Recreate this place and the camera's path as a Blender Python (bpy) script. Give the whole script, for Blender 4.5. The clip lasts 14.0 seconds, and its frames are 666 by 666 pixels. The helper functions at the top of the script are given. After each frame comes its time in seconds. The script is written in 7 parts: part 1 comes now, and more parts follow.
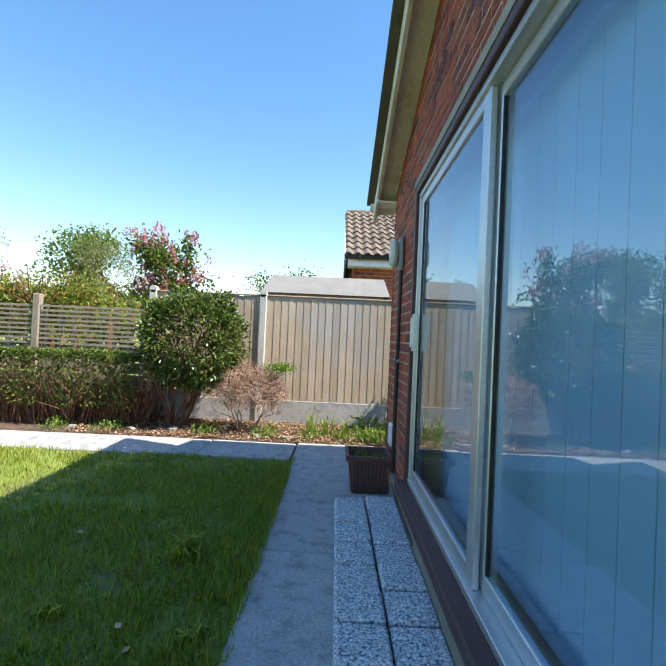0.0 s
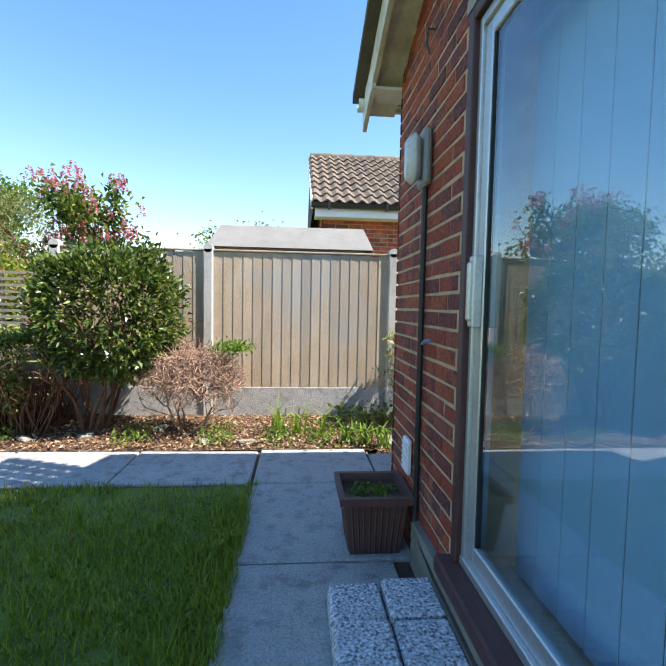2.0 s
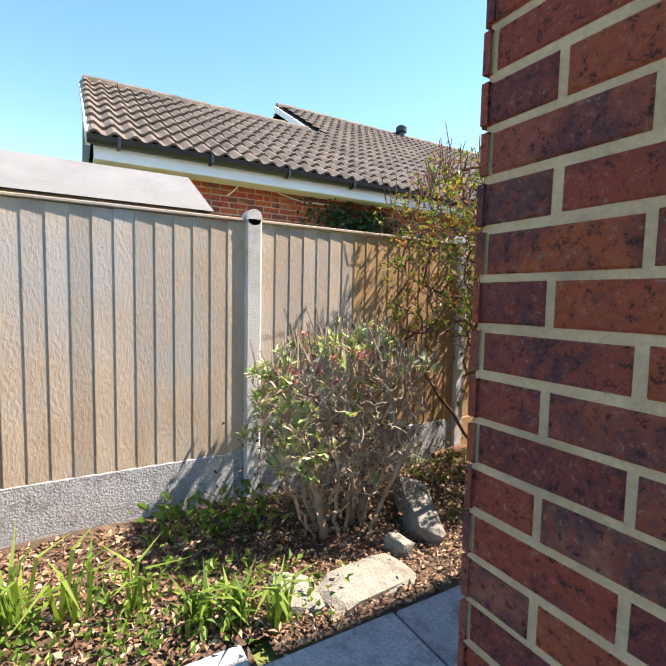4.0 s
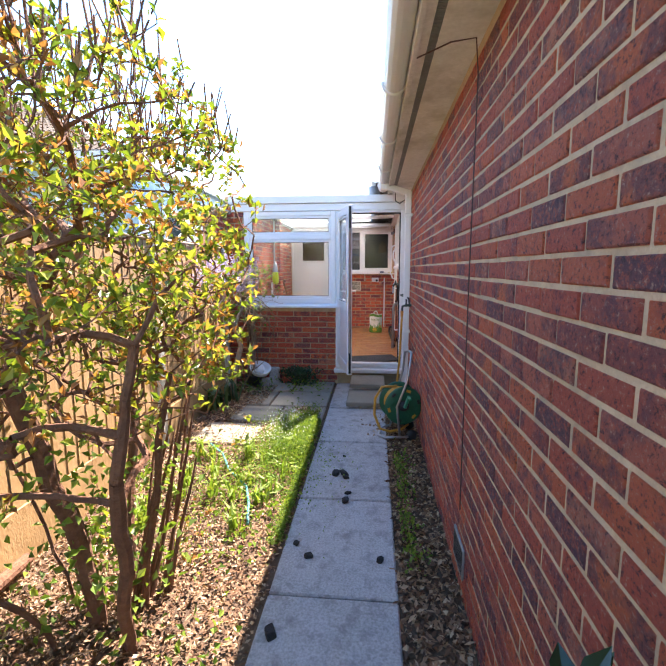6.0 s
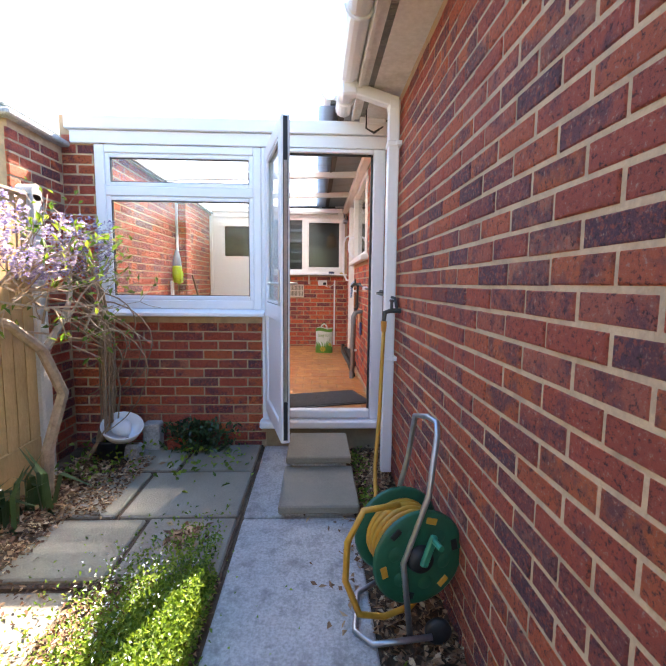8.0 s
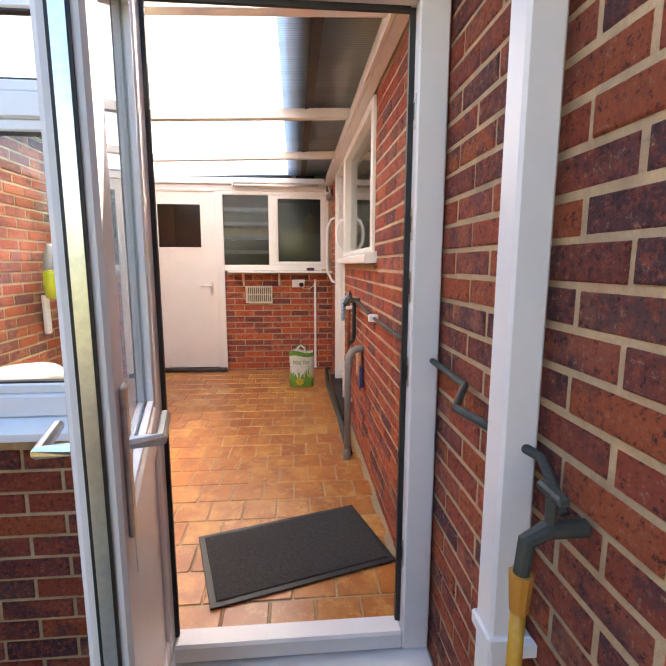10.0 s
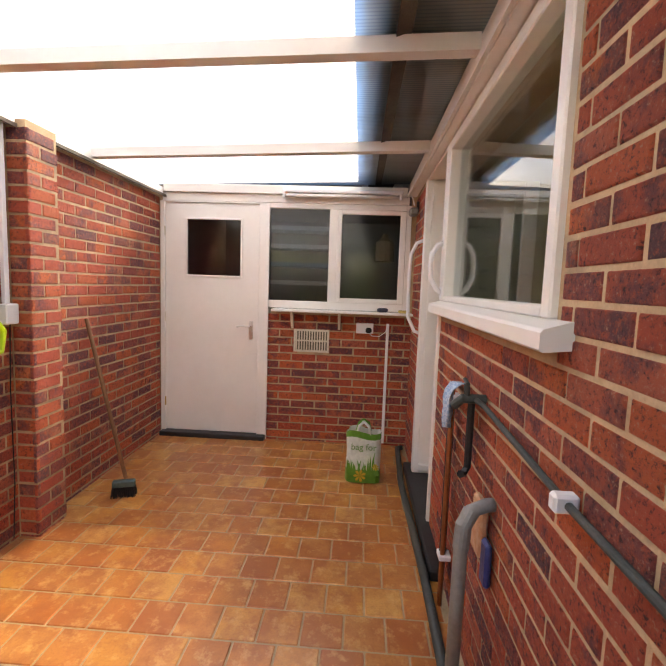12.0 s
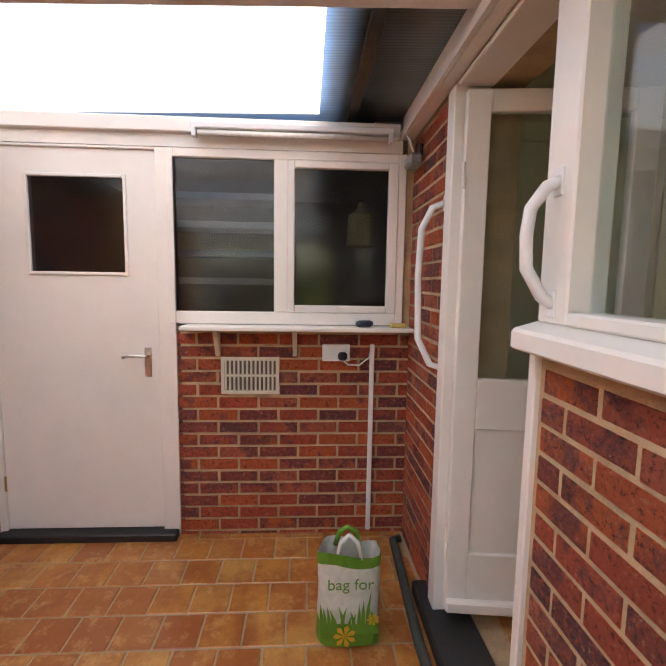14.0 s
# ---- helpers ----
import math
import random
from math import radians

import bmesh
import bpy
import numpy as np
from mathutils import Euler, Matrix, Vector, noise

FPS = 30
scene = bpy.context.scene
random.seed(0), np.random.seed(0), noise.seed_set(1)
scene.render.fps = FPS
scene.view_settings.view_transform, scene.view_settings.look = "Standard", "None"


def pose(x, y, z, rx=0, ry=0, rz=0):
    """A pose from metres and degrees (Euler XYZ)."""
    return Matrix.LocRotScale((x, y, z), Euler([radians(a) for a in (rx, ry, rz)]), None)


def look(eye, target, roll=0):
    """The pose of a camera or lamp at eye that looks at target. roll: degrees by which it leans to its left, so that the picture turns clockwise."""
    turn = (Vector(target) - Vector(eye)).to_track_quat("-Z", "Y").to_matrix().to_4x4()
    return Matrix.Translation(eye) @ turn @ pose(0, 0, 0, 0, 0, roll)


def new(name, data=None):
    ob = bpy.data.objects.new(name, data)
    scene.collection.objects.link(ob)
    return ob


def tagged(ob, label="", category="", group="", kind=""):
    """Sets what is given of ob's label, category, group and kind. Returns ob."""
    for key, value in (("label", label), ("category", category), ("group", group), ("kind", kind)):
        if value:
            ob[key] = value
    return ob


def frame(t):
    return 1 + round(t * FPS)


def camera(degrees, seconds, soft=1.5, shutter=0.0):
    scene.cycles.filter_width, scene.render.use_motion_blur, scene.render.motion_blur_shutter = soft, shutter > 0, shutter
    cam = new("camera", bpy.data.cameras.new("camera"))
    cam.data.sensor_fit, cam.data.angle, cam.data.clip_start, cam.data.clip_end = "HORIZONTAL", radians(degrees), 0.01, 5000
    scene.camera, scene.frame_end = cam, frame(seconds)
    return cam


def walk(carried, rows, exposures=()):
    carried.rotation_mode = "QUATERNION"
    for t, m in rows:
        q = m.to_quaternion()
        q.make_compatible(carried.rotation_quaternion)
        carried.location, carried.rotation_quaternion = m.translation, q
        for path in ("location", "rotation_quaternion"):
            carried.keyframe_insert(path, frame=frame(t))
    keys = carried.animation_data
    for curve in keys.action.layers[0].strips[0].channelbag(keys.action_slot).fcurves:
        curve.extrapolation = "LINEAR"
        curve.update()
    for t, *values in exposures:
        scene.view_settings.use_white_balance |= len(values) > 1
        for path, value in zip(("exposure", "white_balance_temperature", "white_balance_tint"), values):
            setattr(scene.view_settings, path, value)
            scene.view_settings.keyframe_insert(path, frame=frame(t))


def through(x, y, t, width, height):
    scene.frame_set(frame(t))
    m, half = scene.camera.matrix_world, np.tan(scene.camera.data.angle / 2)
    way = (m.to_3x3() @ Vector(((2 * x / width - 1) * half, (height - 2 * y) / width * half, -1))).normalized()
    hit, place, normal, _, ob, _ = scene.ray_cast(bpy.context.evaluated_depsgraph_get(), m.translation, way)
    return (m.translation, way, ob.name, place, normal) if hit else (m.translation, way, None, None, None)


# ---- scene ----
cam = camera(73.2, 14.0)
PATH = [
    (0, (-0.472, -3.872, 1.128), (-0.483, -1.873, 1.158), 2.6),
    (0.5, (-0.5, -3.67, 1.11), (-0.423, -1.671, 1.103), 1.8),
    (1, (-0.554, -3.398, 1.121), (-0.407, -1.404, 1.078), 1.2),
    (1.5, (-0.536, -2.988, 1.131), (-0.375, -0.995, 1.058), 1.0),
    (2, (-0.558, -2.522, 1.139), (-0.396, -0.532, 1.02), 1.1),
    (2.2, (-0.56, -2.331, 1.151), (-0.393, -0.342, 1.025), 1.1),
    (4.3, (-0.465, -0.249, 1.235), (0.822, 1.274, 1.08), 1.8),
    (4.5, (-0.396, -0.116, 1.231), (1.082, 1.225, 1.095), 1.8),
    (4.6, (-0.343, -0.033, 1.247), (1.206, 1.221, 1.104), 1.6),
    (5, (-0.189, 0.156, 1.296), (1.577, 1.074, 1.146), 0.9),
    (5.5, (0.117, 0.237, 1.456), (2.037, 0.725, 1.177), -0.7),
    (6, (0.554, 0.405, 1.443), (2.526, 0.585, 1.16), -0.1),
    (6.5, (1.136, 0.501, 1.34), (3.111, 0.57, 1.033), 0.5),
    (7, (1.715, 0.489, 1.401), (3.68, 0.451, 1.032), 1.0),
    (7.5, (2.324, 0.45, 1.317), (4.297, 0.399, 0.995), 1.3),
    (8, (2.883, 0.498, 1.202), (4.869, 0.418, 0.984), 0.6),
    (8.2, (3.109, 0.424, 1.242), (5.095, 0.381, 1.005), 0.3),
    (10.3, (5.175, 0.424, 1.455), (7.143, 0.242, 1.149), 0.3),
    (10.5, (5.36, 0.408, 1.472), (7.329, 0.226, 1.174), 0.7),
    (11, (5.742, 0.4, 1.493), (7.72, 0.256, 1.229), 1.3),
    (11.5, (6.116, 0.424, 1.537), (8.104, 0.475, 1.328), 1.6),
    (12, (6.306, 0.431, 1.558), (8.292, 0.546, 1.351), 2.0),
    (12.5, (6.595, 0.476, 1.566), (8.583, 0.598, 1.378), 2.3),
    (13, (6.912, 0.539, 1.62), (8.898, 0.67, 1.417), 2.5),
    (13.5, (7.284, 0.541, 1.584), (9.27, 0.665, 1.376), 1.7),
    (14, (7.753, 0.535, 1.584), (9.737, 0.421, 1.359), 0.9),
]
walk(cam, [(t, look(eye, target, roll)) for t, eye, target, roll in PATH],
     [(0, 1.15, 6600, 13), (2.2, 1.28, 6650, 14), (4.3, 1.5, 6900, 19), (5.0, 1.45, 6700, 20), (5.5, 1.7, 6900, 20), (6.0, 2.5, 7200, 21), (6.5, 2.88, 7350, 21), (7.0, 3.02, 7500, 21), (8.2, 2.88, 7600, 20), (10.3, 2.72, 8800, 20), (12, 2.26, 8600, 20), (14, 2.28, 8150, 20)])

# ---- world and sun ----
SUN = Vector((1.7, -0.56, 2.45)).normalized()
world = bpy.data.worlds.new("sky")
scene.world = world
world.use_nodes = True
wn = world.node_tree.nodes
sky = wn.new("ShaderNodeTexSky")
sky.sky_type = "NISHITA"
sky.sun_disc = False
sky.sun_elevation = math.asin(SUN.z)
sky.sun_rotation = math.atan2(SUN.x, SUN.y)
sky.air_density, sky.dust_density, sky.ozone_density = 1.25, 0.1, 1.6
hue = wn.new("ShaderNodeHueSaturation")
hue.inputs["Saturation"].default_value = 1.25
world.node_tree.links.new(sky.outputs[0], hue.inputs["Color"])
world.node_tree.links.new(hue.outputs[0], wn["Background"].inputs[0])
wn["Background"].inputs[1].default_value = 0.125
sun = new("sun", bpy.data.lights.new("sun", "SUN"))
sun.data.energy, sun.data.angle, sun.data.color = 5.0, radians(0.55), (1.0, 0.95, 0.87)
sun.matrix_world = look(SUN * 30, (0, 0, 0))

# ---- materials ----
def nodes_of(name):
    m = bpy.data.materials.new(name)
    m.use_nodes = True
    nt = m.node_tree
    return m, nt, nt.nodes["Principled BSDF"]


def ramp(nt, fac, stops, constant=False):
    r = nt.nodes.new("ShaderNodeValToRGB")
    r.color_ramp.interpolation = "CONSTANT" if constant else "LINEAR"
    e = r.color_ramp.elements
    while len(e) < len(stops):
        e.new(0.5)
    for k, (p, c) in enumerate(stops):
        e[k].position, e[k].color = p, (*c, 1)
    nt.links.new(fac, r.inputs[0])
    return r.outputs[0]


def noise_of(nt, scale, detail=4.0, rough=0.6, stretch=None):
    n = nt.nodes.new("ShaderNodeTexNoise")
    n.inputs["Scale"].default_value = scale
    n.inputs["Detail"].default_value = detail
    n.inputs["Roughness"].default_value = rough
    pos = nt.nodes.new("ShaderNodeNewGeometry").outputs["Position"]
    if stretch:
        mp = nt.nodes.new("ShaderNodeMapping")
        mp.inputs["Scale"].default_value = stretch
        nt.links.new(pos, mp.inputs[0])
        pos = mp.outputs[0]
    nt.links.new(pos, n.inputs["Vector"])
    return n.outputs[0]


def mixc(nt, fac, a, b, mode="MIX"):
    x = nt.nodes.new("ShaderNodeMix")
    x.data_type, x.blend_type = "RGBA", mode
    for sock, v in ((x.inputs[0], fac), (x.inputs[6], a), (x.inputs[7], b)):
        if hasattr(v, "links"):
            nt.links.new(v, sock)
        elif isinstance(v, (int, float)):
            sock.default_value = v
        else:
            sock.default_value = (*v, 1)
    return x.outputs[2]


def bump_of(nt, bsdf, height, strength, dist=0.01):
    b = nt.nodes.new("ShaderNodeBump")
    b.inputs["Strength"].default_value, b.inputs["Distance"].default_value = strength, dist
    nt.links.new(height, b.inputs["Height"])
    nt.links.new(b.outputs[0], bsdf.inputs["Normal"])


def surface(name, c1, c2, scale=8.0, rough=0.7, bump=0.3, fine=60.0, metal=0.0, stain=None, stain_scale=1.5, stretch=None, vary=0.0, island=False, grainy=0.25):
    """A two-scale procedural surface: base mottling, fine grain with bump, and optional stains."""
    m, nt, b = nodes_of(name)
    base = ramp(nt, noise_of(nt, scale, 5, 0.65, stretch), [(0.3, c1), (0.7, c2)])
    grain = noise_of(nt, fine, 3, 0.6, stretch)
    base = mixc(nt, grainy, base, ramp(nt, grain, [(0.25, tuple(v * 0.55 for v in c1)), (0.75, tuple(min(1, v * 1.3) for v in c2))]))
    if stain:
        base = mixc(nt, ramp(nt, noise_of(nt, stain_scale, 6, 0.7), [(0.5, (0, 0, 0)), (0.66, (0.85, 0.85, 0.85))]), base, stain)
    if vary:
        src = nt.nodes.new("ShaderNodeNewGeometry").outputs["Random Per Island"] if island else nt.nodes.new("ShaderNodeObjectInfo").outputs["Random"]
        base = mixc(nt, 1.0, base, ramp(nt, src, [(0.0, (1 - vary,) * 3), (1.0, (1, 1, 1))]), "MULTIPLY")
    nt.links.new(base, b.inputs["Base Color"])
    b.inputs["Roughness"].default_value, b.inputs["Metallic"].default_value = rough, metal
    if bump:
        bump_of(nt, b, grain, bump)
    return m


def brick_material(name, island):
    """Rough facing brick: each one its own red, brown or purple, dark-hearted, scored and pitted."""
    m, nt, b = nodes_of(name)
    src = nt.nodes.new("ShaderNodeNewGeometry").outputs["Random Per Island"] if island else nt.nodes.new("ShaderNodeObjectInfo").outputs["Random"]
    base = ramp(nt, src, [(0.0, (0.57, 0.095, 0.048)), (0.13, (0.70, 0.140, 0.048)), (0.3, (0.60, 0.100, 0.050)), (0.42, (0.33, 0.070, 0.058)), (0.52, (0.61, 0.145, 0.080)), (0.64, (0.55, 0.105, 0.060)),
                          (0.76, (0.72, 0.155, 0.045)), (0.86, (0.21, 0.060, 0.066)), (0.94, (0.60, 0.20, 0.115))], True)
    patchy = nt.nodes.new("ShaderNodeMath")
    patchy.operation = "MULTIPLY_ADD"
    patchy.inputs[1].default_value, patchy.inputs[2].default_value = 0.22, -0.13
    nt.links.new(src, patchy.inputs[0])
    mottle = nt.nodes.new("ShaderNodeMath")
    nt.links.new(noise_of(nt, 9.0, 4, 0.6), mottle.inputs[0])
    nt.links.new(patchy.outputs[0], mottle.inputs[1])
    heart = ramp(nt, mottle.outputs[0], [(0.48, (0, 0, 0)), (0.60, (0.78, 0.78, 0.78))])
    base = mixc(nt, heart, base, (0.15, 0.052, 0.068))
    red = ramp(nt, noise_of(nt, 60.0, 5, 0.8), [(0.50, (0, 0, 0)), (0.60, (0.7, 0.7, 0.7))])
    base = mixc(nt, red, base, (0.64, 0.115, 0.05))
    pit = noise_of(nt, 75.0, 6, 0.8)
    base = mixc(nt, ramp(nt, pit, [(0.38, (0.9, 0.9, 0.9)), (0.46, (0, 0, 0))]), base, (0.06, 0.02, 0.02))
    base = mixc(nt, ramp(nt, pit, [(0.575, (0, 0, 0)), (0.65, (0.85, 0.85, 0.85))]), base, (0.66, 0.34, 0.23))
    nt.links.new(base, b.inputs["Base Color"])
    b.inputs["Roughness"].default_value = 0.72
    bump_of(nt, b, pit, 1.0, 0.03)
    return m


def schlick(nt, base):
    """Gloss that grows towards grazing angles, alike on both sides of a pane."""
    lw, pw, ma = nt.nodes.new("ShaderNodeLayerWeight"), nt.nodes.new("ShaderNodeMath"), nt.nodes.new("ShaderNodeMath")
    lw.inputs[0].default_value = 0.5
    pw.operation, pw.inputs[1].default_value = "POWER", 5.0
    nt.links.new(lw.outputs["Facing"], pw.inputs[0])
    ma.operation, ma.inputs[1].default_value, ma.inputs[2].default_value = "MULTIPLY_ADD", 1 - base, base
    nt.links.new(pw.outputs[0], ma.inputs[0])
    return ma.outputs[0]


def glass_material(name, tint=(0.9, 0.95, 0.95), rough=0.0, ior=1.5):
    """A thin pane: see-through, with Fresnel gloss."""
    m, nt, b = nodes_of(name)
    nt.nodes.remove(b)
    tr, gl, mx = (nt.nodes.new("ShaderNode" + k) for k in ("BsdfTransparent", "BsdfGlossy", "MixShader"))
    tr.inputs[0].default_value = (*tint, 1)
    gl.inputs["Roughness"].default_value = rough
    nt.links.new(schlick(nt, ((ior - 1) / (ior + 1)) ** 2), mx.inputs[0])
    nt.links.new(tr.outputs[0], mx.inputs[1])
    nt.links.new(gl.outputs[0], mx.inputs[2])
    nt.links.new(mx.outputs[0], nt.nodes["Material Output"].inputs[0])
    return m


def leaf_material(name, stops, gloss=0.45, through=0.35):
    """Leaves coloured one by one, letting some light through."""
    m, nt, b = nodes_of(name)
    col = ramp(nt, nt.nodes.new("ShaderNodeNewGeometry").outputs["Random Per Island"], stops)
    nt.links.new(col, b.inputs["Base Color"])
    b.inputs["Roughness"].default_value = gloss
    tl, mx = nt.nodes.new("ShaderNodeBsdfTranslucent"), nt.nodes.new("ShaderNodeMixShader")
    nt.links.new(mixc(nt, 1.0, col, (1.0, 1.0, 0.55), "MULTIPLY"), tl.inputs[0])
    mx.inputs[0].default_value = through
    nt.links.new(b.outputs[0], mx.inputs[1])
    nt.links.new(tl.outputs[0], mx.inputs[2])
    nt.links.new(mx.outputs[0], nt.nodes["Material Output"].inputs[0])
    return m


BRICK, BRICK_ISLE = brick_material("brick", False), brick_material("brick_rest", True)
MORTAR = surface("mortar", (0.45, 0.30, 0.175), (0.60, 0.42, 0.26), 14, 0.95, 0.4, 130, stain=(0.34, 0.24, 0.155), stain_scale=5, grainy=0.2)
UPVC = surface("white_upvc", (0.76, 0.78, 0.80), (0.82, 0.83, 0.84), 3, 0.35, 0.02, 40, grainy=0.03)
PAINT = surface("white_gloss_paint", (0.77, 0.75, 0.70), (0.83, 0.81, 0.77), 2.5, 0.38, 0.03, 30, grainy=0.03)
CREAM = surface("cream_painted_board", (0.60, 0.56, 0.45), (0.70, 0.66, 0.54), 2.0, 0.6, 0.12, 40, stain=(0.38, 0.33, 0.22), stain_scale=2.2)
SOFFIT = surface("weathered_white_soffit", (0.74, 0.72, 0.67), (0.82, 0.80, 0.76), 1.2, 0.6, 0.08, 40, stain=(0.42, 0.39, 0.32), stain_scale=1.2)
ALU = surface("anodised_aluminium", (0.55, 0.57, 0.58), (0.64, 0.66, 0.67), 5, 0.38, 0.05, 90, metal=0.75)
HARDWOOD = surface("dark_stained_wood", (0.055, 0.02, 0.02), (0.10, 0.038, 0.035), 12, 0.5, 0.3, 70, stretch=(8, 1, 8))
CONCRETE = surface("weathered_concrete", (0.33, 0.325, 0.31), (0.50, 0.49, 0.47), 7.0, 0.92, 0.7, 85, stain=(0.22, 0.215, 0.20), stain_scale=9.0, vary=0.14, grainy=0.55)
POSTMAT = surface("pale_concrete_post", (0.50, 0.48, 0.43), (0.62, 0.60, 0.54), 6, 0.9, 0.35, 110, stain=(0.36, 0.34, 0.29), stain_scale=3)
SANDSTONE = surface("buff_paving", (0.22, 0.20, 0.155), (0.32, 0.29, 0.225), 3, 0.92, 0.4, 110, stain=(0.24, 0.22, 0.17), stain_scale=2.4, vary=0.15)
def speckled(name):
    """Exposed aggregate: pale and dark chips in grey."""
    m, nt, b = nodes_of(name)
    chip = noise_of(nt, 95.0, 2, 0.5)
    col = ramp(nt, chip, [(0.36, (0.12, 0.125, 0.135)), (0.44, (0.40, 0.41, 0.43)), (0.56, (0.52, 0.53, 0.55)), (0.64, (0.80, 0.80, 0.80))])
    col = mixc(nt, ramp(nt, noise_of(nt, 5.0, 5, 0.7), [(0.5, (0, 0, 0)), (0.7, (0.5, 0.5, 0.5))]), col, (0.30, 0.31, 0.31))
    nt.links.new(col, b.inputs["Base Color"])
    b.inputs["Roughness"].default_value = 0.92
    bump_of(nt, b, chip, 0.8, 0.006)
    return m


SPECK = speckled("speckled_concrete_block")
FENCEWOOD = surface("weathered_softwood", (0.43, 0.325, 0.215), (0.60, 0.48, 0.345), 2.2, 0.9, 0.35, 30, stain=(0.44, 0.41, 0.37), stain_scale=0.8, stretch=(2.2, 2.2, 1.0), vary=0.24, grainy=0.18)
GOLDWOOD = surface("golden_softwood", (0.36, 0.215, 0.090), (0.52, 0.33, 0.155), 2.2, 0.88, 0.35, 30, stain=(0.30, 0.19, 0.085), stain_scale=0.9, stretch=(2.2, 2.2, 1.0), vary=0.14, grainy=0.2)
TRELLIS = surface("grey_trellis_wood", (0.24, 0.19, 0.135), (0.35, 0.285, 0.21), 6, 0.85, 0.4, 40)
SOIL = surface("leafy_soil", (0.045, 0.028, 0.018), (0.13, 0.082, 0.05), 14, 0.97, 0.9, 90, stain=(0.19, 0.125, 0.075), stain_scale=4)
TURF = surface("lawn_turf", (0.11, 0.16, 0.018), (0.20, 0.24, 0.035), 4, 0.95, 0.8, 90, stain=(0.17, 0.15, 0.07), stain_scale=1.8)
ROOFTILE = surface("brown_roof_tile", (0.15, 0.112, 0.08), (0.25, 0.195, 0.145), 3.5, 0.9, 0.4, 70, stain=(0.10, 0.08, 0.062), stain_scale=2.5, vary=0.25, island=True)
ROOFEDGE = surface("dark_verge_tile", (0.07, 0.06, 0.05), (0.13, 0.11, 0.085), 6, 0.9, 0.5, 80)
GUTTER_BLACK = surface("black_gutter_plastic", (0.012, 0.013, 0.015), (0.02, 0.021, 0.024), 6, 0.35, 0.05, 60)
GREY_PIPE = surface("grey_plastic_pipe", (0.20, 0.205, 0.20), (0.26, 0.265, 0.26), 5, 0.5, 0.08, 60)
DARKPIPE = surface("painted_dark_pipe", (0.03, 0.038, 0.034), (0.055, 0.065, 0.06), 9, 0.55, 0.2, 60)
BLACK = surface("black_plastic", (0.012, 0.012, 0.013), (0.022, 0.022, 0.024), 9, 0.5, 0.1, 80)
FELT = surface("mineral_roof_felt", (0.17, 0.165, 0.15), (0.24, 0.235, 0.215), 3, 0.97, 0.5, 180)


def fired_tile(name):
    """Terracotta tiles, each between yellow ochre and burnt orange, blotched and sealed."""
    m, nt, b = nodes_of(name)
    own = ramp(nt, nt.nodes.new("ShaderNodeObjectInfo").outputs["Random"], [(0.0, (0.56, 0.26, 0.058)), (0.3, (0.44, 0.15, 0.038)), (0.55, (0.60, 0.31, 0.09)), (0.75, (0.36, 0.11, 0.034)), (1.0, (0.52, 0.20, 0.046))])
    burnt = ramp(nt, noise_of(nt, 6.0, 5, 0.65), [(0.40, (0, 0, 0)), (0.62, (0.85, 0.85, 0.85))])
    col = mixc(nt, burnt, own, (0.33, 0.095, 0.028))
    col = mixc(nt, ramp(nt, noise_of(nt, 14.0, 5, 0.7), [(0.52, (0, 0, 0)), (0.7, (0.6, 0.6, 0.6))]), col, (0.68, 0.42, 0.17))
    grain = noise_of(nt, 90.0, 4, 0.7)
    col = mixc(nt, ramp(nt, grain, [(0.3, (0.35, 0.35, 0.35)), (0.5, (0, 0, 0))]), col, (0.26, 0.09, 0.03))
    nt.links.new(col, b.inputs["Base Color"])
    b.inputs["Roughness"].default_value = 0.3
    bump_of(nt, b, noise_of(nt, 16.0, 4, 0.6), 0.18, 0.006)
    return m


TILE = fired_tile("terracotta_floor_tile")
GROUT = surface("sandy_grout", (0.34, 0.25, 0.15), (0.44, 0.34, 0.21), 20, 0.9, 0.3, 120)
PLASTER = surface("kitchen_plaster", (0.55, 0.52, 0.44), (0.62, 0.59, 0.51), 1.5, 0.8, 0.03, 40, grainy=0.03)
# grey plaster: the garage's lack of light is partly put into this colour
DARKROOM = surface("garage_plaster_shade_grey", (0.26, 0.26, 0.25), (0.34, 0.34, 0.33), 2, 0.9, 0.1, 40)
CHROME = surface("dull_chrome", (0.62, 0.62, 0.60), (0.72, 0.72, 0.70), 20, 0.28, 0.03, 90, metal=1.0)
COPPER = surface("copper_pipe", (0.30, 0.12, 0.06), (0.42, 0.18, 0.09), 12, 0.42, 0.1, 60, metal=0.85)
TERRA = surface("brown_plastic_planter", (0.085, 0.042, 0.036), (0.125, 0.062, 0.05), 6, 0.55, 0.12, 60)
GLASS = glass_material("window_glass")
PATIO_GLASS = glass_material("patio_glass", (0.72, 0.86, 0.94), 0.0, 2.2)
BLIND = surface("vertical_blind_fabric", (0.62, 0.74, 0.80), (0.70, 0.80, 0.86), 3, 0.85, 0.1, 90)
DARKGLASS = glass_material("reeded_glass", (0.55, 0.58, 0.58), 0.12, 1.5)


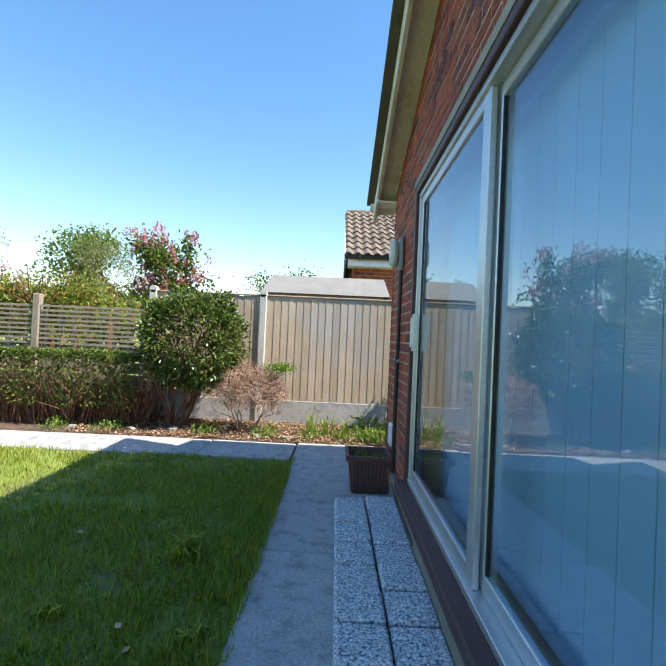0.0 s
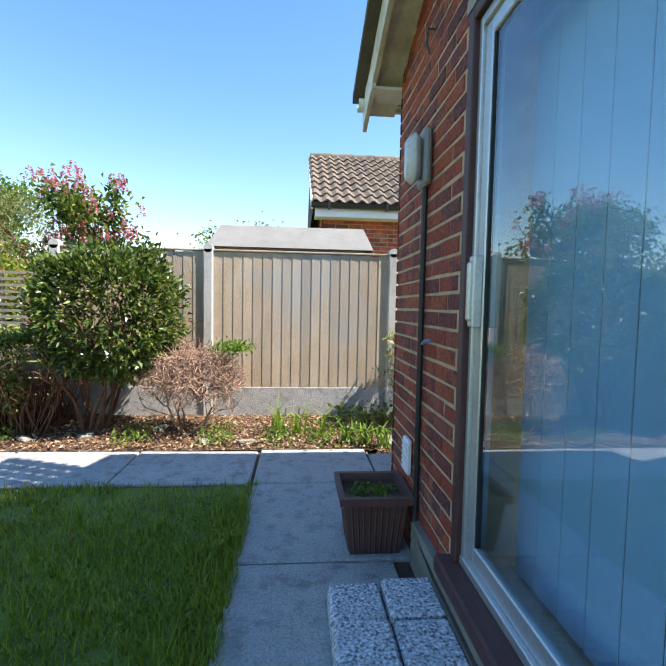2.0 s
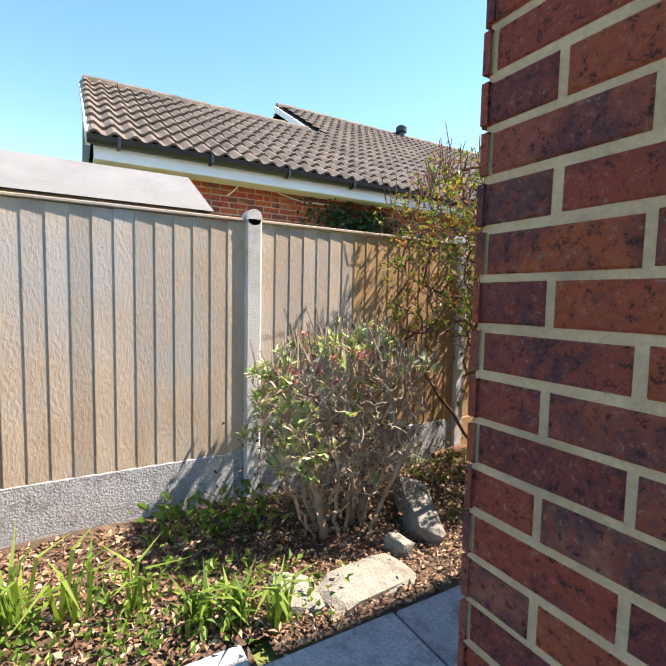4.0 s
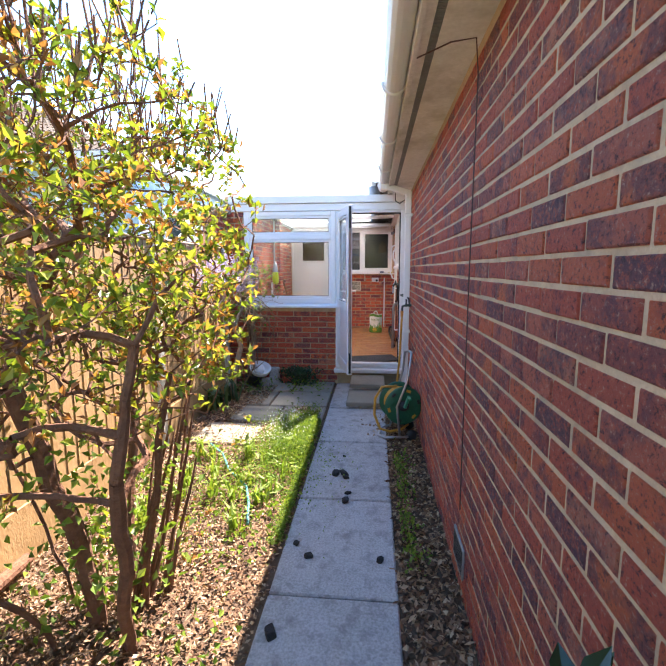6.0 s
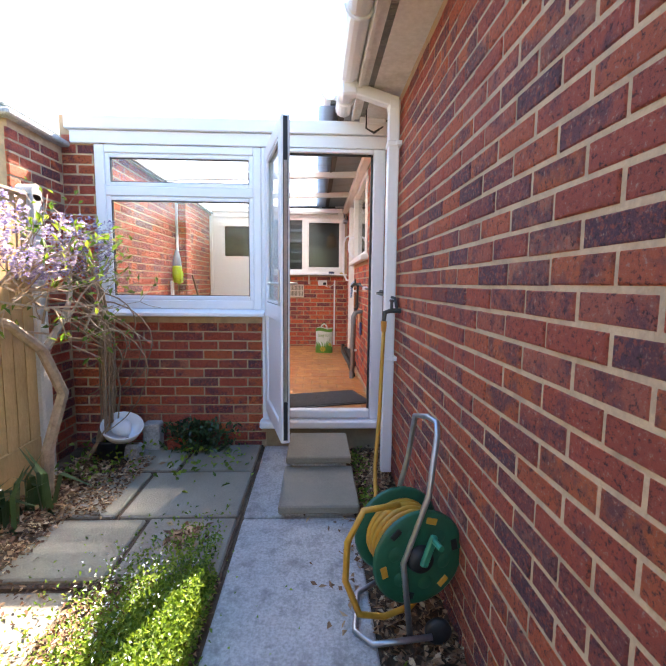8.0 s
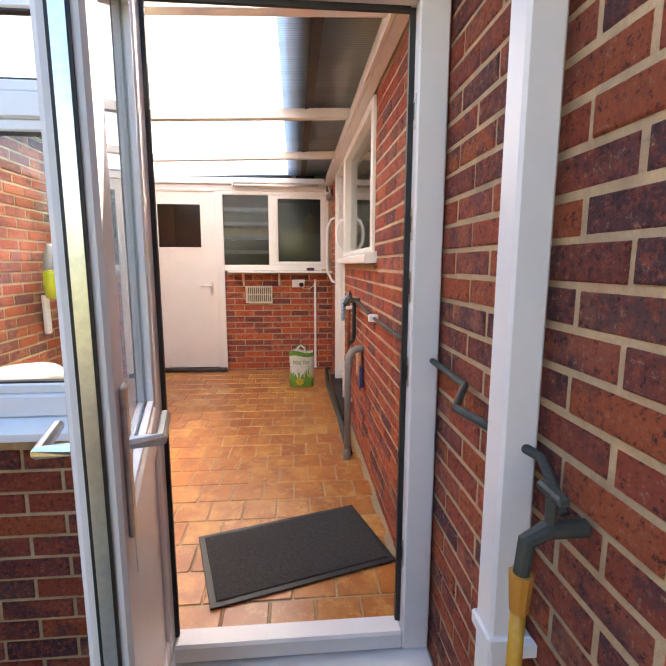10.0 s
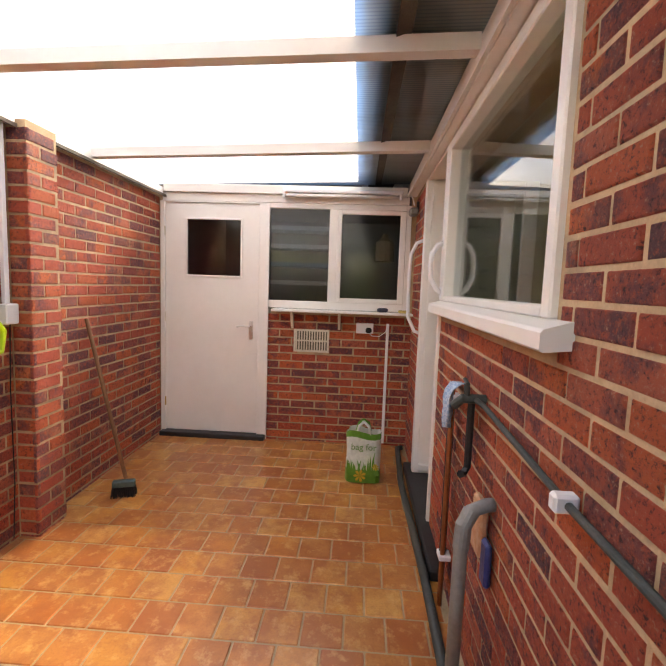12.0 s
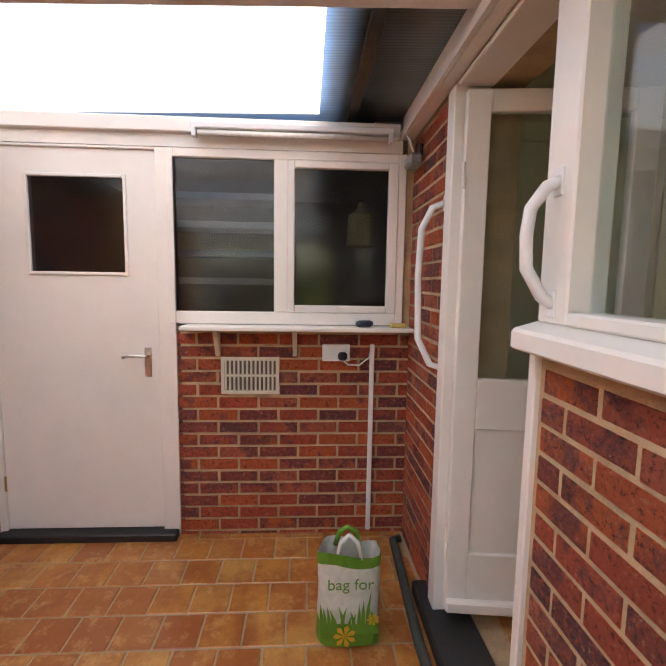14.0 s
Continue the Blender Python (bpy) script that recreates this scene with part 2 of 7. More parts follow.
def polycarbonate():
    """Twin-wall roof sheet: scatters the light, mostly onwards, with fine ribs and streaks of grime."""
    m, nt, b = nodes_of("twin_wall_polycarbonate")
    nt.nodes.remove(b)
    tr, tl, rf, gl, mx, mx1, mx2 = (nt.nodes.new("ShaderNode" + k) for k in ("BsdfTransparent", "BsdfTranslucent", "BsdfRefraction", "BsdfGlossy", "MixShader", "MixShader", "MixShader"))
    w = nt.nodes.new("ShaderNodeTexWave")
    w.bands_direction = "X"
    w.inputs["Scale"].default_value = 16
    nt.links.new(nt.nodes.new("ShaderNodeNewGeometry").outputs["Position"], w.inputs["Vector"])
    dirt = noise_of(nt, 1.6, 5, 0.7, (2.5, 0.6, 1))
    rib = ramp(nt, w.outputs["Fac"], [(0.0, (0.42, 0.48, 0.53)), (0.35, (0.60, 0.63, 0.645)), (1.0, (0.66, 0.675, 0.68))])
    col = mixc(nt, ramp(nt, dirt, [(0.46, (0, 0, 0)), (0.72, (0.7, 0.7, 0.7))]), rib, (0.46, 0.40, 0.33))
    for n in (tl, rf, tr):
        nt.links.new(col, n.inputs[0])
    rf.inputs["Roughness"].default_value, rf.inputs["IOR"].default_value = 0.7, 1.35
    gl.inputs["Roughness"].default_value = 0.12
    mx.inputs[0].default_value = 0.45
    nt.links.new(tl.outputs[0], mx.inputs[1])
    nt.links.new(rf.outputs[0], mx.inputs[2])
    mx1.inputs[0].default_value = 0.07
    nt.links.new(mx.outputs[0], mx1.inputs[1])
    nt.links.new(tr.outputs[0], mx1.inputs[2])
    nt.links.new(schlick(nt, 0.03), mx2.inputs[0])
    nt.links.new(mx1.outputs[0], mx2.inputs[1])
    nt.links.new(gl.outputs[0], mx2.inputs[2])
    nt.links.new(mx2.outputs[0], nt.nodes["Material Output"].inputs[0])
    return m


POLY = polycarbonate()


# ---- mesh helpers ----
class Geo:
    """Collects faces for one mesh."""

    def __init__(self):
        self.v, self.f = [], []

    def add(self, verts, faces, m=None):
        k = len(self.v)
        self.v += [tuple(m @ Vector(p)) if m else tuple(p) for p in verts]
        self.f += [tuple(i + k for i in f) for f in faces]
        return self

    def box(self, x0, x1, y0, y1, z0, z1, m=None, c=0.0):
        x0, x1, y0, y1, z0, z1 = min(x0, x1), max(x0, x1), min(y0, y1), max(y0, y1), min(z0, z1), max(z0, z1)
        c = min(c, 0.45 * min(x1 - x0, y1 - y0, z1 - z0))
        if c <= 0:
            v = [(x, y, z) for x in (x0, x1) for y in (y0, y1) for z in (z0, z1)]
            return self.add(v, [(0, 1, 3, 2), (4, 6, 7, 5), (0, 4, 5, 1), (2, 3, 7, 6), (0, 2, 6, 4), (1, 5, 7, 3)], m)
        v, at = [], {}
        for i in (0, 1):
            for j in (0, 1):
                for k in (0, 1):
                    for a in range(3):
                        p = [(x0, x1)[i], (y0, y1)[j], (z0, z1)[k]]
                        for b in range(3):
                            if b != a:
                                p[b] += c if (i, j, k)[b] == 0 else -c
                        at[i, j, k, a] = len(v)
                        v.append(tuple(p))
        f = []
        for a in range(3):
            b, d = (a + 1) % 3, (a + 2) % 3
            for s in (0, 1):
                ring = []
                for p, q in ((0, 0), (1, 0), (1, 1), (0, 1)):
                    key = [0, 0, 0]
                    key[a], key[b], key[d] = s, p, q
                    ring.append(at[(*key, a)])
                f.append(tuple(ring if s else ring[::-1]))
            for p in (0, 1):
                for q in (0, 1):
                    lo, hi = [0, 0, 0], [0, 0, 0]
                    lo[b] = hi[b] = p
                    lo[d] = hi[d] = q
                    hi[a] = 1
                    quad = (at[(*lo, b)], at[(*hi, b)], at[(*hi, d)], at[(*lo, d)])
                    f.append(quad if p != q else quad[::-1])
        for i in (0, 1):
            for j in (0, 1):
                for k in (0, 1):
                    tri = tuple(at[i, j, k, a] for a in range(3))
                    f.append(tri if (i + j + k) % 2 else tri[::-1])
        return self.add(v, f, m)

    def tube(self, pts, r, n=8, caps=True):
        """A round bar along points; r is one radius or one for each point."""
        pts = [Vector(p) for p in pts]
        rs = r if isinstance(r, (list, tuple)) else [r] * len(pts)
        v, f = [], []
        side = None
        for k, p in enumerate(pts):
            d = (pts[min(k + 1, len(pts) - 1)] - pts[max(k - 1, 0)]).normalized()
            if side is None:
                side = d.orthogonal().normalized()
            side = (side - d * side.dot(d)).normalized()
            up = d.cross(side)
            for a in range(n):
                t = 2 * math.pi * a / n
                v.append(p + rs[k] * (math.cos(t) * side + math.sin(t) * up))
        for k in range(len(pts) - 1):
            for a in range(n):
                b = (a + 1) % n
                f.append((k * n + a, k * n + b, k * n + n + b, k * n + n + a))
        if caps:
            f += [tuple(range(n))[::-1], tuple(range((len(pts) - 1) * n, len(pts) * n))]
        return self.add(v, f)

    def lathe(self, prof, m=None, n=24):
        """Turns (radius, z) pairs about the z axis."""
        v = [(r * math.cos(2 * math.pi * a / n), r * math.sin(2 * math.pi * a / n), z) for r, z in prof for a in range(n)]
        f = [(k * n + a, k * n + (a + 1) % n, k * n + n + (a + 1) % n, k * n + n + a) for k in range(len(prof) - 1) for a in range(n)]
        return self.add(v, f, m)

    def prism(self, poly, axis, a, b):
        """Extrudes a polygon of the two other axes along axis 'x', 'y' or 'z' from a to b."""
        n = len(poly)
        put = {"x": lambda p, s: (s, p[0], p[1]), "y": lambda p, s: (p[0], s, p[1]), "z": lambda p, s: (p[0], p[1], s)}[axis]
        v = [put(p, s) for s in (a, b) for p in poly]
        return self.add(v, [tuple(range(n)), tuple(range(n, 2 * n))[::-1]] + [(k, k + n, (k + 1) % n + n, (k + 1) % n) for k in range(n)])

    def mesh(self, name, material, smooth=False):
        me = bpy.data.meshes.new(name)
        me.from_pydata(self.v, [], self.f)
        bm = bmesh.new()
        bm.from_mesh(me)
        bmesh.ops.recalc_face_normals(bm, faces=bm.faces)
        bm.to_mesh(me)
        bm.free()
        me.materials.append(material)
        if smooth:
            me.polygons.foreach_set("use_smooth", [True] * len(me.polygons))
        return me


def part(name, geo, material, parent=None, label="", smooth=False):
    ob = new(name, geo.mesh(name, material, smooth))
    ob.parent = parent
    return tagged(ob, label)


def thing(name, label, category, at=(0, 0, 0), group="", kind=""):
    """An Empty at a thing's base; its parts are built in world metres and hung under it."""
    ob = new(name)
    ob.location = at
    ob.empty_display_size = 0.1
    bpy.context.view_layer.update()
    return tagged(ob, label, category, group, kind)


def under(ob, parent):
    """Hangs a part built in world metres under a thing that stands elsewhere."""
    ob.parent = parent
    ob.matrix_parent_inverse = Matrix.Translation(-parent.location)
    return ob


def piece(name, geo, material, parent, label="", smooth=False):
    return under(part(name, geo, material, None, label, smooth), parent)


def setting(name, geo, material, label, category="wall", smooth=False):
    return tagged(part(name, geo, material, None, "", smooth), label, category, "", "structure")


COURSE, LENGTH = 0.0685, 0.2135
brick_jobs = []


def brick_face(parent, origin, along, out, length, height, holes=(), near=None, shift=0.0):
    """Notes a brick face to lay: origin is its lower corner, along and out are unit vectors; holes are (u0, u1, v0, v1)."""
    brick_jobs.append((parent, Vector(origin), Vector(along), Vector(out), length, height, holes, near, shift))


# ---- walls of the house ----
EAVE, WALL_END, BACK = 2.335, 6.17, 10.11
PD_Y0, PD_Y1, PD_Z0, PD_Z1 = -4.55, -1.02, 0.27, 2.085

core = Geo()
core.box(0.008, 0.25, -0.012, -1.02, -0.3, EAVE)
core.box(0.008, 0.25, PD_Y1, PD_Y0, -0.3, PD_Z0 - 0.05)
core.box(0.008, 0.25, PD_Y0, -9.0, -0.3, EAVE)
core.box(0.008, 0.25, PD_Y1, PD_Y0, PD_Z1 + 0.075, EAVE)
core.prism([(-0.012, EAVE), (-4.5, EAVE + 1.66), (-9.0, EAVE)], "x", 0.008, 0.25)
wall_gable = setting("wall_gable", core, MORTAR, "red brick gable wall with sandy mortar joints")
side = Geo()
KD0, KD1, KW0, KW1, KWZ0, KWZ1 = 8.75, 9.45, 7.33, 8.72, 1.45, 2.30
side.box(0.25, KW0, -0.25, -0.008, -0.3, EAVE)
side.box(KW0, KD0, -0.25, -0.008, -0.3, KWZ0)
side.box(KD1, BACK + 0.1, -0.25, -0.008, -0.3, EAVE)
side.box(KW0, KD1, -0.25, -0.008, KWZ1, EAVE)
side.box(KD0, KD1, -0.25, -0.008, -0.3, 0.22)
wall_side = setting("wall_side", side, MORTAR, "long red brick side wall with sandy mortar joints")
brick_face(wall_gable, (0, -0.002, -0.03), (0, -1, 0), (-1, 0, 0), 5.5, 3.9, ((1.0, 4.55, 0.24, PD_Z1 + 0.105),), (0.0, 1.05, 0.0, 2.4), 0.4)
brick_face(wall_side, (0.0, 0, -0.03), (1, 0, 0), (0, 1, 0), BACK, EAVE + 0.03, ((KW0 - 0.02, KD0, KWZ0, 9), (KD0 - 0.02, KD1 + 0.02, 0.0, 9)), (0.0, 3.1, 0.5, 2.1), 0.0)

roof = Geo()
RISE = 0.37
for lo, hi, x0, x1 in ((0.345, -4.5, -0.23, 10.9),):
    for s in (1, -1):
        a, b = (lo, hi) if s == 1 else (-9.0 - lo, hi)
        za, zb = 2.455, 2.455 + RISE * (lo - hi)
        roof.add([(x0, a, za), (x1, a, za), (x1, b, zb), (x0, b, zb), (x0, a, za - 0.05), (x1, a, za - 0.05), (x1, b, zb - 0.05), (x0, b, zb - 0.05)],
                 [(0, 1, 2, 3), (4, 7, 6, 5), (0, 4, 5, 1), (3, 2, 6, 7), (0, 3, 7, 4), (1, 5, 6, 2)])
setting("roof_house", roof, ROOFEDGE, "dark weathered tiled house roof", "roof")
barge = Geo()
for k in range(2):
    s = 1 if k == 0 else -1
    a, b = (0.33, -4.5) if s == 1 else (-9.4, -4.5)
    za, zb = 2.40, 2.40 + RISE * 4.9
    barge.add([(-0.165, a, za), (-0.165, b, zb), (-0.165, b, zb - 0.17), (-0.165, a, za - 0.17), (-0.14, a, za), (-0.14, b, zb), (-0.14, b, zb - 0.17), (-0.14, a, za - 0.17)],
              [(0, 1, 2, 3), (4, 7, 6, 5), (0, 4, 5, 1), (2, 6, 7, 3), (0, 3, 7, 4), (1, 5, 6, 2)])
setting("bargeboard", barge, CREAM, "cream painted bargeboard with flaking stains", "trim")
undercloak = Geo()
for s in (1, -1):
    a, b = (0.26, -4.5) if s == 1 else (-9.36, -4.5)
    za, zb = 2.30, 2.30 + RISE * 4.86
    undercloak.add([(-0.14, a, za), (0.02, a, za), (0.02, b, zb), (-0.14, b, zb), (-0.14, a, za + 0.02), (0.02, a, za + 0.02), (0.02, b, zb + 0.02), (-0.14, b, zb + 0.02)],
                   [(0, 1, 2, 3), (4, 7, 6, 5), (0, 4, 5, 1), (3, 2, 6, 7), (0, 3, 7, 4), (1, 5, 6, 2)])
setting("verge_soffit", undercloak, CREAM, "cream painted sloping soffit under the verge", "trim")
FX_END = WALL_END - 0.05
setting("soffit_inner_board", Geo().box(-0.165, FX_END, -0.008, 0.165, EAVE, EAVE + 0.016), SOFFIT, "weathered white soffit board against the wall", "soffit")
setting("soffit_outer_board", Geo().box(-0.165, FX_END, 0.20, 0.236, EAVE, EAVE + 0.016), SOFFIT, "weathered white outer soffit board", "soffit")
setting("fascia_board", Geo().box(-0.165, FX_END, 0.236, 0.256, EAVE - 0.012, EAVE + 0.12), SOFFIT, "white fascia board behind the gutter", "fascia")
setting("upper_gutter", Geo().prism([(0.402 + 0.062 * math.cos(math.pi * a / 8), 2.515 - 0.055 * math.sin(math.pi * a / 8)) for a in range(9)] + [(0.402 + 0.054 * math.cos(math.pi * a / 8), 2.515 - 0.047 * math.sin(math.pi * a / 8)) for a in range(8, -1, -1)], "x", FX_END + 0.004, 10.6), UPVC, "white gutter above the lean-to roof", "gutter")
# flat dark strip, widened under the gutter to block a slit of sun
setting("upper_fascia", Geo().box(FX_END + 0.004, 10.6, 0.236, 0.40, 2.436, 2.454), ROOFEDGE, "dark roof edge above the lean-to roof", "fascia")
setting("upper_soffit", Geo().box(FX_END + 0.004, 10.6, -0.008, 0.234, 2.468, 2.484), SOFFIT, "shaded underside of the eaves above the lean-to roof", "soffit")
setting("box_end", Geo().box(-0.166, -0.146, -0.02, 0.256, EAVE + 0.001, EAVE + 0.12), SOFFIT, "white boxed end of the eaves", "trim")
vent = Geo()
vent.box(-0.12, 6.1, 0.1655, 0.1995, EAVE + 0.012, EAVE + 0.02)
slat_rows = Geo()
for k in range(520):
    x = -0.11 + k * 0.0119
    slat_rows.box(x, x + (0.018 if k % 9 == 0 else 0.0055), 0.166, 0.199, EAVE + 0.001, EAVE + 0.0115)
tagged(setting("vent_grille", slat_rows, GREY_PIPE, "grey slotted grille along the soffit", "vent"), kind="structure")
setting("soffit_vent", vent, BLACK, "dark slotted vent strip along the soffit", "vent")
gutter = thing("gutter", "white plastic gutter along the house eaves", "gutter", (3, 0.31, 2.36))
prof = [(0.312 + 0.056 * math.cos(math.pi * a / 8), 2.40 - 0.056 * math.sin(math.pi * a / 8)) for a in range(9)]
prof += [(0.312 + 0.05 * math.cos(math.pi * a / 8), 2.40 - 0.05 * math.sin(math.pi * a / 8)) for a in range(8, -1, -1)]
piece("trough", Geo().prism(prof, "x", -0.2, FX_END), UPVC, gutter)
for x in [0.2 + 0.95 * k for k in range(7)]:
    piece("bracket", Geo().tube([(x, 0.312 + 0.062 * math.cos(a), 2.40 - 0.062 * math.sin(a)) for a in [math.pi * i / 8 for i in range(9)]], 0.009, 6), UPVC, gutter)

# ---- patio doors ----
lintel = Geo().box(-0.004, 0.25, PD_Y1 + 0.02, PD_Y0, PD_Z1 + 0.03, PD_Z1 + 0.075)
setting("lintel", lintel, surface("lintel_concrete", (0.26, 0.25, 0.22), (0.36, 0.34, 0.30), 8, 0.9, 0.4, 110), "grey concrete lintel above the patio doors", "lintel")
patio = thing("patio_door", "aluminium sliding patio doors in a dark hardwood frame", "patio door", (0.05, -2.8, PD_Z0), kind="structure")
fr = Geo()
fr.box(0.0, 0.11, PD_Y1 + 0.012, PD_Y1 - 0.035, PD_Z0 - 0.03, PD_Z1 + 0.03, c=0.004)
fr.box(0.0, 0.11, PD_Y0, PD_Y1 - 0.035, PD_Z1 - 0.01, PD_Z1 + 0.03, c=0.004)
fr.box(-0.055, 0.11, PD_Y0, PD_Y1 + 0.03, PD_Z0 - 0.075, PD_Z0 - 0.012, c=0.008)
piece("outer_frame", fr, HARDWOOD, patio, "dark stained hardwood frame and cill")
al = Geo()
YM = -2.27
al.box(0.02, 0.10, PD_Y1 - 0.036, PD_Y1 - 0.06, PD_Z0, PD_Z1 - 0.012, c=0.003)
al.box(0.02, 0.10, PD_Y0, PD_Y1 - 0.06, PD_Z1 - 0.045, PD_Z1 - 0.012, c=0.003)
al.box(0.015, 0.10, PD_Y0, PD_Y1 - 0.036, PD_Z0 - 0.012, PD_Z0 + 0.02, c=0.003)
piece("track", al, ALU, patio)
for x, y0, y1 in ((0.032, YM - 0.05, PD_Y1 - 0.062), (0.066, PD_Y0 + 0.4, YM - 0.02)):
    sash = Geo()
    sash.box(x, x + 0.026, y1, y1 - 0.05, PD_Z0 + 0.02, PD_Z1 - 0.045, c=0.004)
    sash.box(x, x + 0.026, y0, y0 + 0.075, PD_Z0 + 0.02, PD_Z1 - 0.045, c=0.004)
    sash.box(x, x + 0.026, y0 + 0.075, y1 - 0.05, PD_Z0 + 0.02, PD_Z0 + 0.085, c=0.004)
    sash.box(x, x + 0.026, y0 + 0.075, y1 - 0.05, PD_Z1 - 0.095, PD_Z1 - 0.045, c=0.004)
    sob = piece("sash", sash, ALU, patio)
    gk = Geo()
    for a, b, c, d in ((y0 + 0.075, y0 + 0.083, PD_Z0 + 0.085, PD_Z1 - 0.095), (y1 - 0.058, y1 - 0.05, PD_Z0 + 0.085, PD_Z1 - 0.095)):
        gk.box(x + 0.004, x + 0.022, a, b, c, d)
    piece("gasket", gk, BLACK, patio)
    pane = piece("pane", Geo().box(x + 0.010, x + 0.016, y0 + 0.076, y1 - 0.051, PD_Z0 + 0.086, PD_Z1 - 0.096), PATIO_GLASS, patio)
    pane.visible_shadow = False
piece("door_handle", Geo().box(-0.012, 0.03, PD_Y1 - 0.075, PD_Y1 - 0.10, 1.10, 1.29, c=0.006).box(0.0, 0.032, PD_Y1 - 0.068, PD_Y1 - 0.11, 1.08, 1.31, c=0.004), ALU, patio, "grey pull handle")
blinds = thing("vertical_blind", "pale closed vertical blind hanging behind the patio glass", "blind", (0.22, -2.8, 2.1))
piece("head_rail", Geo().box(0.19, 0.24, -4.5, -1.05, 2.03, 2.07), UPVC, blinds)
for k in range(27):
    m = pose(0.215, -1.13 - k * 0.124, 0, 0, 0, 90 + 1)
    piece("slat", Geo().box(-0.0585, 0.0585, -0.0012, 0.0012, 0.235, 2.03, m).box(0.0525, 0.0585, -0.006, 0.001, 0.235, 2.03, m), BLIND, blinds)

# ---- lean-to: structure ----
FX = WALL_END
FLOOR = 0.20
YL = 2.16
base = Geo()
base.box(FX + 0.012, FX + 0.10, 0.86, 2.25, -0.3, 0.955)
wall_dwarf = setting("wall_dwarf", base, MORTAR, "low red brick wall under the lean-to window")
brick_face(wall_dwarf, (FX, 2.10, -0.04), (0, -1, 0), (-1, 0, 0), 1.235, 0.99, (), (0, 2, 0, 2), 0.3)
lw = Geo()
lw.box(FX + 0.012, BACK + 0.3, YL + 0.008, YL + 0.11, -0.3, 2.34)
lw.box(8.44, 8.655, YL + 0.008 - 0.11, YL + 0.02, FLOOR - 0.02, 2.30)
wall_left = setting("wall_boundary", lw, MORTAR, "red brick boundary wall of the lean-to with a pier")
brick_face(wall_left, (FX + 0.12, YL, FLOOR - 0.05), (1, 0, 0), (0, -1, 0), 2.15, 2.18, (), None, 0.2)
brick_face(wall_left, (8.665, YL, FLOOR - 0.05), (1, 0, 0), (0, -1, 0), BACK - 8.665, 2.18, (), (0, 2, 0, 1.6), 0.55)
brick_face(wall_left, (8.432, YL - 0.11, FLOOR - 0.05), (1, 0, 0), (0, -1, 0), 0.2275, 2.13, (), (0, 1, 0, 3), 0.0)
brick_face(wall_left, (8.432, YL - 0.002, FLOOR - 0.05), (0, -1, 0), (-1, 0, 0), 0.108, 2.13, (), (0, 1, 0, 3), 0.0)
outer = Geo()
outer.box(FX - 0.55, FX + 0.2, 2.258, 2.36, -0.3, 2.12)
outer.box(FX + 0.008, FX + 0.2, 2.045, 2.26, -0.3, 2.235)
wall_out = setting("wall_outer_pier", outer, MORTAR, "red brick pier and garage wall beside the lean-to")
brick_face(wall_out, (FX, 2.258, -0.04), (0, -1, 0), (-1, 0, 0), 0.214, 2.27, (), None, 0.0)
brick_face(wall_out, (FX - 0.56, 2.25, -0.04), (1, 0, 0), (0, -1, 0), 0.558, 2.15, (), None, 0.5)
setting("wall_coping", Geo().box(FX - 0.62, FX + 0.2, 2.20, 2.40, 2.12, 2.16, c=0.01), CONCRETE, "concrete coping on the garage wall", "coping")
bw = Geo()
DY0, DY1 = 1.30, 2.115
bw.box(BACK + 0.008, BACK + 0.12, -0.2, 1.195, -0.3, 1.33)
bw.box(BACK + 0.008, BACK + 0.12, -0.2, 0.03, 1.33, 2.6)
bw.box(BACK + 0.008, BACK + 0.12, 2.14, 2.4, -0.3, 2.6)
wall_back = setting("wall_back", bw, MORTAR, "red brick end wall of the lean-to below the window")
brick_face(wall_back, (BACK, 1.225, FLOOR - 0.045), (0, -1, 0), (-1, 0, 0), 1.235, 1.18, ((0.27, 0.54, 0.84, 0.98),), (0, 2, 0, 2), 0.45)

floor = Geo().box(FX + 0.03, BACK + 0.05, -0.02, YL + 0.05, -0.25, FLOOR - 0.0035)
floor_ob = setting("floor", floor, GROUT, "terracotta tiled lean-to floor with sandy grout", "floor")

# roof of the lean-to: rafters run from the house to the boundary wall
def roof_z(y):
    return 2.405 - 0.035 * y


sheet = Geo()
# the faces look down, so that light enters the sheet from the room's side without total reflection
sheet.add([(FX - 0.05, -0.004, roof_z(0) + 0.03), (BACK + 0.1, -0.004, roof_z(0) + 0.03), (BACK + 0.1, YL + 0.16, roof_z(YL) + 0.024), (FX - 0.05, YL + 0.16, roof_z(YL) + 0.024)], [(3, 2, 1, 0)])
ceil_ob = setting("ceiling", sheet, POLY, "translucent twin-wall polycarbonate lean-to roof", "ceiling")
if ceil_ob.data.polygons[0].normal.z > 0:
    ceil_ob.data.flip_normals()
for x in (6.72, 7.96, 9.08):
    bars = Geo()
    m = Matrix.Translation((x, 0, 0))
    bars.add([(-0.03, 0.06, roof_z(0.06) - 0.035), (0.03, 0.06, roof_z(0.06) - 0.035), (0.03, YL, roof_z(YL) - 0.035), (-0.03, YL, roof_z(YL) - 0.035),
              (-0.03, 0.06, roof_z(0.06) + 0.022), (0.03, 0.06, roof_z(0.06) + 0.022), (0.03, YL, roof_z(YL) + 0.018), (-0.03, YL, roof_z(YL) + 0.018)],
             [(0, 3, 2, 1), (4, 5, 6, 7), (0, 1, 5, 4), (2, 3, 7, 6), (1, 2, 6, 5), (0, 4, 7, 3)], m)
    setting("rafter", bars, PAINT, "white painted rafter under the clear roof", "rafter")
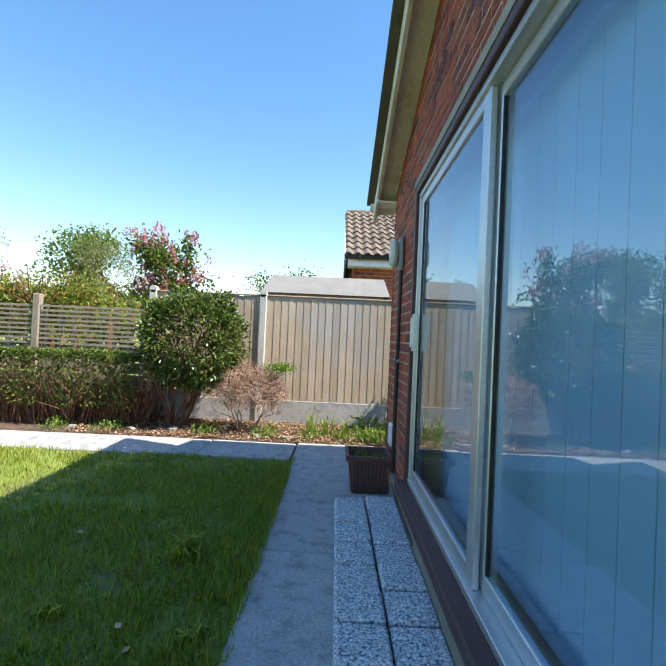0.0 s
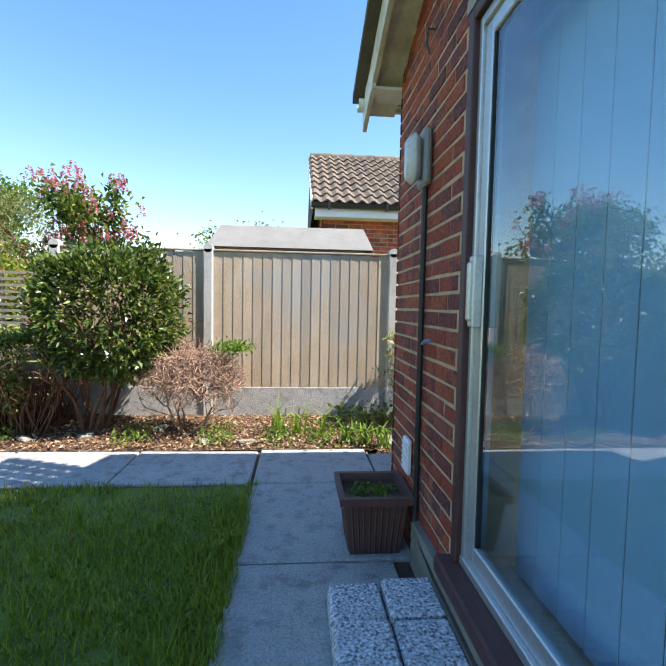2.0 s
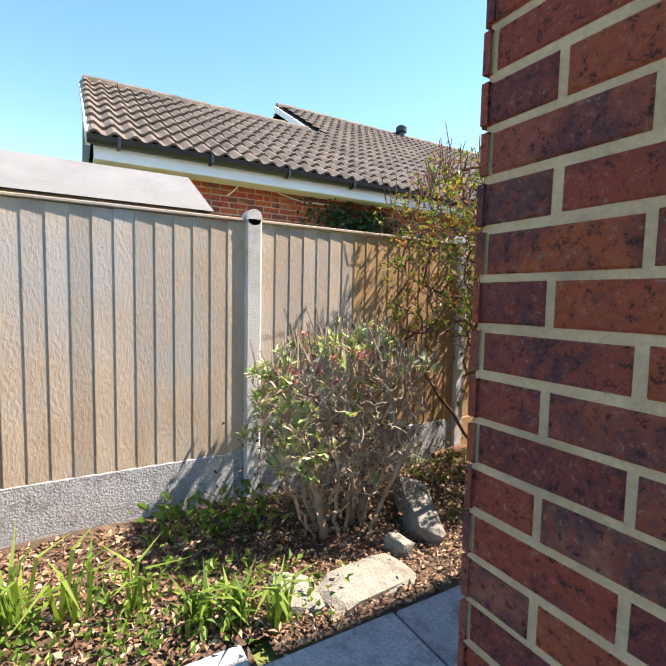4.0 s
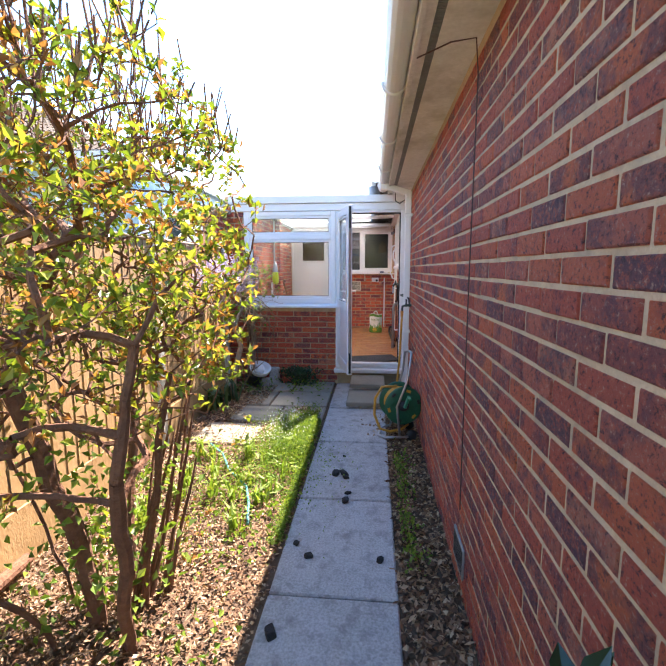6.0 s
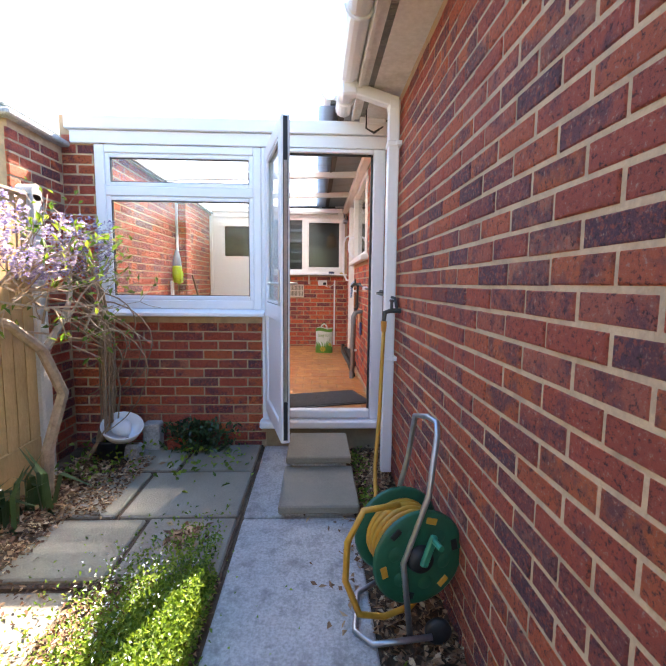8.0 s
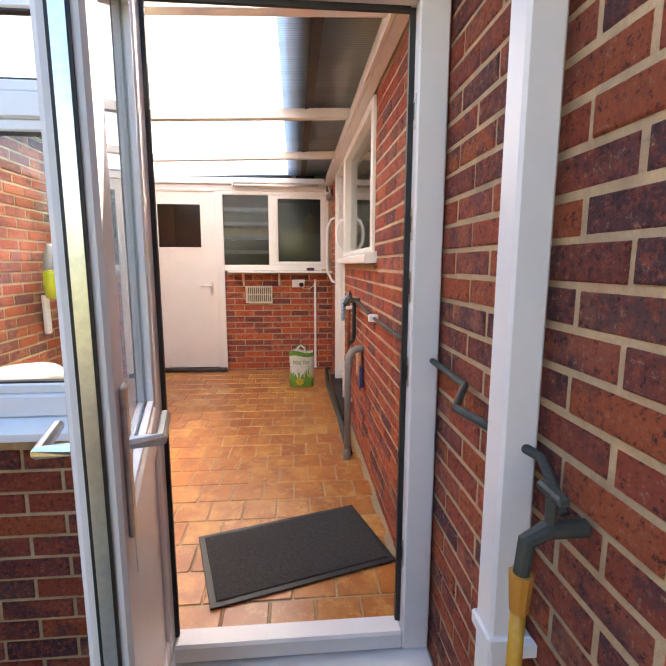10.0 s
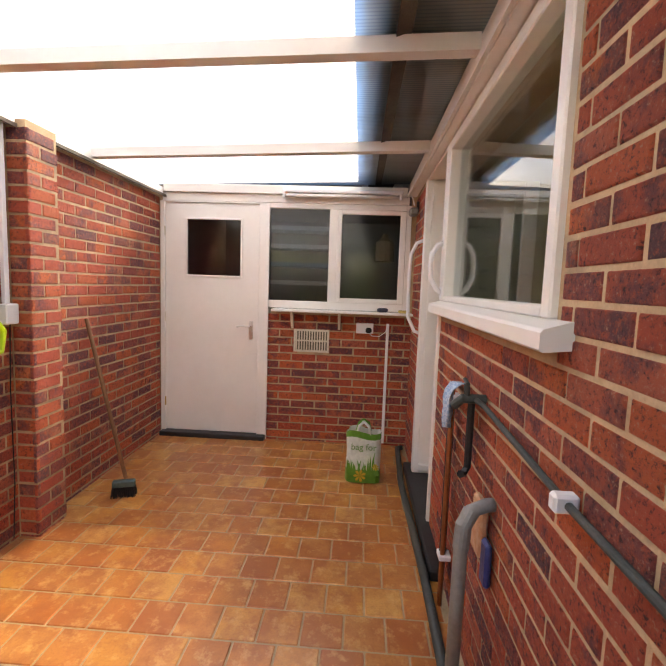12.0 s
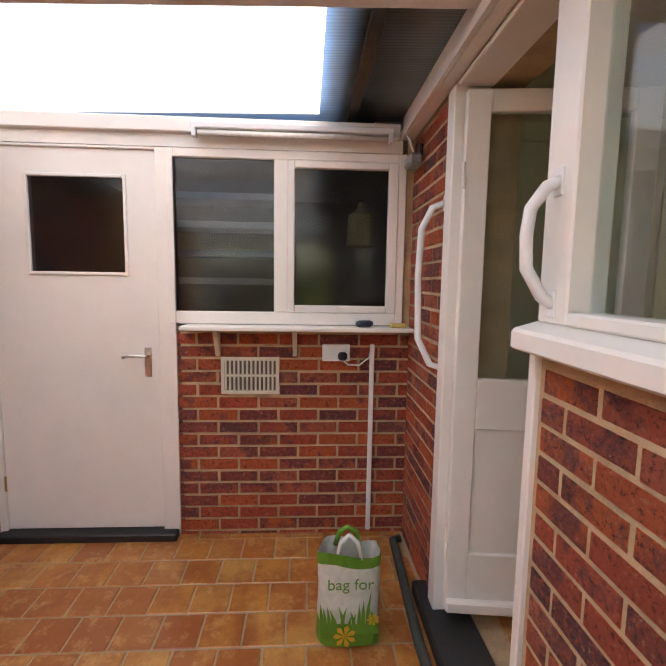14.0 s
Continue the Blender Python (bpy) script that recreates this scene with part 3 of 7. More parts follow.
setting("wall_plate_house", Geo().box(FX + 0.05, BACK - 0.002, 0.0, 0.06, 2.305, 2.42, c=0.006), PAINT, "white painted wall plate along the house", "trim")
setting("wall_plate_bead", Geo().box(FX + 0.05, BACK - 0.002, 0.062, 0.077, 2.30, 2.335), PAINT, "white bead under the wall plate", "trim")
setting("wall_plate_boundary", Geo().box(FX + 0.05, BACK - 0.05, YL - 0.05, YL - 0.002, 2.275, 2.335, c=0.006), PAINT, "white painted wall plate on the boundary wall", "trim")
setting("end_beam", Geo().box(BACK - 0.05, BACK - 0.002, 0.08, YL - 0.05, 2.30, 2.37, c=0.004), PAINT, "white painted beam above the end wall", "beam")
setting("end_fascia", Geo().box(BACK - 0.014, BACK - 0.002, 0.06, YL - 0.03, 2.237, 2.298), PAINT, "white painted board above the door and window", "trim")
setting("roof_flashing", Geo().box(FX + 0.05, BACK, YL - 0.062, YL - 0.05, 2.26, 2.278), ROOFEDGE, "dark strip under the wall plate", "trim")

# ground: one sheet to the horizon, then beds, lawn and paving on it
setting("ground", Geo().add([(-400, -400, -0.06), (400, -400, -0.06), (400, 400, -0.06), (-400, 400, -0.06)], [(0, 1, 2, 3)]), TURF, "open grassy ground", "ground")


def patch(x0, x1, y0, y1, z, rough_z, step, seed):
    g = Geo()
    nx, ny = max(2, int((x1 - x0) / step)), max(2, int((y1 - y0) / step))
    for i in range(nx + 1):
        for j in range(ny + 1):
            x, y = x0 + (x1 - x0) * i / nx, y0 + (y1 - y0) * j / ny
            h = noise.noise((x * 1.7, y * 1.7, seed)) + 0.5 * noise.noise((x * 6, y * 6, seed))
            g.v.append((x, y, z + rough_z * h))
    g.f = [(i * (ny + 1) + j, (i + 1) * (ny + 1) + j, (i + 1) * (ny + 1) + j + 1, i * (ny + 1) + j + 1) for i in range(nx) for j in range(ny)]
    return g


setting("lawn", patch(-9, -0.80, -8, 0.30, -0.012, 0.012, 0.12, 3), TURF, "patchy green lawn with weeds", "lawn", True)
setting("bed_front", patch(-9, 0.1, 0.98, 2.3, -0.01, 0.03, 0.07, 5), SOIL, "brown flower bed with dry leaves", "soil", True)
setting("bed_side", patch(0.1, 6.2, 0.84, 2.3, -0.022, 0.024, 0.06, 7), SOIL, "brown side bed strewn with dry leaves", "soil", True)
setting("soil_strip", patch(0.02, 6.15, -0.02, 0.29, -0.035, 0.015, 0.05, 9), SOIL, "dark strip of leafy soil along the wall", "soil", True)

paving = setting("pavement", Geo().box(-0.9, 0.02, -6.0, 1.02, -0.06, -0.02).box(0.02, 6.16, 0.26, 0.88, -0.06, -0.02).box(4.58, 6.16, 0.88, 1.80, -0.06, -0.008).box(-9, -0.9, 0.28, 1.0, -0.06, -0.02), SOIL, "garden path of grey concrete slabs", "pavement")


def slab(x0, x1, y0, y1, z, material=CONCRETE, tilt=(0, 0), thick=0.045):
    cx, cy = (x0 + x1) / 2, (y0 + y1) / 2
    ob = part("paving_slab", Geo().box(x0 - cx + 0.007, x1 - cx - 0.007, y0 - cy + 0.007, y1 - cy - 0.007, -thick, 0, None, 0.008), material, paving)
    ob.matrix_basis = pose(cx, cy, z, *tilt, 0)
    return ob


rnd = random.Random(4)
for k in range(7):
    slab(-0.83, 0.0 if k < 2 else -0.10, 1.0 - 0.9 * 0.76 if k == 0 else 0.316 - 0.9 * k, 1.0 if k == 0 else 1.216 - 0.9 * k, 0.0, tilt=(rnd.uniform(-0.3, 0.3), rnd.uniform(-0.3, 0.3)))
for k in range(9):
    slab(-0.84 - 0.9 * (k + 1), -0.84 - 0.9 * k, 0.32, 0.98, -0.004, tilt=(rnd.uniform(-0.4, 0.4), rnd.uniform(-0.4, 0.4)))
xs = [0.0, 0.58, 1.46, 2.35, 3.21, 4.17, 5.10, 6.14]
for a, b in zip(xs, xs[1:]):
    slab(a, b, 0.275, 0.87, rnd.uniform(-0.004, 0.004), tilt=(rnd.uniform(-0.3, 0.3), rnd.uniform(-0.2, 0.2)))
for x0, x1, y0, y1 in ((5.66, 6.14, 0.885, 1.36), (5.68, 6.12, 1.37, 1.74), (5.09, 5.65, 0.885, 1.50), (5.10, 5.64, 1.51, 1.85), (4.62, 5.08, 0.885, 1.33), (4.60, 5.08, 1.34, 1.80)):
    slab(x0, x1, y0, y1, 0.010, SANDSTONE, (rnd.uniform(-0.5, 0.5), rnd.uniform(-0.5, 0.5)))
slab(4.05, 4.55, 1.42, 1.95, 0.002, SANDSTONE, (0.5, -0.6))

# ---- lean-to front: window, door frame, open door ----
win = thing("window_1", "white plastic framed window with a top light in the lean-to front", "window", (FX, 1.45, 1.0), kind="structure")
g = Geo()
for a, b, c, d in ((0.885, 0.94, 1.01, 2.145), (1.965, 2.035, 1.01, 2.145), (0.94, 1.965, 2.09, 2.145), (0.94, 1.965, 1.01, 1.075), (0.94, 1.965, 1.80, 1.865)):
    g.box(FX - 0.01, FX + 0.055, a, b, c, d, c=0.006)
piece("window_frame", g, UPVC, win)
for c, d in ((1.075, 1.80), (1.865, 2.09)):
    s = Geo()
    for a, b, e, f in ((0.94, 0.972, c, d), (1.933, 1.965, c, d), (0.972, 1.933, c, c + 0.03), (0.972, 1.933, d - 0.03, d)):
        s.box(FX - 0.002, FX + 0.045, a, b, e, f, c=0.005)
    sob = piece("casement", s, UPVC, win)
    gs = Geo()
    for a, b, e, f in ((0.972, 0.977, c + 0.03, d - 0.03), (1.928, 1.933, c + 0.03, d - 0.03), (0.977, 1.928, c + 0.03, c + 0.035), (0.977, 1.928, d - 0.035, d - 0.03)):
        gs.box(FX + 0.004, FX + 0.03, a, b, e, f)
    piece("gasket", gs, BLACK, win)
    pn = piece("pane", Geo().box(FX + 0.014, FX + 0.018, 0.973, 1.932, c + 0.031, d - 0.031), GLASS, win)
    pn.visible_shadow = False
piece("window_sill", Geo().prism([(FX - 0.075, 0.985), (FX - 0.075, 0.965), (FX - 0.06, 0.958), (FX + 0.06, 0.958), (FX + 0.06, 1.009), (FX - 0.01, 1.009)], "y", 0.865, 2.075), UPVC, win)

front = thing("door_frame", "white plastic door frame and header of the lean-to", "door frame", (FX, 0.45, FLOOR), kind="structure")
piece("header", Geo().box(FX - 0.02, FX + 0.06, 0.0, 2.19, 2.148, 2.235, c=0.005), UPVC, front)
piece("fascia", Geo().box(FX - 0.045, FX + 0.07, -0.0, 2.215, 2.237, 2.325, c=0.006), UPVC, front)
piece("jamb", Geo().box(FX - 0.012, FX + 0.06, 0.003, 0.088, 0.14, 2.147, c=0.005), UPVC, front)
piece("jamb", Geo().box(FX - 0.012, FX + 0.06, 0.815, 0.883, 0.14, 2.147, c=0.005), UPVC, front)
piece("stop", Geo().box(FX + 0.03, FX + 0.046, 0.088, 0.104, 0.26, 2.12).box(FX + 0.022, FX + 0.034, 0.803, 0.815, 0.26, 2.12).box(FX + 0.022, FX + 0.034, 0.104, 0.803, 2.105, 2.12), BLACK, front, "black rubber seal")
piece("head", Geo().box(FX - 0.012, FX + 0.06, 0.088, 0.815, 2.12, 2.147, c=0.004), UPVC, front)
piece("threshold", Geo().box(FX - 0.02, FX + 0.06, 0.088, 0.815, 0.20, 0.262, c=0.008).box(FX - 0.09, FX + 0.03, 0.0, 0.90, 0.14, 0.195, c=0.01), UPVC, front)
for z in (0.52, 1.115, 1.37, 1.547, 1.85):
    k = piece("keeper", Geo().box(FX + 0.0, FX + 0.02, 0.087, 0.092, z - 0.045, z + 0.045, c=0.002), CHROME, front, "metal lock keeper")
    part("slot", Geo().box(FX + 0.006, FX + 0.014, 0.0915, 0.0935, z - 0.022, z + 0.022), BLACK, k).matrix_parent_inverse = Matrix.Identity(4)

leaf = thing("door_1", "white plastic half-glazed door standing open outwards", "door", (FX - 0.03, 0.835, 0.27), kind="structure")
leaf.rotation_euler = (0, 0, math.atan2(0.665 - 0.835, -0.72))
W, T = 0.735, 0.052
st = Geo()
for a, b, c, d in ((0.0, 0.095, 0, 1.845), (W - 0.095, W, 0, 1.845), (0.095, W - 0.095, 1.755, 1.845), (0.095, W - 0.095, 0, 0.11), (0.095, W - 0.095, 0.70, 0.80)):
    st.box(a, b, -T / 2, T / 2, c, d, c=0.006)
part("door_rails", st, UPVC, leaf)
part("lower_panel", Geo().box(0.09, W - 0.09, -0.014, 0.014, 0.105, 0.705), UPVC, leaf, "white panel in the lower half")
for s in (-1, 1):
    gk = Geo()
    for a, b, c, d in ((0.095, 0.101, 0.80, 1.755), (W - 0.101, W - 0.095, 0.80, 1.755), (0.101, W - 0.101, 0.80, 0.806), (0.101, W - 0.101, 1.749, 1.755)):
        gk.box(a, b, s * 0.008, s * 0.02, c, d)
    part("gasket", gk, BLACK, leaf)
    bd = Geo()
    for a, b, c, d in ((0.101, 0.116, 0.806, 1.749), (W - 0.116, W - 0.101, 0.806, 1.749), (0.116, W - 0.116, 0.806, 0.82), (0.116, W - 0.116, 1.735, 1.749)):
        bd.box(a, b, s * 0.008, s * 0.022, c, d)
    part("glazing_bead", bd, UPVC, leaf)
    h = part("door_handle", Geo().box(W - 0.062, W - 0.034, s * 0.026, s * 0.034, 0.80, 1.01, c=0.003), CHROME, leaf, "dull metal lever handle")
    part("lever", Geo().tube([(W - 0.048, s * 0.034, 0.93), (W - 0.048, s * 0.072, 0.93), (W - 0.15, s * 0.074, 0.93)], 0.009, 8), CHROME, h)
pn = part("pane", Geo().box(0.096, W - 0.096, -0.004, 0.004, 0.80, 1.755), GLASS, leaf)
pn.visible_shadow = False
part("edge_seal", Geo().box(W, W + 0.004, -0.012, 0.012, 0.02, 1.83), BLACK, leaf)
part("lock_plate", Geo().box(W, W + 0.0055, -0.008, 0.008, 0.25, 1.6), CHROME, leaf)

# downpipe and tap at the house wall
dp = thing("downpipe", "white square plastic downpipe on the brick wall", "downpipe", (5.62, 0.05, 0))
piece("pipe", Geo().box(5.588, 5.653, 0.012, 0.077, 0.02, 2.22, c=0.006), UPVC, dp)
piece("bend", Geo().box(5.586, 5.655, 0.008, 0.082, 2.20, 2.275, c=0.012), UPVC, dp)
run = Vector((0, 0.245, 0.075))
side_m = Matrix.Translation((5.62, 0.045, 2.255)) @ Matrix.Rotation(math.atan2(run.z, run.y), 4, "X")
piece("offset", Geo().box(-0.0325, 0.0325, -0.02, run.length, -0.0325, 0.0325, side_m, 0.006), UPVC, dp)
piece("outlet", Geo().box(5.58, 5.66, 0.262, 0.352, 2.285, 2.37, c=0.01), UPVC, dp)
for z in (2.02, 0.75):
    piece("clip", Geo().box(5.58, 5.661, 0.0, 0.083, z - 0.015, z + 0.015, c=0.004).box(5.565, 5.582, 0.0, 0.03, z - 0.012, z + 0.012), UPVC, dp)
av = thing("eaves_vent", "small dark louvred vent above the lean-to fascia", "vent", (6.1, 0.1, 2.36))
piece("plate", Geo().box(6.10, 6.118, 0.02, 0.20, 2.30, 2.43, c=0.004), UPVC, av)
for k in range(7):
    piece("slot", Geo().box(6.094, 6.101, 0.05 + 0.014 * k, 0.057 + 0.014 * k, 2.375, 2.415), BLACK, av)
tap = thing("garden_tap", "old brass garden tap on the brick wall", "tap", (5.47, 0.0, 1.06))
piece("tap_body", Geo().tube([(5.47, 0.0, 1.05), (5.47, 0.06, 1.05), (5.46, 0.095, 1.04), (5.46, 0.10, 0.99)], [0.014, 0.014, 0.013, 0.012], 10).tube([(5.47, 0.055, 1.05), (5.47, 0.055, 1.10)], 0.009, 8), DARKPIPE, tap)
piece("tap_lever", Geo().box(5.44, 5.50, 0.045, 0.065, 1.10, 1.115, c=0.004), DARKPIPE, tap)
piece("connector", Geo().tube([(5.46, 0.10, 0.99), (5.46, 0.10, 0.93)], [0.018, 0.014], 10), surface("orange_plastic", (0.50, 0.20, 0.03), (0.60, 0.26, 0.05), 8, 0.45, 0.05, 50), tap, "orange hose connector")
wp = thing("water_pipe", "thin grey water pipe clipped along the brick wall", "pipe", (7.0, 0.03, 1.16))
piece("pipe", Geo().tube([(5.49, 0.02, 1.06), (5.56, 0.022, 1.12), (5.75, 0.10, 1.145), (5.9, 0.022, 1.150), (6.13, 0.022, 1.153), (7.15, 0.022, 1.16), (7.72, 0.024, 1.195), (7.80, 0.035, 1.20)], 0.0088, 10), DARKPIPE, wp)
piece("clip", Geo().box(7.14, 7.17, 0.0, 0.05, 1.142, 1.180, c=0.006), UPVC, wp)
dog = thing("soffit_bracket", "small dark hook under the eaves", "hook", (5.9, 0.15, 2.2))
piece("hook", Geo().tube([(5.95, 0.17, 2.34), (5.95, 0.17, 2.22), (5.94, 0.12, 2.19), (5.94, 0.06, 2.23)], [0.004, 0.006, 0.009, 0.004], 6), BLACK, dog)
cable = thing("wall_cable", "thin black cable running down the brick wall", "cable", (2.6, 0.0, 1.2))
piece("wire", Geo().tube([(2.62, 0.235, 2.325), (2.52, 0.20, 2.30), (2.45, 0.12, 2.305), (2.48, 0.02, 2.33), (2.49, 0.006, 2.20), (2.505, 0.006, 1.4), (2.50, 0.006, 0.36)], 0.0032, 6), HARDWOOD, cable)
ab = thing("air_brick", "grey slotted air brick low in the wall", "air brick", (2.52, 0.0, 0.12))
piece("grille", Geo().box(2.40, 2.62, -0.004, 0.006, 0.08, 0.22, c=0.003), GREY_PIPE, ab)
for k in range(9):
    piece("slot", Geo().box(2.415 + k * 0.022, 2.427 + k * 0.022, 0.005, 0.0075, 0.095, 0.205), BLACK, ab)

# gable wall fittings
lamp = thing("outdoor_light", "grey rectangular bulkhead light on the gable wall", "wall light", (-0.0, -0.55, 1.78))
piece("back_plate", Geo().box(-0.035, 0.0, -0.645, -0.515, 1.66, 1.90, c=0.012), GREY_PIPE, lamp)
piece("diffuser", Geo().box(-0.10, -0.035, -0.635, -0.525, 1.675, 1.885, c=0.03), surface("frosted_diffuser", (0.50, 0.52, 0.50), (0.60, 0.62, 0.60), 8, 0.25, 0.03, 50), lamp, "frosted diffuser", True)
wc = thing("lamp_cable", "black conduit running down from the outdoor light", "cable", (0, -0.6, 0.1))
piece("conduit", Geo().tube([(-0.012, -0.585, 1.66), (-0.012, -0.585, 0.22), (-0.02, -0.61, 0.16), (-0.03, -0.95, 0.13), (-0.03, -1.6, 0.12)], 0.013, 8), BLACK, wc)
vb = thing("vent_cover", "small white louvred vent cover on the gable", "vent", (0, -0.40, 0.42))
piece("frame", Geo().box(-0.022, 0.0, -0.455, -0.355, 0.335, 0.505, c=0.005), UPVC, vb)
for k in range(6):
    piece("slat", Geo().box(-0.028, -0.016, -0.448, -0.362, 0.35 + k * 0.025, 0.364 + k * 0.025), UPVC, vb)
hk = thing("wall_hook", "rusty iron hook in the gable brickwork", "hook", (0, -0.55, 2.2))
piece("hook", Geo().tube([(0.0, -0.62, 2.30), (-0.03, -0.62, 2.30), (-0.035, -0.62, 2.24), (-0.02, -0.62, 2.20)], 0.005, 6), DARKPIPE, hk)
cleat = thing("wall_cleat", "small blue cleat screwed to the bricks", "cleat", (0, -0.70, 1.0))
piece("cleat", Geo().tube([(-0.02, -0.76, 1.01), (-0.025, -0.70, 1.0), (-0.02, -0.64, 0.985)], [0.006, 0.009, 0.006], 8), surface("blue_plastic", (0.10, 0.16, 0.30), (0.14, 0.21, 0.36), 8, 0.5, 0.05, 40), cleat)

blockstep = thing("block_step", "double row of speckled concrete blocks below the patio door", "step", (-0.23, -2.5, 0))
for r in range(16):
    for c in range(2):
        x0 = -0.432 + c * 0.203
        y1 = -0.885 - r * 0.222
        gb = Geo().box(x0 + 0.003, x0 + 0.196, y1 - 0.210, y1, 0.003, 0.10 + 0.005 * ((r * 7 + c * 3) % 4 - 1.5), c=0.011)
        piece("block", gb, SPECK, blockstep)
piece("bedding", Geo().box(-0.427, -0.035, -4.4, -0.89, -0.02, 0.055), SOIL, blockstep)
cill = setting("door_plinth", Geo().box(-0.035, 0.008, -4.6, -0.6, -0.02, 0.185, c=0.006), surface("mossy_plinth", (0.16, 0.15, 0.11), (0.26, 0.24, 0.19), 8, 0.95, 0.5, 90), "grey mossy rendered plinth", "plinth")

planter = thing("planter", "square brown ribbed plastic planter with sparse weeds", "planter", (-0.175, -0.42, 0))
pg = Geo()
PX, PY = -0.185, -0.425


def ring(half, z):
    return [(PX - half, PY - half, z), (PX + half, PY - half, z), (PX + half, PY + half, z), (PX - half, PY + half, z)]


pg.v = ring(0.115, 0.0) + ring(0.145, 0.25) + ring(0.168, 0.25) + ring(0.17, 0.285) + ring(0.145, 0.285) + ring(0.135, 0.22)
pg.f = [tuple(range(4))[::-1]] + [(k * 4 + a, k * 4 + (a + 1) % 4, k * 4 + 4 + (a + 1) % 4, k * 4 + 4 + a) for k in range(5) for a in range(4)]
piece("pot", pg, TERRA, planter)
for k in range(9):
    u = -0.10 + k * 0.025
    for s in (-1, 1):
        piece("rib", Geo().tube([(PX + u * 0.95, PY + s * 0.117, 0.01), (PX + u * 1.15, PY + s * 0.146, 0.245)], 0.005, 5), TERRA, planter)
        piece("rib", Geo().tube([(PX + s * 0.117, PY + u * 0.95, 0.01), (PX + s * 0.146, PY + u * 1.15, 0.245)], 0.005, 5), TERRA, planter)
piece("compost", Geo().add([(PX - 0.138, PY - 0.138, 0.235), (PX + 0.138, PY - 0.138, 0.235), (PX + 0.138, PY + 0.138, 0.24), (PX - 0.138, PY + 0.138, 0.235)], [(0, 1, 2, 3)]), SOIL, planter, "dark compost")

for x0, x1, y0, y1, z in ((5.56, 6.02, 0.268, 0.672, 0.135), (5.07, 5.59, 0.262, 0.682, 0.068)):
    s = thing("door_step", "pale concrete slab laid as a step to the door", "step", ((x0 + x1) / 2, (y0 + y1) / 2, 0), "door steps")
    piece("tread", Geo().box(x0, x1, y0, y1, z - 0.045, z, c=0.008), SANDSTONE, s)
    piece("riser", Geo().box(x0 + 0.03, x1 + 0.02, y0 + 0.03, y1 - 0.03, 0.0, z - 0.045), CONCRETE, s)

# ---- interior of the lean-to ----
d2 = thing("door_2", "white painted flush door with a dark glass panel", "door", (BACK, 1.7, FLOOR), kind="structure")
fg = Geo()
for a, b, c, d in ((1.212, 1.30, 0.2, 2.235), (2.118, 2.155, 0.2, 2.235), (1.30, 2.118, 2.222, 2.235)):
    fg.box(BACK - 0.012, BACK + 0.06, a, b, c, d, c=0.003)
piece("frame", fg, PAINT, d2)
dg = Geo()
for a, b, c, d in ((1.303, 1.46, 0.245, 2.22), (1.925, 2.115, 0.245, 2.22), (1.46, 1.925, 0.245, 1.615), (1.46, 1.925, 2.085, 2.22)):
    dg.box(BACK + 0.004, BACK + 0.044, a, b, c, d)
piece("leaf", dg, PAINT, d2)
bd = Geo()
for a, b, c, d in ((1.445, 1.462, 1.60, 2.10), (1.923, 1.94, 1.60, 2.10), (1.462, 1.923, 1.60, 1.617), (1.462, 1.923, 2.083, 2.10)):
    bd.box(BACK - 0.004, BACK + 0.01, a, b, c, d, c=0.003)
piece("glazing_bead", bd, PAINT, d2)
piece("pane", Geo().box(BACK + 0.014, BACK + 0.02, 1.46, 1.925, 1.615, 2.085), DARKGLASS, d2, "dark obscured glass")
hd = piece("door_handle", Geo().box(BACK - 0.004, BACK + 0.004, 1.345, 1.38, 1.08, 1.235, c=0.002), CHROME, d2, "worn chrome lever handle")
under(part("lever", Geo().tube([(BACK, 1.362, 1.19), (BACK - 0.045, 1.362, 1.19), (BACK - 0.05, 1.44, 1.195), (BACK - 0.048, 1.475, 1.185)], 0.008, 8), CHROME), hd)
hd.children[0].matrix_parent_inverse = Matrix.Identity(4)
for z in (0.50, 1.25, 1.98):
    piece("hinge", Geo().tube([(BACK - 0.006, 2.116, z - 0.04), (BACK - 0.006, 2.116, z + 0.04)], 0.006, 8), surface("brass", (0.45, 0.30, 0.10), (0.55, 0.38, 0.14), 9, 0.4, 0.05, 50, metal=0.9) if z == 0.5 else CREAM, d2)
piece("threshold", Geo().box(BACK - 0.07, BACK + 0.06, 1.22, 2.15, 0.195, 0.24, c=0.006), BLACK, d2, "dark timber threshold")

w2 = thing("window_2", "white painted timber window with reeded glass", "window", (BACK, 0.65, 1.35), kind="structure")
fg = Geo()
for a, b, c, d in ((1.212, 1.243, 1.36, 2.235), (0.035, 0.075, 1.36, 2.235), (0.075, 1.212, 2.192, 2.235), (0.075, 1.212, 1.36, 1.425), (0.64, 0.71, 1.425, 2.192)):
    fg.box(BACK - 0.014, BACK + 0.055, a, b, c, d, c=0.004)
piece("window_frame", fg, PAINT, w2)
cg = Geo()
for a, b, c, d in ((0.075, 0.125, 1.425, 2.19), (0.605, 0.64, 1.425, 2.19), (0.125, 0.605, 1.425, 1.462), (0.125, 0.605, 2.155, 2.19)):
    cg.box(BACK - 0.02, BACK + 0.03, a, b, c, d, c=0.004)
piece("casement", cg, PAINT, w2)
for a, b, c, d in ((0.125, 0.605, 1.462, 2.155), (0.71, 1.212, 1.425, 2.192)):
    piece("pane", Geo().box(BACK + 0.008, BACK + 0.013, a, b, c, d), DARKGLASS, w2, "obscured reeded glass")
shelf = thing("window_shelf", "white painted shelf board below the window", "shelf", (BACK - 0.07, 0.58, 1.34))
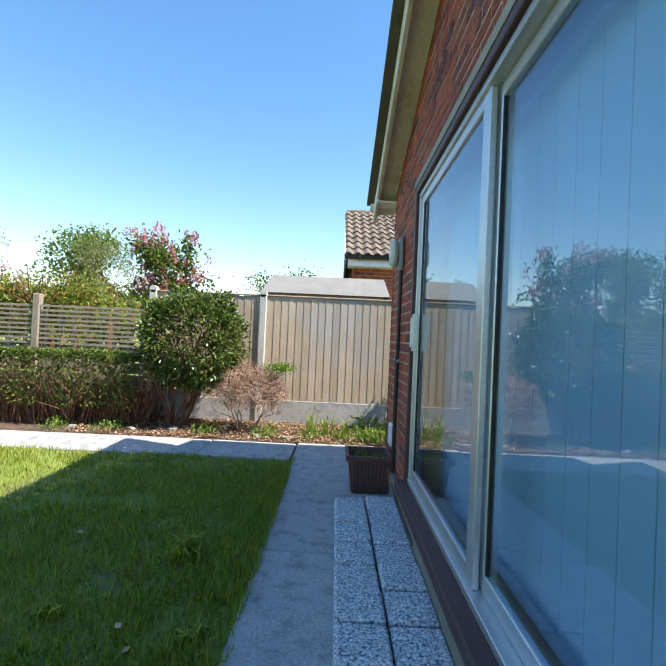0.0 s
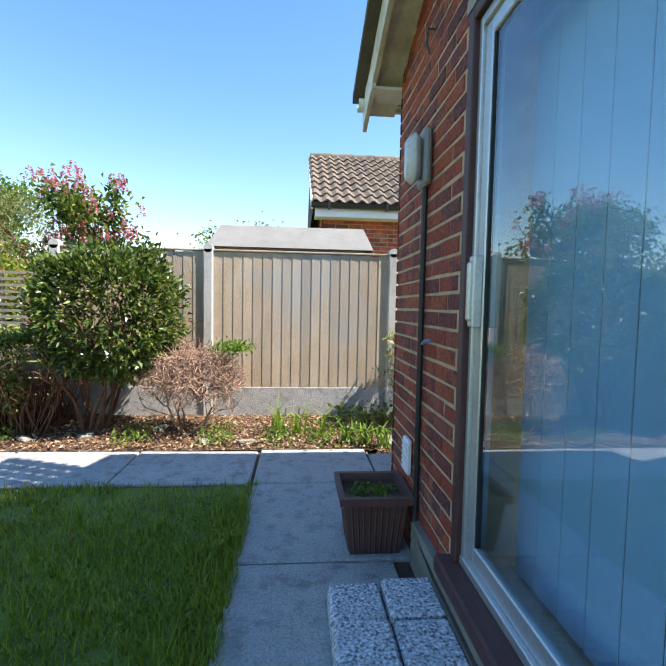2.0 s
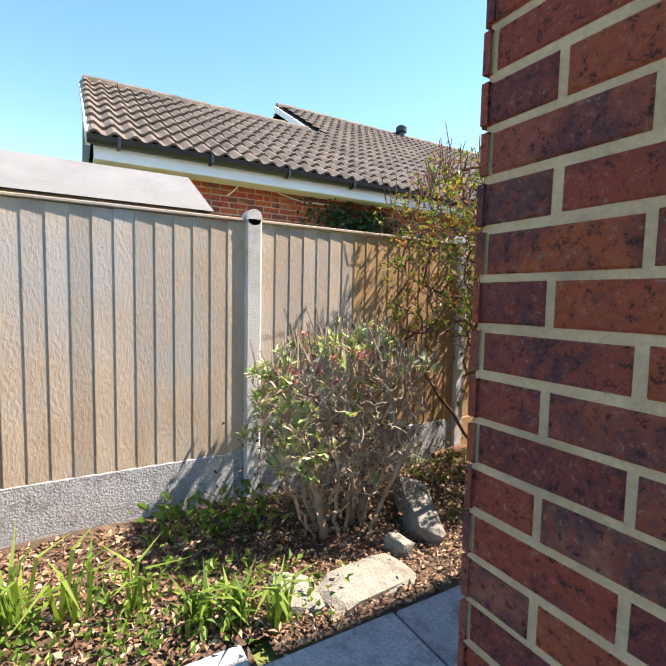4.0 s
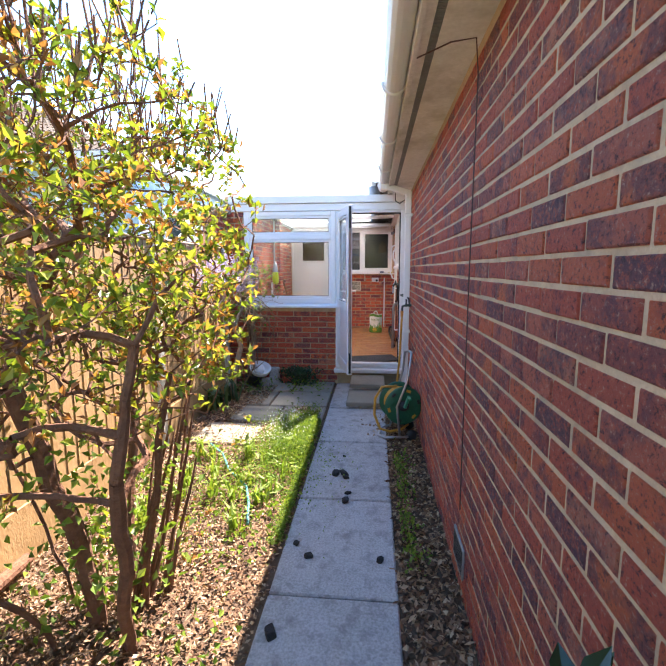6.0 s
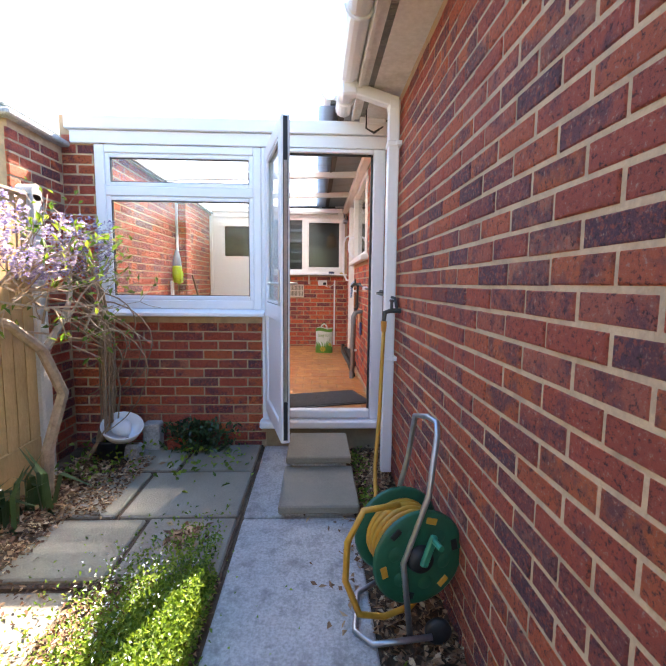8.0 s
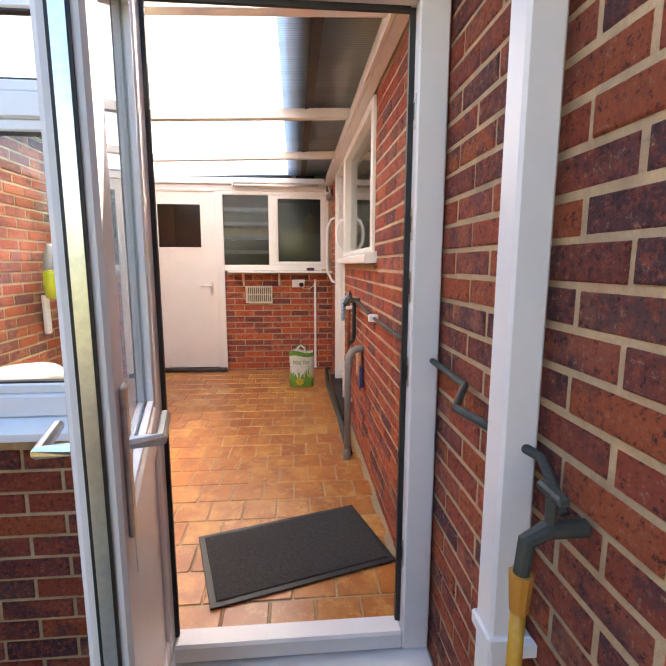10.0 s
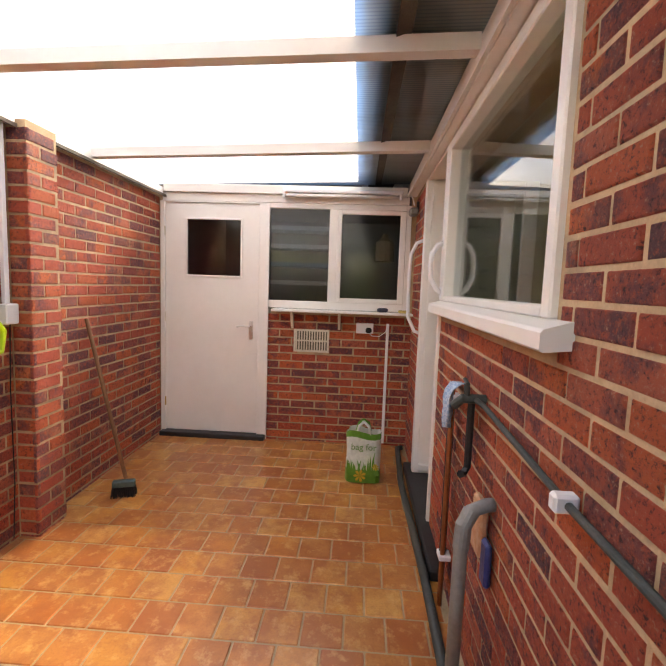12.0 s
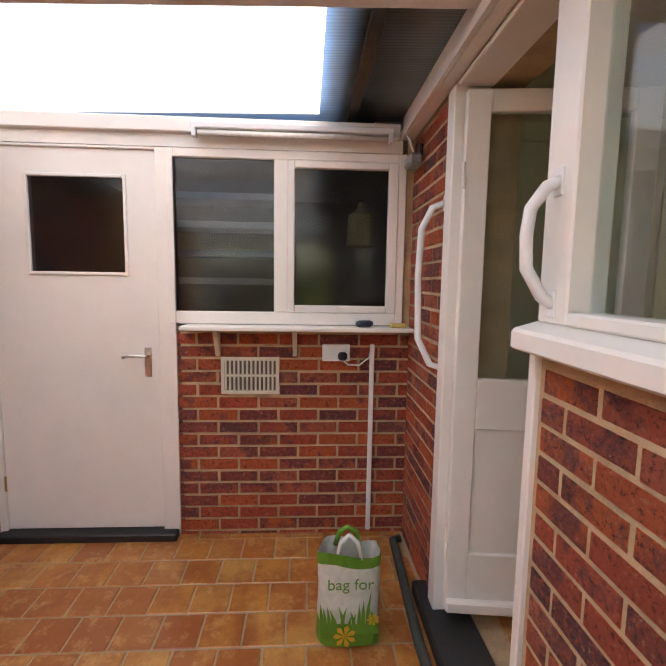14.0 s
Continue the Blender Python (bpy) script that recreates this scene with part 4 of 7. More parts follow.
piece("board", Geo().box(BACK - 0.135, BACK - 0.002, -0.002, 1.165, 1.335, 1.357, c=0.004), PAINT, shelf)
for y in (1.0, 0.60):
    piece("bracket", Geo().prism([(BACK - 0.10, 1.335), (BACK - 0.002, 1.335), (BACK - 0.002, 1.19), (BACK - 0.02, 1.195)], "y", y - 0.011, y + 0.011), CREAM, shelf)
sponge = thing("sponge", "yellow sponge lying on the window shelf", "sponge", (BACK - 0.09, 0.05, 1.357))
piece("sponge", Geo().box(BACK - 0.115, BACK - 0.065, 0.03, 0.115, 1.357, 1.379, c=0.006), surface("yellow_foam", (0.55, 0.42, 0.12), (0.65, 0.52, 0.18), 40, 0.95, 0.5, 90), sponge)
bottle = thing("small_bottle", "small dark blue bottle lying on the window shelf", "bottle", (BACK - 0.09, 0.24, 1.357))
piece("bottle", Geo().lathe([(0.0, -0.045), (0.012, -0.045), (0.018, -0.03), (0.018, 0.03), (0.012, 0.045), (0.0, 0.045)], pose(BACK - 0.09, 0.245, 1.376, 90, 0, 20), 14), surface("dark_blue_plastic", (0.03, 0.04, 0.07), (0.05, 0.065, 0.11), 10, 0.3, 0.03, 50), bottle, smooth=True)
vg = thing("wall_vent", "cream slotted plastic wall vent", "vent", (BACK, 0.835, 1.09))
gv = Geo()
for a, b, c, d in ((0.683, 0.986, 0.99, 1.008), (0.683, 0.986, 1.168, 1.186), (0.683, 0.70, 1.008, 1.168), (0.969, 0.986, 1.008, 1.168), (0.70, 0.969, 1.082, 1.094)):
    gv.box(BACK - 0.014, BACK, a, b, c, d)
piece("frame", gv, CREAM, vg)
piece("backing", Geo().box(BACK - 0.004, BACK - 0.001, 0.69, 0.98, 1.0, 1.18), surface("dark_olive", (0.10, 0.095, 0.06), (0.14, 0.13, 0.09), 8, 0.8, 0.1, 50), vg)
for k in range(12):
    y = 0.712 + k * 0.0223
    piece("slat", Geo().box(BACK - 0.012, BACK - 0.004, y, y + 0.010, 1.008, 1.168), CREAM, vg)
sk = thing("wall_socket", "white double socket with a black plug", "socket", (BACK, 0.38, 1.215))
piece("plate", Geo().box(BACK - 0.03, BACK, 0.31, 0.455, 1.17, 1.258, c=0.004), UPVC, sk)
for y in (0.425, 0.345):
    piece("switch", Geo().box(BACK - 0.034, BACK - 0.03, y - 0.012, y + 0.006, 1.225, 1.245), UPVC, sk)
piece("plug", Geo().box(BACK - 0.065, BACK - 0.03, 0.325, 0.375, 1.178, 1.222, c=0.012), BLACK, sk, "black plug")
piece("flex", Geo().tube([(BACK - 0.05, 0.35, 1.18), (BACK - 0.045, 0.32, 1.155), (BACK - 0.03, 0.26, 1.15), (BACK - 0.015, 0.205, 1.19), (BACK - 0.01, 0.195, 1.25)], 0.004, 6), UPVC, sk)
cd = thing("conduit", "white plastic conduit on the end wall", "conduit", (BACK, 0.19, 0.2))
piece("duct", Geo().box(BACK - 0.02, BACK, 0.178, 0.202, 0.22, 1.26, c=0.003), UPVC, cd)
tube = thing("fluorescent_light", "white fluorescent batten light above the window", "ceiling light", (BACK - 0.08, 0.6, 2.3))
piece("batten", Geo().box(BACK - 0.10, BACK - 0.05, 0.12, 1.10, 2.305, 2.335, c=0.005), UPVC, tube)
piece("lamp_tube", Geo().tube([(BACK - 0.085, 0.15, 2.285), (BACK - 0.085, 1.07, 2.285)], 0.014, 10), surface("unlit_tube_glass", (0.74, 0.74, 0.70), (0.80, 0.80, 0.76), 5, 0.2, 0.0, 40), tube, smooth=True)
for y in (0.125, 1.075):
    piece("lamp_holder", Geo().box(BACK - 0.105, BACK - 0.065, y, y + 0.02, 2.265, 2.308, c=0.003), UPVC, tube)
piece("flex", Geo().tube([(BACK - 0.08, 0.11, 2.30), (BACK - 0.09, 0.07, 2.32), (BACK - 0.1, 0.045, 2.28), (BACK - 0.12, 0.03, 2.22)], 0.005, 6), UPVC, tube)
spot = thing("floodlight", "small dark grey floodlight in the wall corner", "floodlight", (BACK - 0.2, 0.03, 2.15))
piece("body", Geo().box(BACK - 0.24, BACK - 0.12, 0.01, 0.075, 2.13, 2.185, pose(0, 0, 0), 0.012), GREY_PIPE, spot)
piece("bracket", Geo().box(BACK - 0.19, BACK - 0.165, 0.0, 0.02, 2.16, 2.24, c=0.004), BLACK, spot)

# kitchen window and door in the side wall
kw = thing("window_3", "white framed kitchen window with a deep white sill", "window", (8.0, 0, 1.5), kind="structure")
g = Geo()
for a, b, c, d in ((KW0, KW0 + 0.05, 1.502, 2.30), (8.635, KD0 - 0.004, 1.502, 2.30), (KW0 + 0.05, 8.635, 2.25, 2.30), (KW0 + 0.05, 8.635, 1.502, 1.53)):
    g.box(a, b, -0.075, 0.012, c, d, c=0.005)
piece("window_frame", g, PAINT, kw)
pn = piece("pane", Geo().box(KW0 + 0.05, 8.635, -0.043, -0.038, 1.53, 2.25), GLASS, kw)
pn.visible_shadow = False
piece("window_sill", Geo().prism([(-0.08, 1.502), (-0.08, 1.45), (0.055, 1.437), (0.062, 1.443), (0.062, 1.478), (0.055, 1.486), (0.0, 1.502)], "x", KW0 - 0.09, KD0 + 0.014), PAINT, kw)
kd = thing("door_3", "white half-glazed kitchen door standing ajar", "door", (KD1 - 0.05, -0.022, 0.29), kind="structure")
kd.rotation_euler = (0, 0, radians(180 + 83))
w, gk = 0.66, Geo()
for a, b, c, d in ((0.0, 0.085, 0, 1.975), (w - 0.085, w, 0, 1.975), (0.085, w - 0.085, 1.90, 1.975), (0.085, w - 0.085, 0, 0.245), (0.085, w - 0.085, 0.745, 0.94)):
    gk.box(a, b, -0.021, 0.021, c, d, c=0.004)
part("door_rails", gk, PAINT, kd)
part("lower_panel", Geo().box(0.08, w - 0.08, -0.008, 0.008, 0.24, 0.75), PAINT, kd)
part("weather_bar", Geo().box(0, w, -0.055, -0.021, 0.01, 0.06, None, 0.008), PAINT, kd)
pn = part("pane", Geo().box(0.085, w - 0.085, -0.003, 0.003, 0.94, 1.90), GLASS, kd)
pn.visible_shadow = False
for z in (0.25, 1.68):
    part("hinge", Geo().tube([(-0.004, -0.024, z - 0.045), (-0.004, -0.024, z + 0.045)], 0.006, 8), PAINT, kd)
kf = setting("kitchen_door_frame", Geo().box(KD1 - 0.022, KD1 + 0.055, -0.12, 0.012, 0.24, 2.30, c=0.004).box(KD0 - 0.002, KD0 + 0.03, -0.12, 0.008, 0.24, 1.49, c=0.004).box(KD0, KD1 - 0.045, -0.12, 0.010, 2.283, 2.299, c=0.004), PAINT, "white painted kitchen door frame", "door frame")
setting("kitchen_threshold", Geo().box(8.3, 9.62, -0.14, 0.055, 0.195, 0.255, c=0.008), BLACK, "black painted kitchen door threshold", "threshold")
for pts, at in (([(9.53, 0.0, 1.90), (9.53, 0.05, 1.88), (9.55, 0.085, 1.80), (9.56, 0.09, 1.62), (9.55, 0.085, 1.36), (9.52, 0.04, 1.26), (9.51, 0.0, 1.25)], (9.53, 0, 1.6)),
                ([(8.69, 0.012, 1.80), (8.69, 0.038, 1.79), (8.70, 0.066, 1.745), (8.70, 0.072, 1.69), (8.70, 0.068, 1.62), (8.69, 0.036, 1.56), (8.69, 0.012, 1.545)], (8.7, 0.012, 1.67))):
    hr = thing("grab_handle", "white curved grab handle beside the kitchen door", "handle", at, "grab handles")
    piece("bar", Geo().tube(pts, 0.0135, 10), UPVC, hr, smooth=True)
    for e in (pts[0], pts[-1]):
        piece("fixing_plate", Geo().box(e[0] - 0.016, e[0] + 0.016, e[1] - 0.002, e[1] + 0.004, e[2] - 0.03, e[2] + 0.03, c=0.002), UPVC, hr)

# unseen hole in the far wall, added to let daylight into the kitchen
kr = Geo()
kr.box(7.0, 7.6, -3.2, -3.1, 0.2, 2.5).box(9.6, 10.3, -3.2, -3.1, 0.2, 2.5).box(7.6, 9.6, -3.2, -3.1, 0.2, 1.1).box(7.6, 9.6, -3.2, -3.1, 2.2, 2.5).box(6.9, 7.0, -3.2, -0.25, 0.2, 2.5).box(10.2, 10.3, -3.1, -0.25, 0.2, 2.5)
setting("kitchen_walls", kr, PLASTER, "plain cream kitchen walls", "wall")
setting("kitchen_floor", Geo().box(7.0, 10.2, -3.1, -0.25, 0.14, 0.235), TILE, "terracotta coloured kitchen floor", "floor")
setting("kitchen_ceiling", Geo().box(7.0, 10.2, -3.1, -0.25, 2.42, 2.46), PLASTER, "plain kitchen ceiling", "ceiling")
kc = thing("interior_door", "white panelled door inside the kitchen", "door", (8.9, -1.6, 0.24))
piece("frame", Geo().box(8.45, 8.52, -1.75, -1.68, 0.24, 2.3).box(9.3, 9.37, -1.75, -1.68, 0.24, 2.3).box(8.52, 9.3, -1.75, -1.68, 2.22, 2.3), PAINT, kc)
piece("leaf", Geo().box(8.525, 9.295, -1.74, -1.70, 0.245, 2.215), surface("cream_door_paint", (0.50, 0.46, 0.38), (0.56, 0.52, 0.44), 3, 0.5, 0.05, 40), kc)
for z0, z1 in ((0.4, 1.0), (1.15, 2.05)):
    for x0 in (8.62, 8.95):
        piece("panel", Geo().box(x0, x0 + 0.25, -1.70, -1.69, z0, z1, c=0.008), PAINT, kc)

cu = thing("kitchen_cupboard", "tall cream panelled cupboard against the kitchen wall", "cupboard", (10.1, -0.8, 0.235))
CREAMDOOR = surface("cream_cupboard_paint", (0.56, 0.52, 0.44), (0.62, 0.58, 0.50), 3, 0.45, 0.05, 40)
piece("carcass", Geo().box(9.95, 10.195, -1.55, -0.30, 0.236, 2.40, c=0.004), CREAMDOOR, cu)
for y in (-1.54, -1.13, -0.72):
    dr = piece("door", Geo().box(9.925, 9.949, y, y + 0.40, 0.30, 2.36, c=0.004), CREAMDOOR, cu)
    piece("moulding", Geo().box(9.914, 9.926, y + 0.06, y + 0.075, 0.38, 2.28).box(9.914, 9.926, y + 0.325, y + 0.34, 0.38, 2.28).box(9.914, 9.926, y + 0.075, y + 0.325, 0.38, 0.395).box(9.914, 9.926, y + 0.075, y + 0.325, 2.265, 2.28), CREAMDOOR, cu)

gr = Geo()
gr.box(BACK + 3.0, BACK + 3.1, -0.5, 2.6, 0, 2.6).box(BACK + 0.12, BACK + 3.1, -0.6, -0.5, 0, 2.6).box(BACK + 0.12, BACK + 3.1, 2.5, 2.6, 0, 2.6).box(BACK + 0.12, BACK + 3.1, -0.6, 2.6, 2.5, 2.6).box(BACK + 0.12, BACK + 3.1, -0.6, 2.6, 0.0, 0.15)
setting("garage_walls", gr, DARKROOM, "dim garage room behind the reeded glass, dimness also in its wall colour", "wall")
for k in range(4):
    bx = thing("garage_shelf", "grey metal shelf board in the dim garage", "shelf", (BACK + 0.6, 1.0, 1.5 + 0.18 * k), "garage shelves")
    piece("board", Geo().box(BACK + 0.45, BACK + 0.75, 0.66, 1.4, 1.56 + 0.17 * k, 1.60 + 0.17 * k), surface("blue_crate", (0.08, 0.18, 0.38), (0.11, 0.24, 0.46), 6, 0.5, 0.05, 40) if k == 1 else UPVC, bx)
gc = thing("hanging_jacket", "pale ochre jacket hanging in the dim garage", "jacket", (BACK + 0.35, 0.24, 1.9))
piece("cloth", Geo().lathe([(0.0, 0.10), (0.02, 0.10), (0.03, 0.06), (0.075, 0.03), (0.085, -0.14), (0.0, -0.15)], pose(BACK + 0.22, 0.235, 1.93), 12), surface("ochre_cloth", (0.45, 0.33, 0.16), (0.55, 0.42, 0.22), 12, 0.9, 0.3, 60), gc)

# pipes and cloth by the indoor tap
cp = thing("copper_pipe", "copper pipe with a black sleeve rising up the wall", "pipe", (8.15, 0.04, 0.2))
piece("pipe", Geo().tube([(8.15, 0.035, 0.2), (8.15, 0.035, 1.14), (8.13, 0.035, 1.17), (8.05, 0.035, 1.19), (7.80, 0.045, 1.20)], 0.011, 8), COPPER, cp)
piece("sleeve", Geo().tube([(8.175, 0.03, 0.3), (8.175, 0.03, 1.10)], 0.014, 8), BLACK, cp)
for z in (0.42, 1.12):
    piece("clip", Geo().box(8.13, 8.195, 0.0, 0.052, z - 0.012, z + 0.012, c=0.004), UPVC, cp)
it = thing("indoor_tap", "old dark brass tap on the brick wall", "tap", (7.82, 0.05, 1.2))
piece("tap_body", Geo().tube([(7.80, 0.0, 1.20), (7.80, 0.075, 1.20), (7.82, 0.10, 1.17)], 0.016, 10).tube([(7.80, 0.06, 1.20), (7.80, 0.065, 1.25)], 0.010, 8), DARKPIPE, it)
piece("tap_handle", Geo().tube([(7.77, 0.068, 1.255), (7.84, 0.062, 1.258)], 0.007, 8), DARKPIPE, it)
piece("drop_pipe", Geo().tube([(7.86, 0.03, 1.19), (7.86, 0.03, 0.94), (7.85, 0.045, 0.92), (7.83, 0.06, 0.925)], 0.013, 8), BLACK, it)
cl = thing("cloth", "pale blue checked cloth draped over the tap pipe", "cloth", (7.93, 0.05, 1.15))
cg = Geo()
for i in range(9):
    for j in range(8):
        u, v = i / 8 - 0.5, j / 7
        drop = 0.0 if v < 0.15 else (v - 0.15) * 0.20
        cg.v.append((7.94 + u * (0.13 - 0.05 * v) + 0.008 * math.sin(9 * v + 3 * u), 0.045 + 0.05 * min(1, v * 3) + 0.012 * math.sin(u * 14 + v * 3), 1.225 - drop - 0.02 * u))
cg.f = [(i * 8 + j, (i + 1) * 8 + j, (i + 1) * 8 + j + 1, i * 8 + j + 1) for i in range(8) for j in range(7)]


def checked(name, c1, c2, scale):
    m, nt, b = nodes_of(name)
    ck = nt.nodes.new("ShaderNodeTexChecker")
    ck.inputs["Scale"].default_value = scale
    ck.inputs["Color1"].default_value, ck.inputs["Color2"].default_value = (*c1, 1), (*c2, 1)
    nt.links.new(nt.nodes.new("ShaderNodeNewGeometry").outputs["Position"], ck.inputs["Vector"])
    nt.links.new(ck.outputs[0], b.inputs["Base Color"])
    b.inputs["Roughness"].default_value = 0.95
    bump_of(nt, b, noise_of(nt, 160), 0.4)
    return m


clo = piece("fabric", cg, checked("checked_cloth", (0.28, 0.42, 0.60), (0.45, 0.57, 0.70), 90), cl, smooth=True)
sol = clo.modifiers.new("thick", "SOLIDIFY")
sol.thickness = 0.003
wpipe = thing("waste_pipe", "thick grey plastic waste pipe standing against the wall", "pipe", (7.6, 0.1, 0.2))
piece("pipe", Geo().tube([(7.597, 0.105, 0.2), (7.60, 0.10, 0.80), (7.605, 0.095, 0.86), (7.62, 0.07, 0.90), (7.64, 0.02, 0.91), (7.645, 0.0, 0.91)], 0.021, 14), GREY_PIPE, wpipe, smooth=True)
piece("socket", Geo().tube([(7.597, 0.105, 0.2), (7.597, 0.105, 0.27)], 0.025, 14), GREY_PIPE, wpipe)
piece("elbow", Geo().tube([(7.60, 0.10, 0.79), (7.605, 0.095, 0.86), (7.62, 0.07, 0.90)], 0.0245, 14), GREY_PIPE, wpipe)
fd = thing("floor_drain_pipe", "dark grey drain pipe along the foot of the wall", "pipe", (8.8, 0.08, 0.2))
piece("pipe", Geo().tube([(7.62, 0.085, 0.225), (8.3, 0.08, 0.225), (9.3, 0.10, 0.225), (9.98, 0.07, 0.225), (9.99, 0.03, 0.23)], 0.021, 12), DARKPIPE, fd, smooth=True)
rag = thing("packet", "crumpled orange and blue packet stuck behind the pipe", "packet", (7.72, 0.03, 0.75))
piece("wrapper", Geo().box(7.66, 7.76, 0.004, 0.03, 0.72, 0.90, pose(0, 0, 0), 0.008), surface("orange_wrapper", (0.55, 0.20, 0.06), (0.65, 0.45, 0.30), 25, 0.4, 0.3, 60), rag)
piece("flap", Geo().box(7.60, 7.66, 0.004, 0.025, 0.66, 0.80, None, 0.008), surface("blue_wrapper", (0.03, 0.04, 0.15), (0.06, 0.08, 0.25), 25, 0.4, 0.3, 60), rag)

# broom, bag, mat, handheld cleaner
br = thing("broom", "wooden broom with dark bristles leaning on the pier", "broom", (8.80, 1.82, FLOOR))
piece("handle", Geo().tube([(8.80, 1.85, 0.30), (8.87, 2.13, 1.30)], 0.0125, 10), surface("broom_wood", (0.16, 0.07, 0.03), (0.24, 0.11, 0.05), 14, 0.5, 0.2, 60), br)
hm = pose(8.79, 1.82, 0.20, 0, 0, 20)
piece("head", Geo().box(-0.025, 0.02, -0.035, 0.10, 0.055, 0.10, hm, 0.008), surface("teal_plastic", (0.03, 0.07, 0.075), (0.05, 0.10, 0.10), 9, 0.5, 0.1, 50), br)
rb = random.Random(3)
bg = Geo()
for k in range(220):
    x, y = rb.uniform(-0.03, 0.025), rb.uniform(-0.035, 0.10)
    bg.tube([hm @ Vector((x * 0.7, y, 0.06)), hm @ Vector((x * 1.5 - 0.01, y * 1.1 - 0.005, 0.003))], 0.0022, 3, False)
piece("bristles", bg, BLACK, br, "black bristles")
br.location.x += 0.16
br.location.y += 0.02
matm = thing("door_mat", "dark grey rubber-edged door mat on the tiles", "mat", (6.70, 0.44, FLOOR))
ang = math.degrees(math.atan2(-0.73, 0.217))
mm = pose(6.695, 0.442, FLOOR + 0.004, 0, 0, ang)
piece("rubber_edge", Geo().box(-0.38, 0.38, -0.233, 0.233, 0, 0.006, mm, 0.002), BLACK, matm)
piece("carpet_face", Geo().box(-0.355, 0.355, -0.208, 0.208, 0.004, 0.011, mm, 0.003), surface("mat_pile", (0.022, 0.022, 0.024), (0.07, 0.07, 0.072), 70, 0.98, 0.9, 200), matm)
bag = thing("shopping_bag", "green and white reusable shopping bag printed bag for", "bag", (9.39, 0.365, FLOOR))
hb = Geo()
nr, nz = 28, 9
for j in range(nz):
    v = j / (nz - 1)
    for i in range(nr):
        a = 2 * math.pi * i / nr
        sq = 1 / max(abs(math.cos(a)), abs(math.sin(a))) ** 0.62
        rx, ry = 0.080 * (1 - 0.22 * v), 0.122 * (1 - 0.05 * v)
        wob = 1 + 0.05 * math.sin(5 * a + 6 * v) * (0.3 + v)
        hb.v.append((9.39 + rx * sq * math.cos(a) * wob, 0.365 + ry * sq * math.sin(a) * wob, 0.205 + 0.355 * v + 0.012 * math.sin(3 * a) * v))
hb.f = [(j * nr + i, j * nr + (i + 1) % nr, (j + 1) * nr + (i + 1) % nr, (j + 1) * nr + i) for j in range(nz - 1) for i in range(nr)] + [tuple(range(nr))]
WHITEBAG = surface("white_printed_plastic", (0.62, 0.64, 0.58), (0.72, 0.74, 0.68), 14, 0.45, 0.3, 40)
GREENBAG = surface("green_printed_plastic", (0.08, 0.24, 0.02), (0.12, 0.32, 0.035), 14, 0.45, 0.3, 40)
piece("body", hb, WHITEBAG, bag, "white bag body", True)
for j0, j1 in ((0, 2), (7, 8)):
    gb2 = Geo()
    for i in range(nr):
        q = [hb.v[j0 * nr + i], hb.v[j0 * nr + (i + 1) % nr], hb.v[j1 * nr + (i + 1) % nr], hb.v[j1 * nr + i]]
        c = Vector((9.39, 0.365, 0))
        gb2.add([(c.x + (p[0] - c.x) * 1.02, c.y + (p[1] - c.y) * 1.02, p[2]) for p in q], [(0, 1, 2, 3)])
    piece("green_band", gb2, GREENBAG, bag, "green printed band", True)
for s in (-1, 1):
    piece("handle", Geo().tube([(9.39 + s * 0.05, 0.32, 0.54), (9.39 + s * 0.04, 0.335, 0.60), (9.39 + s * 0.03, 0.37, 0.625), (9.39 + s * 0.04, 0.40, 0.60), (9.39 + s * 0.05, 0.415, 0.54)], 0.011, 6), WHITEBAG if s < 0 else GREENBAG, bag, smooth=True)
bl = Geo()
rb = random.Random(8)
for k in range(16):
    y = 0.262 + k * 0.0138
    h = rb.uniform(0.07, 0.17)
    lean = rb.uniform(-0.03, 0.03)
    bl.add([(9.2925, y - 0.009, 0.27), (9.2925, y + 0.009, 0.27), (9.2975, y + 0.006 + lean * 0.4, 0.27 + h * 0.6), (9.302, y + lean, 0.27 + h), (9.2975, y - 0.006 + lean * 0.4, 0.27 + h * 0.6)], [(0, 1, 2, 3, 4)])
piece("grass_print", bl, GREENBAG, bag, "printed grass blades")
PRINT = surface("yellow_print", (0.60, 0.38, 0.03), (0.70, 0.47, 0.05), 14, 0.5, 0.1, 40)
for cx, cy in ((0.385, 0.265), (0.28, 0.33)):
    fl = Geo()
    for k in range(7):
        a = k * 2 * math.pi / 7
        r = 0.036 if cy < 0.3 else 0.02
        fl.add([(9.289, cx, cy), (9.289, cx + r * math.cos(a - 0.3), cy + r * math.sin(a - 0.3)), (9.289, cx + r * 1.25 * math.cos(a), cy + r * 1.25 * math.sin(a)), (9.289, cx + r * math.cos(a + 0.3), cy + r * math.sin(a + 0.3))], [(0, 1, 2, 3)])
    piece("flower_print", fl, PRINT, bag, "printed yellow flower")
tc = bpy.data.curves.new("lettering", "FONT")
tc.body, tc.size, tc.align_x, tc.extrude = "bag for", 0.062, "CENTER", 0.0005
tx = new("lettering_source", tc)
bpy.context.view_layer.update()
tm = bpy.data.meshes.new_from_object(tx.evaluated_get(bpy.context.evaluated_depsgraph_get()))
bpy.data.objects.remove(tx)
tm.materials.clear()
tm.materials.append(GREENBAG)
to = new("lettering", tm)
to.matrix_basis = pose(9.300, 0.365, 0.445, 90, 0, -90)
under(to, bag)

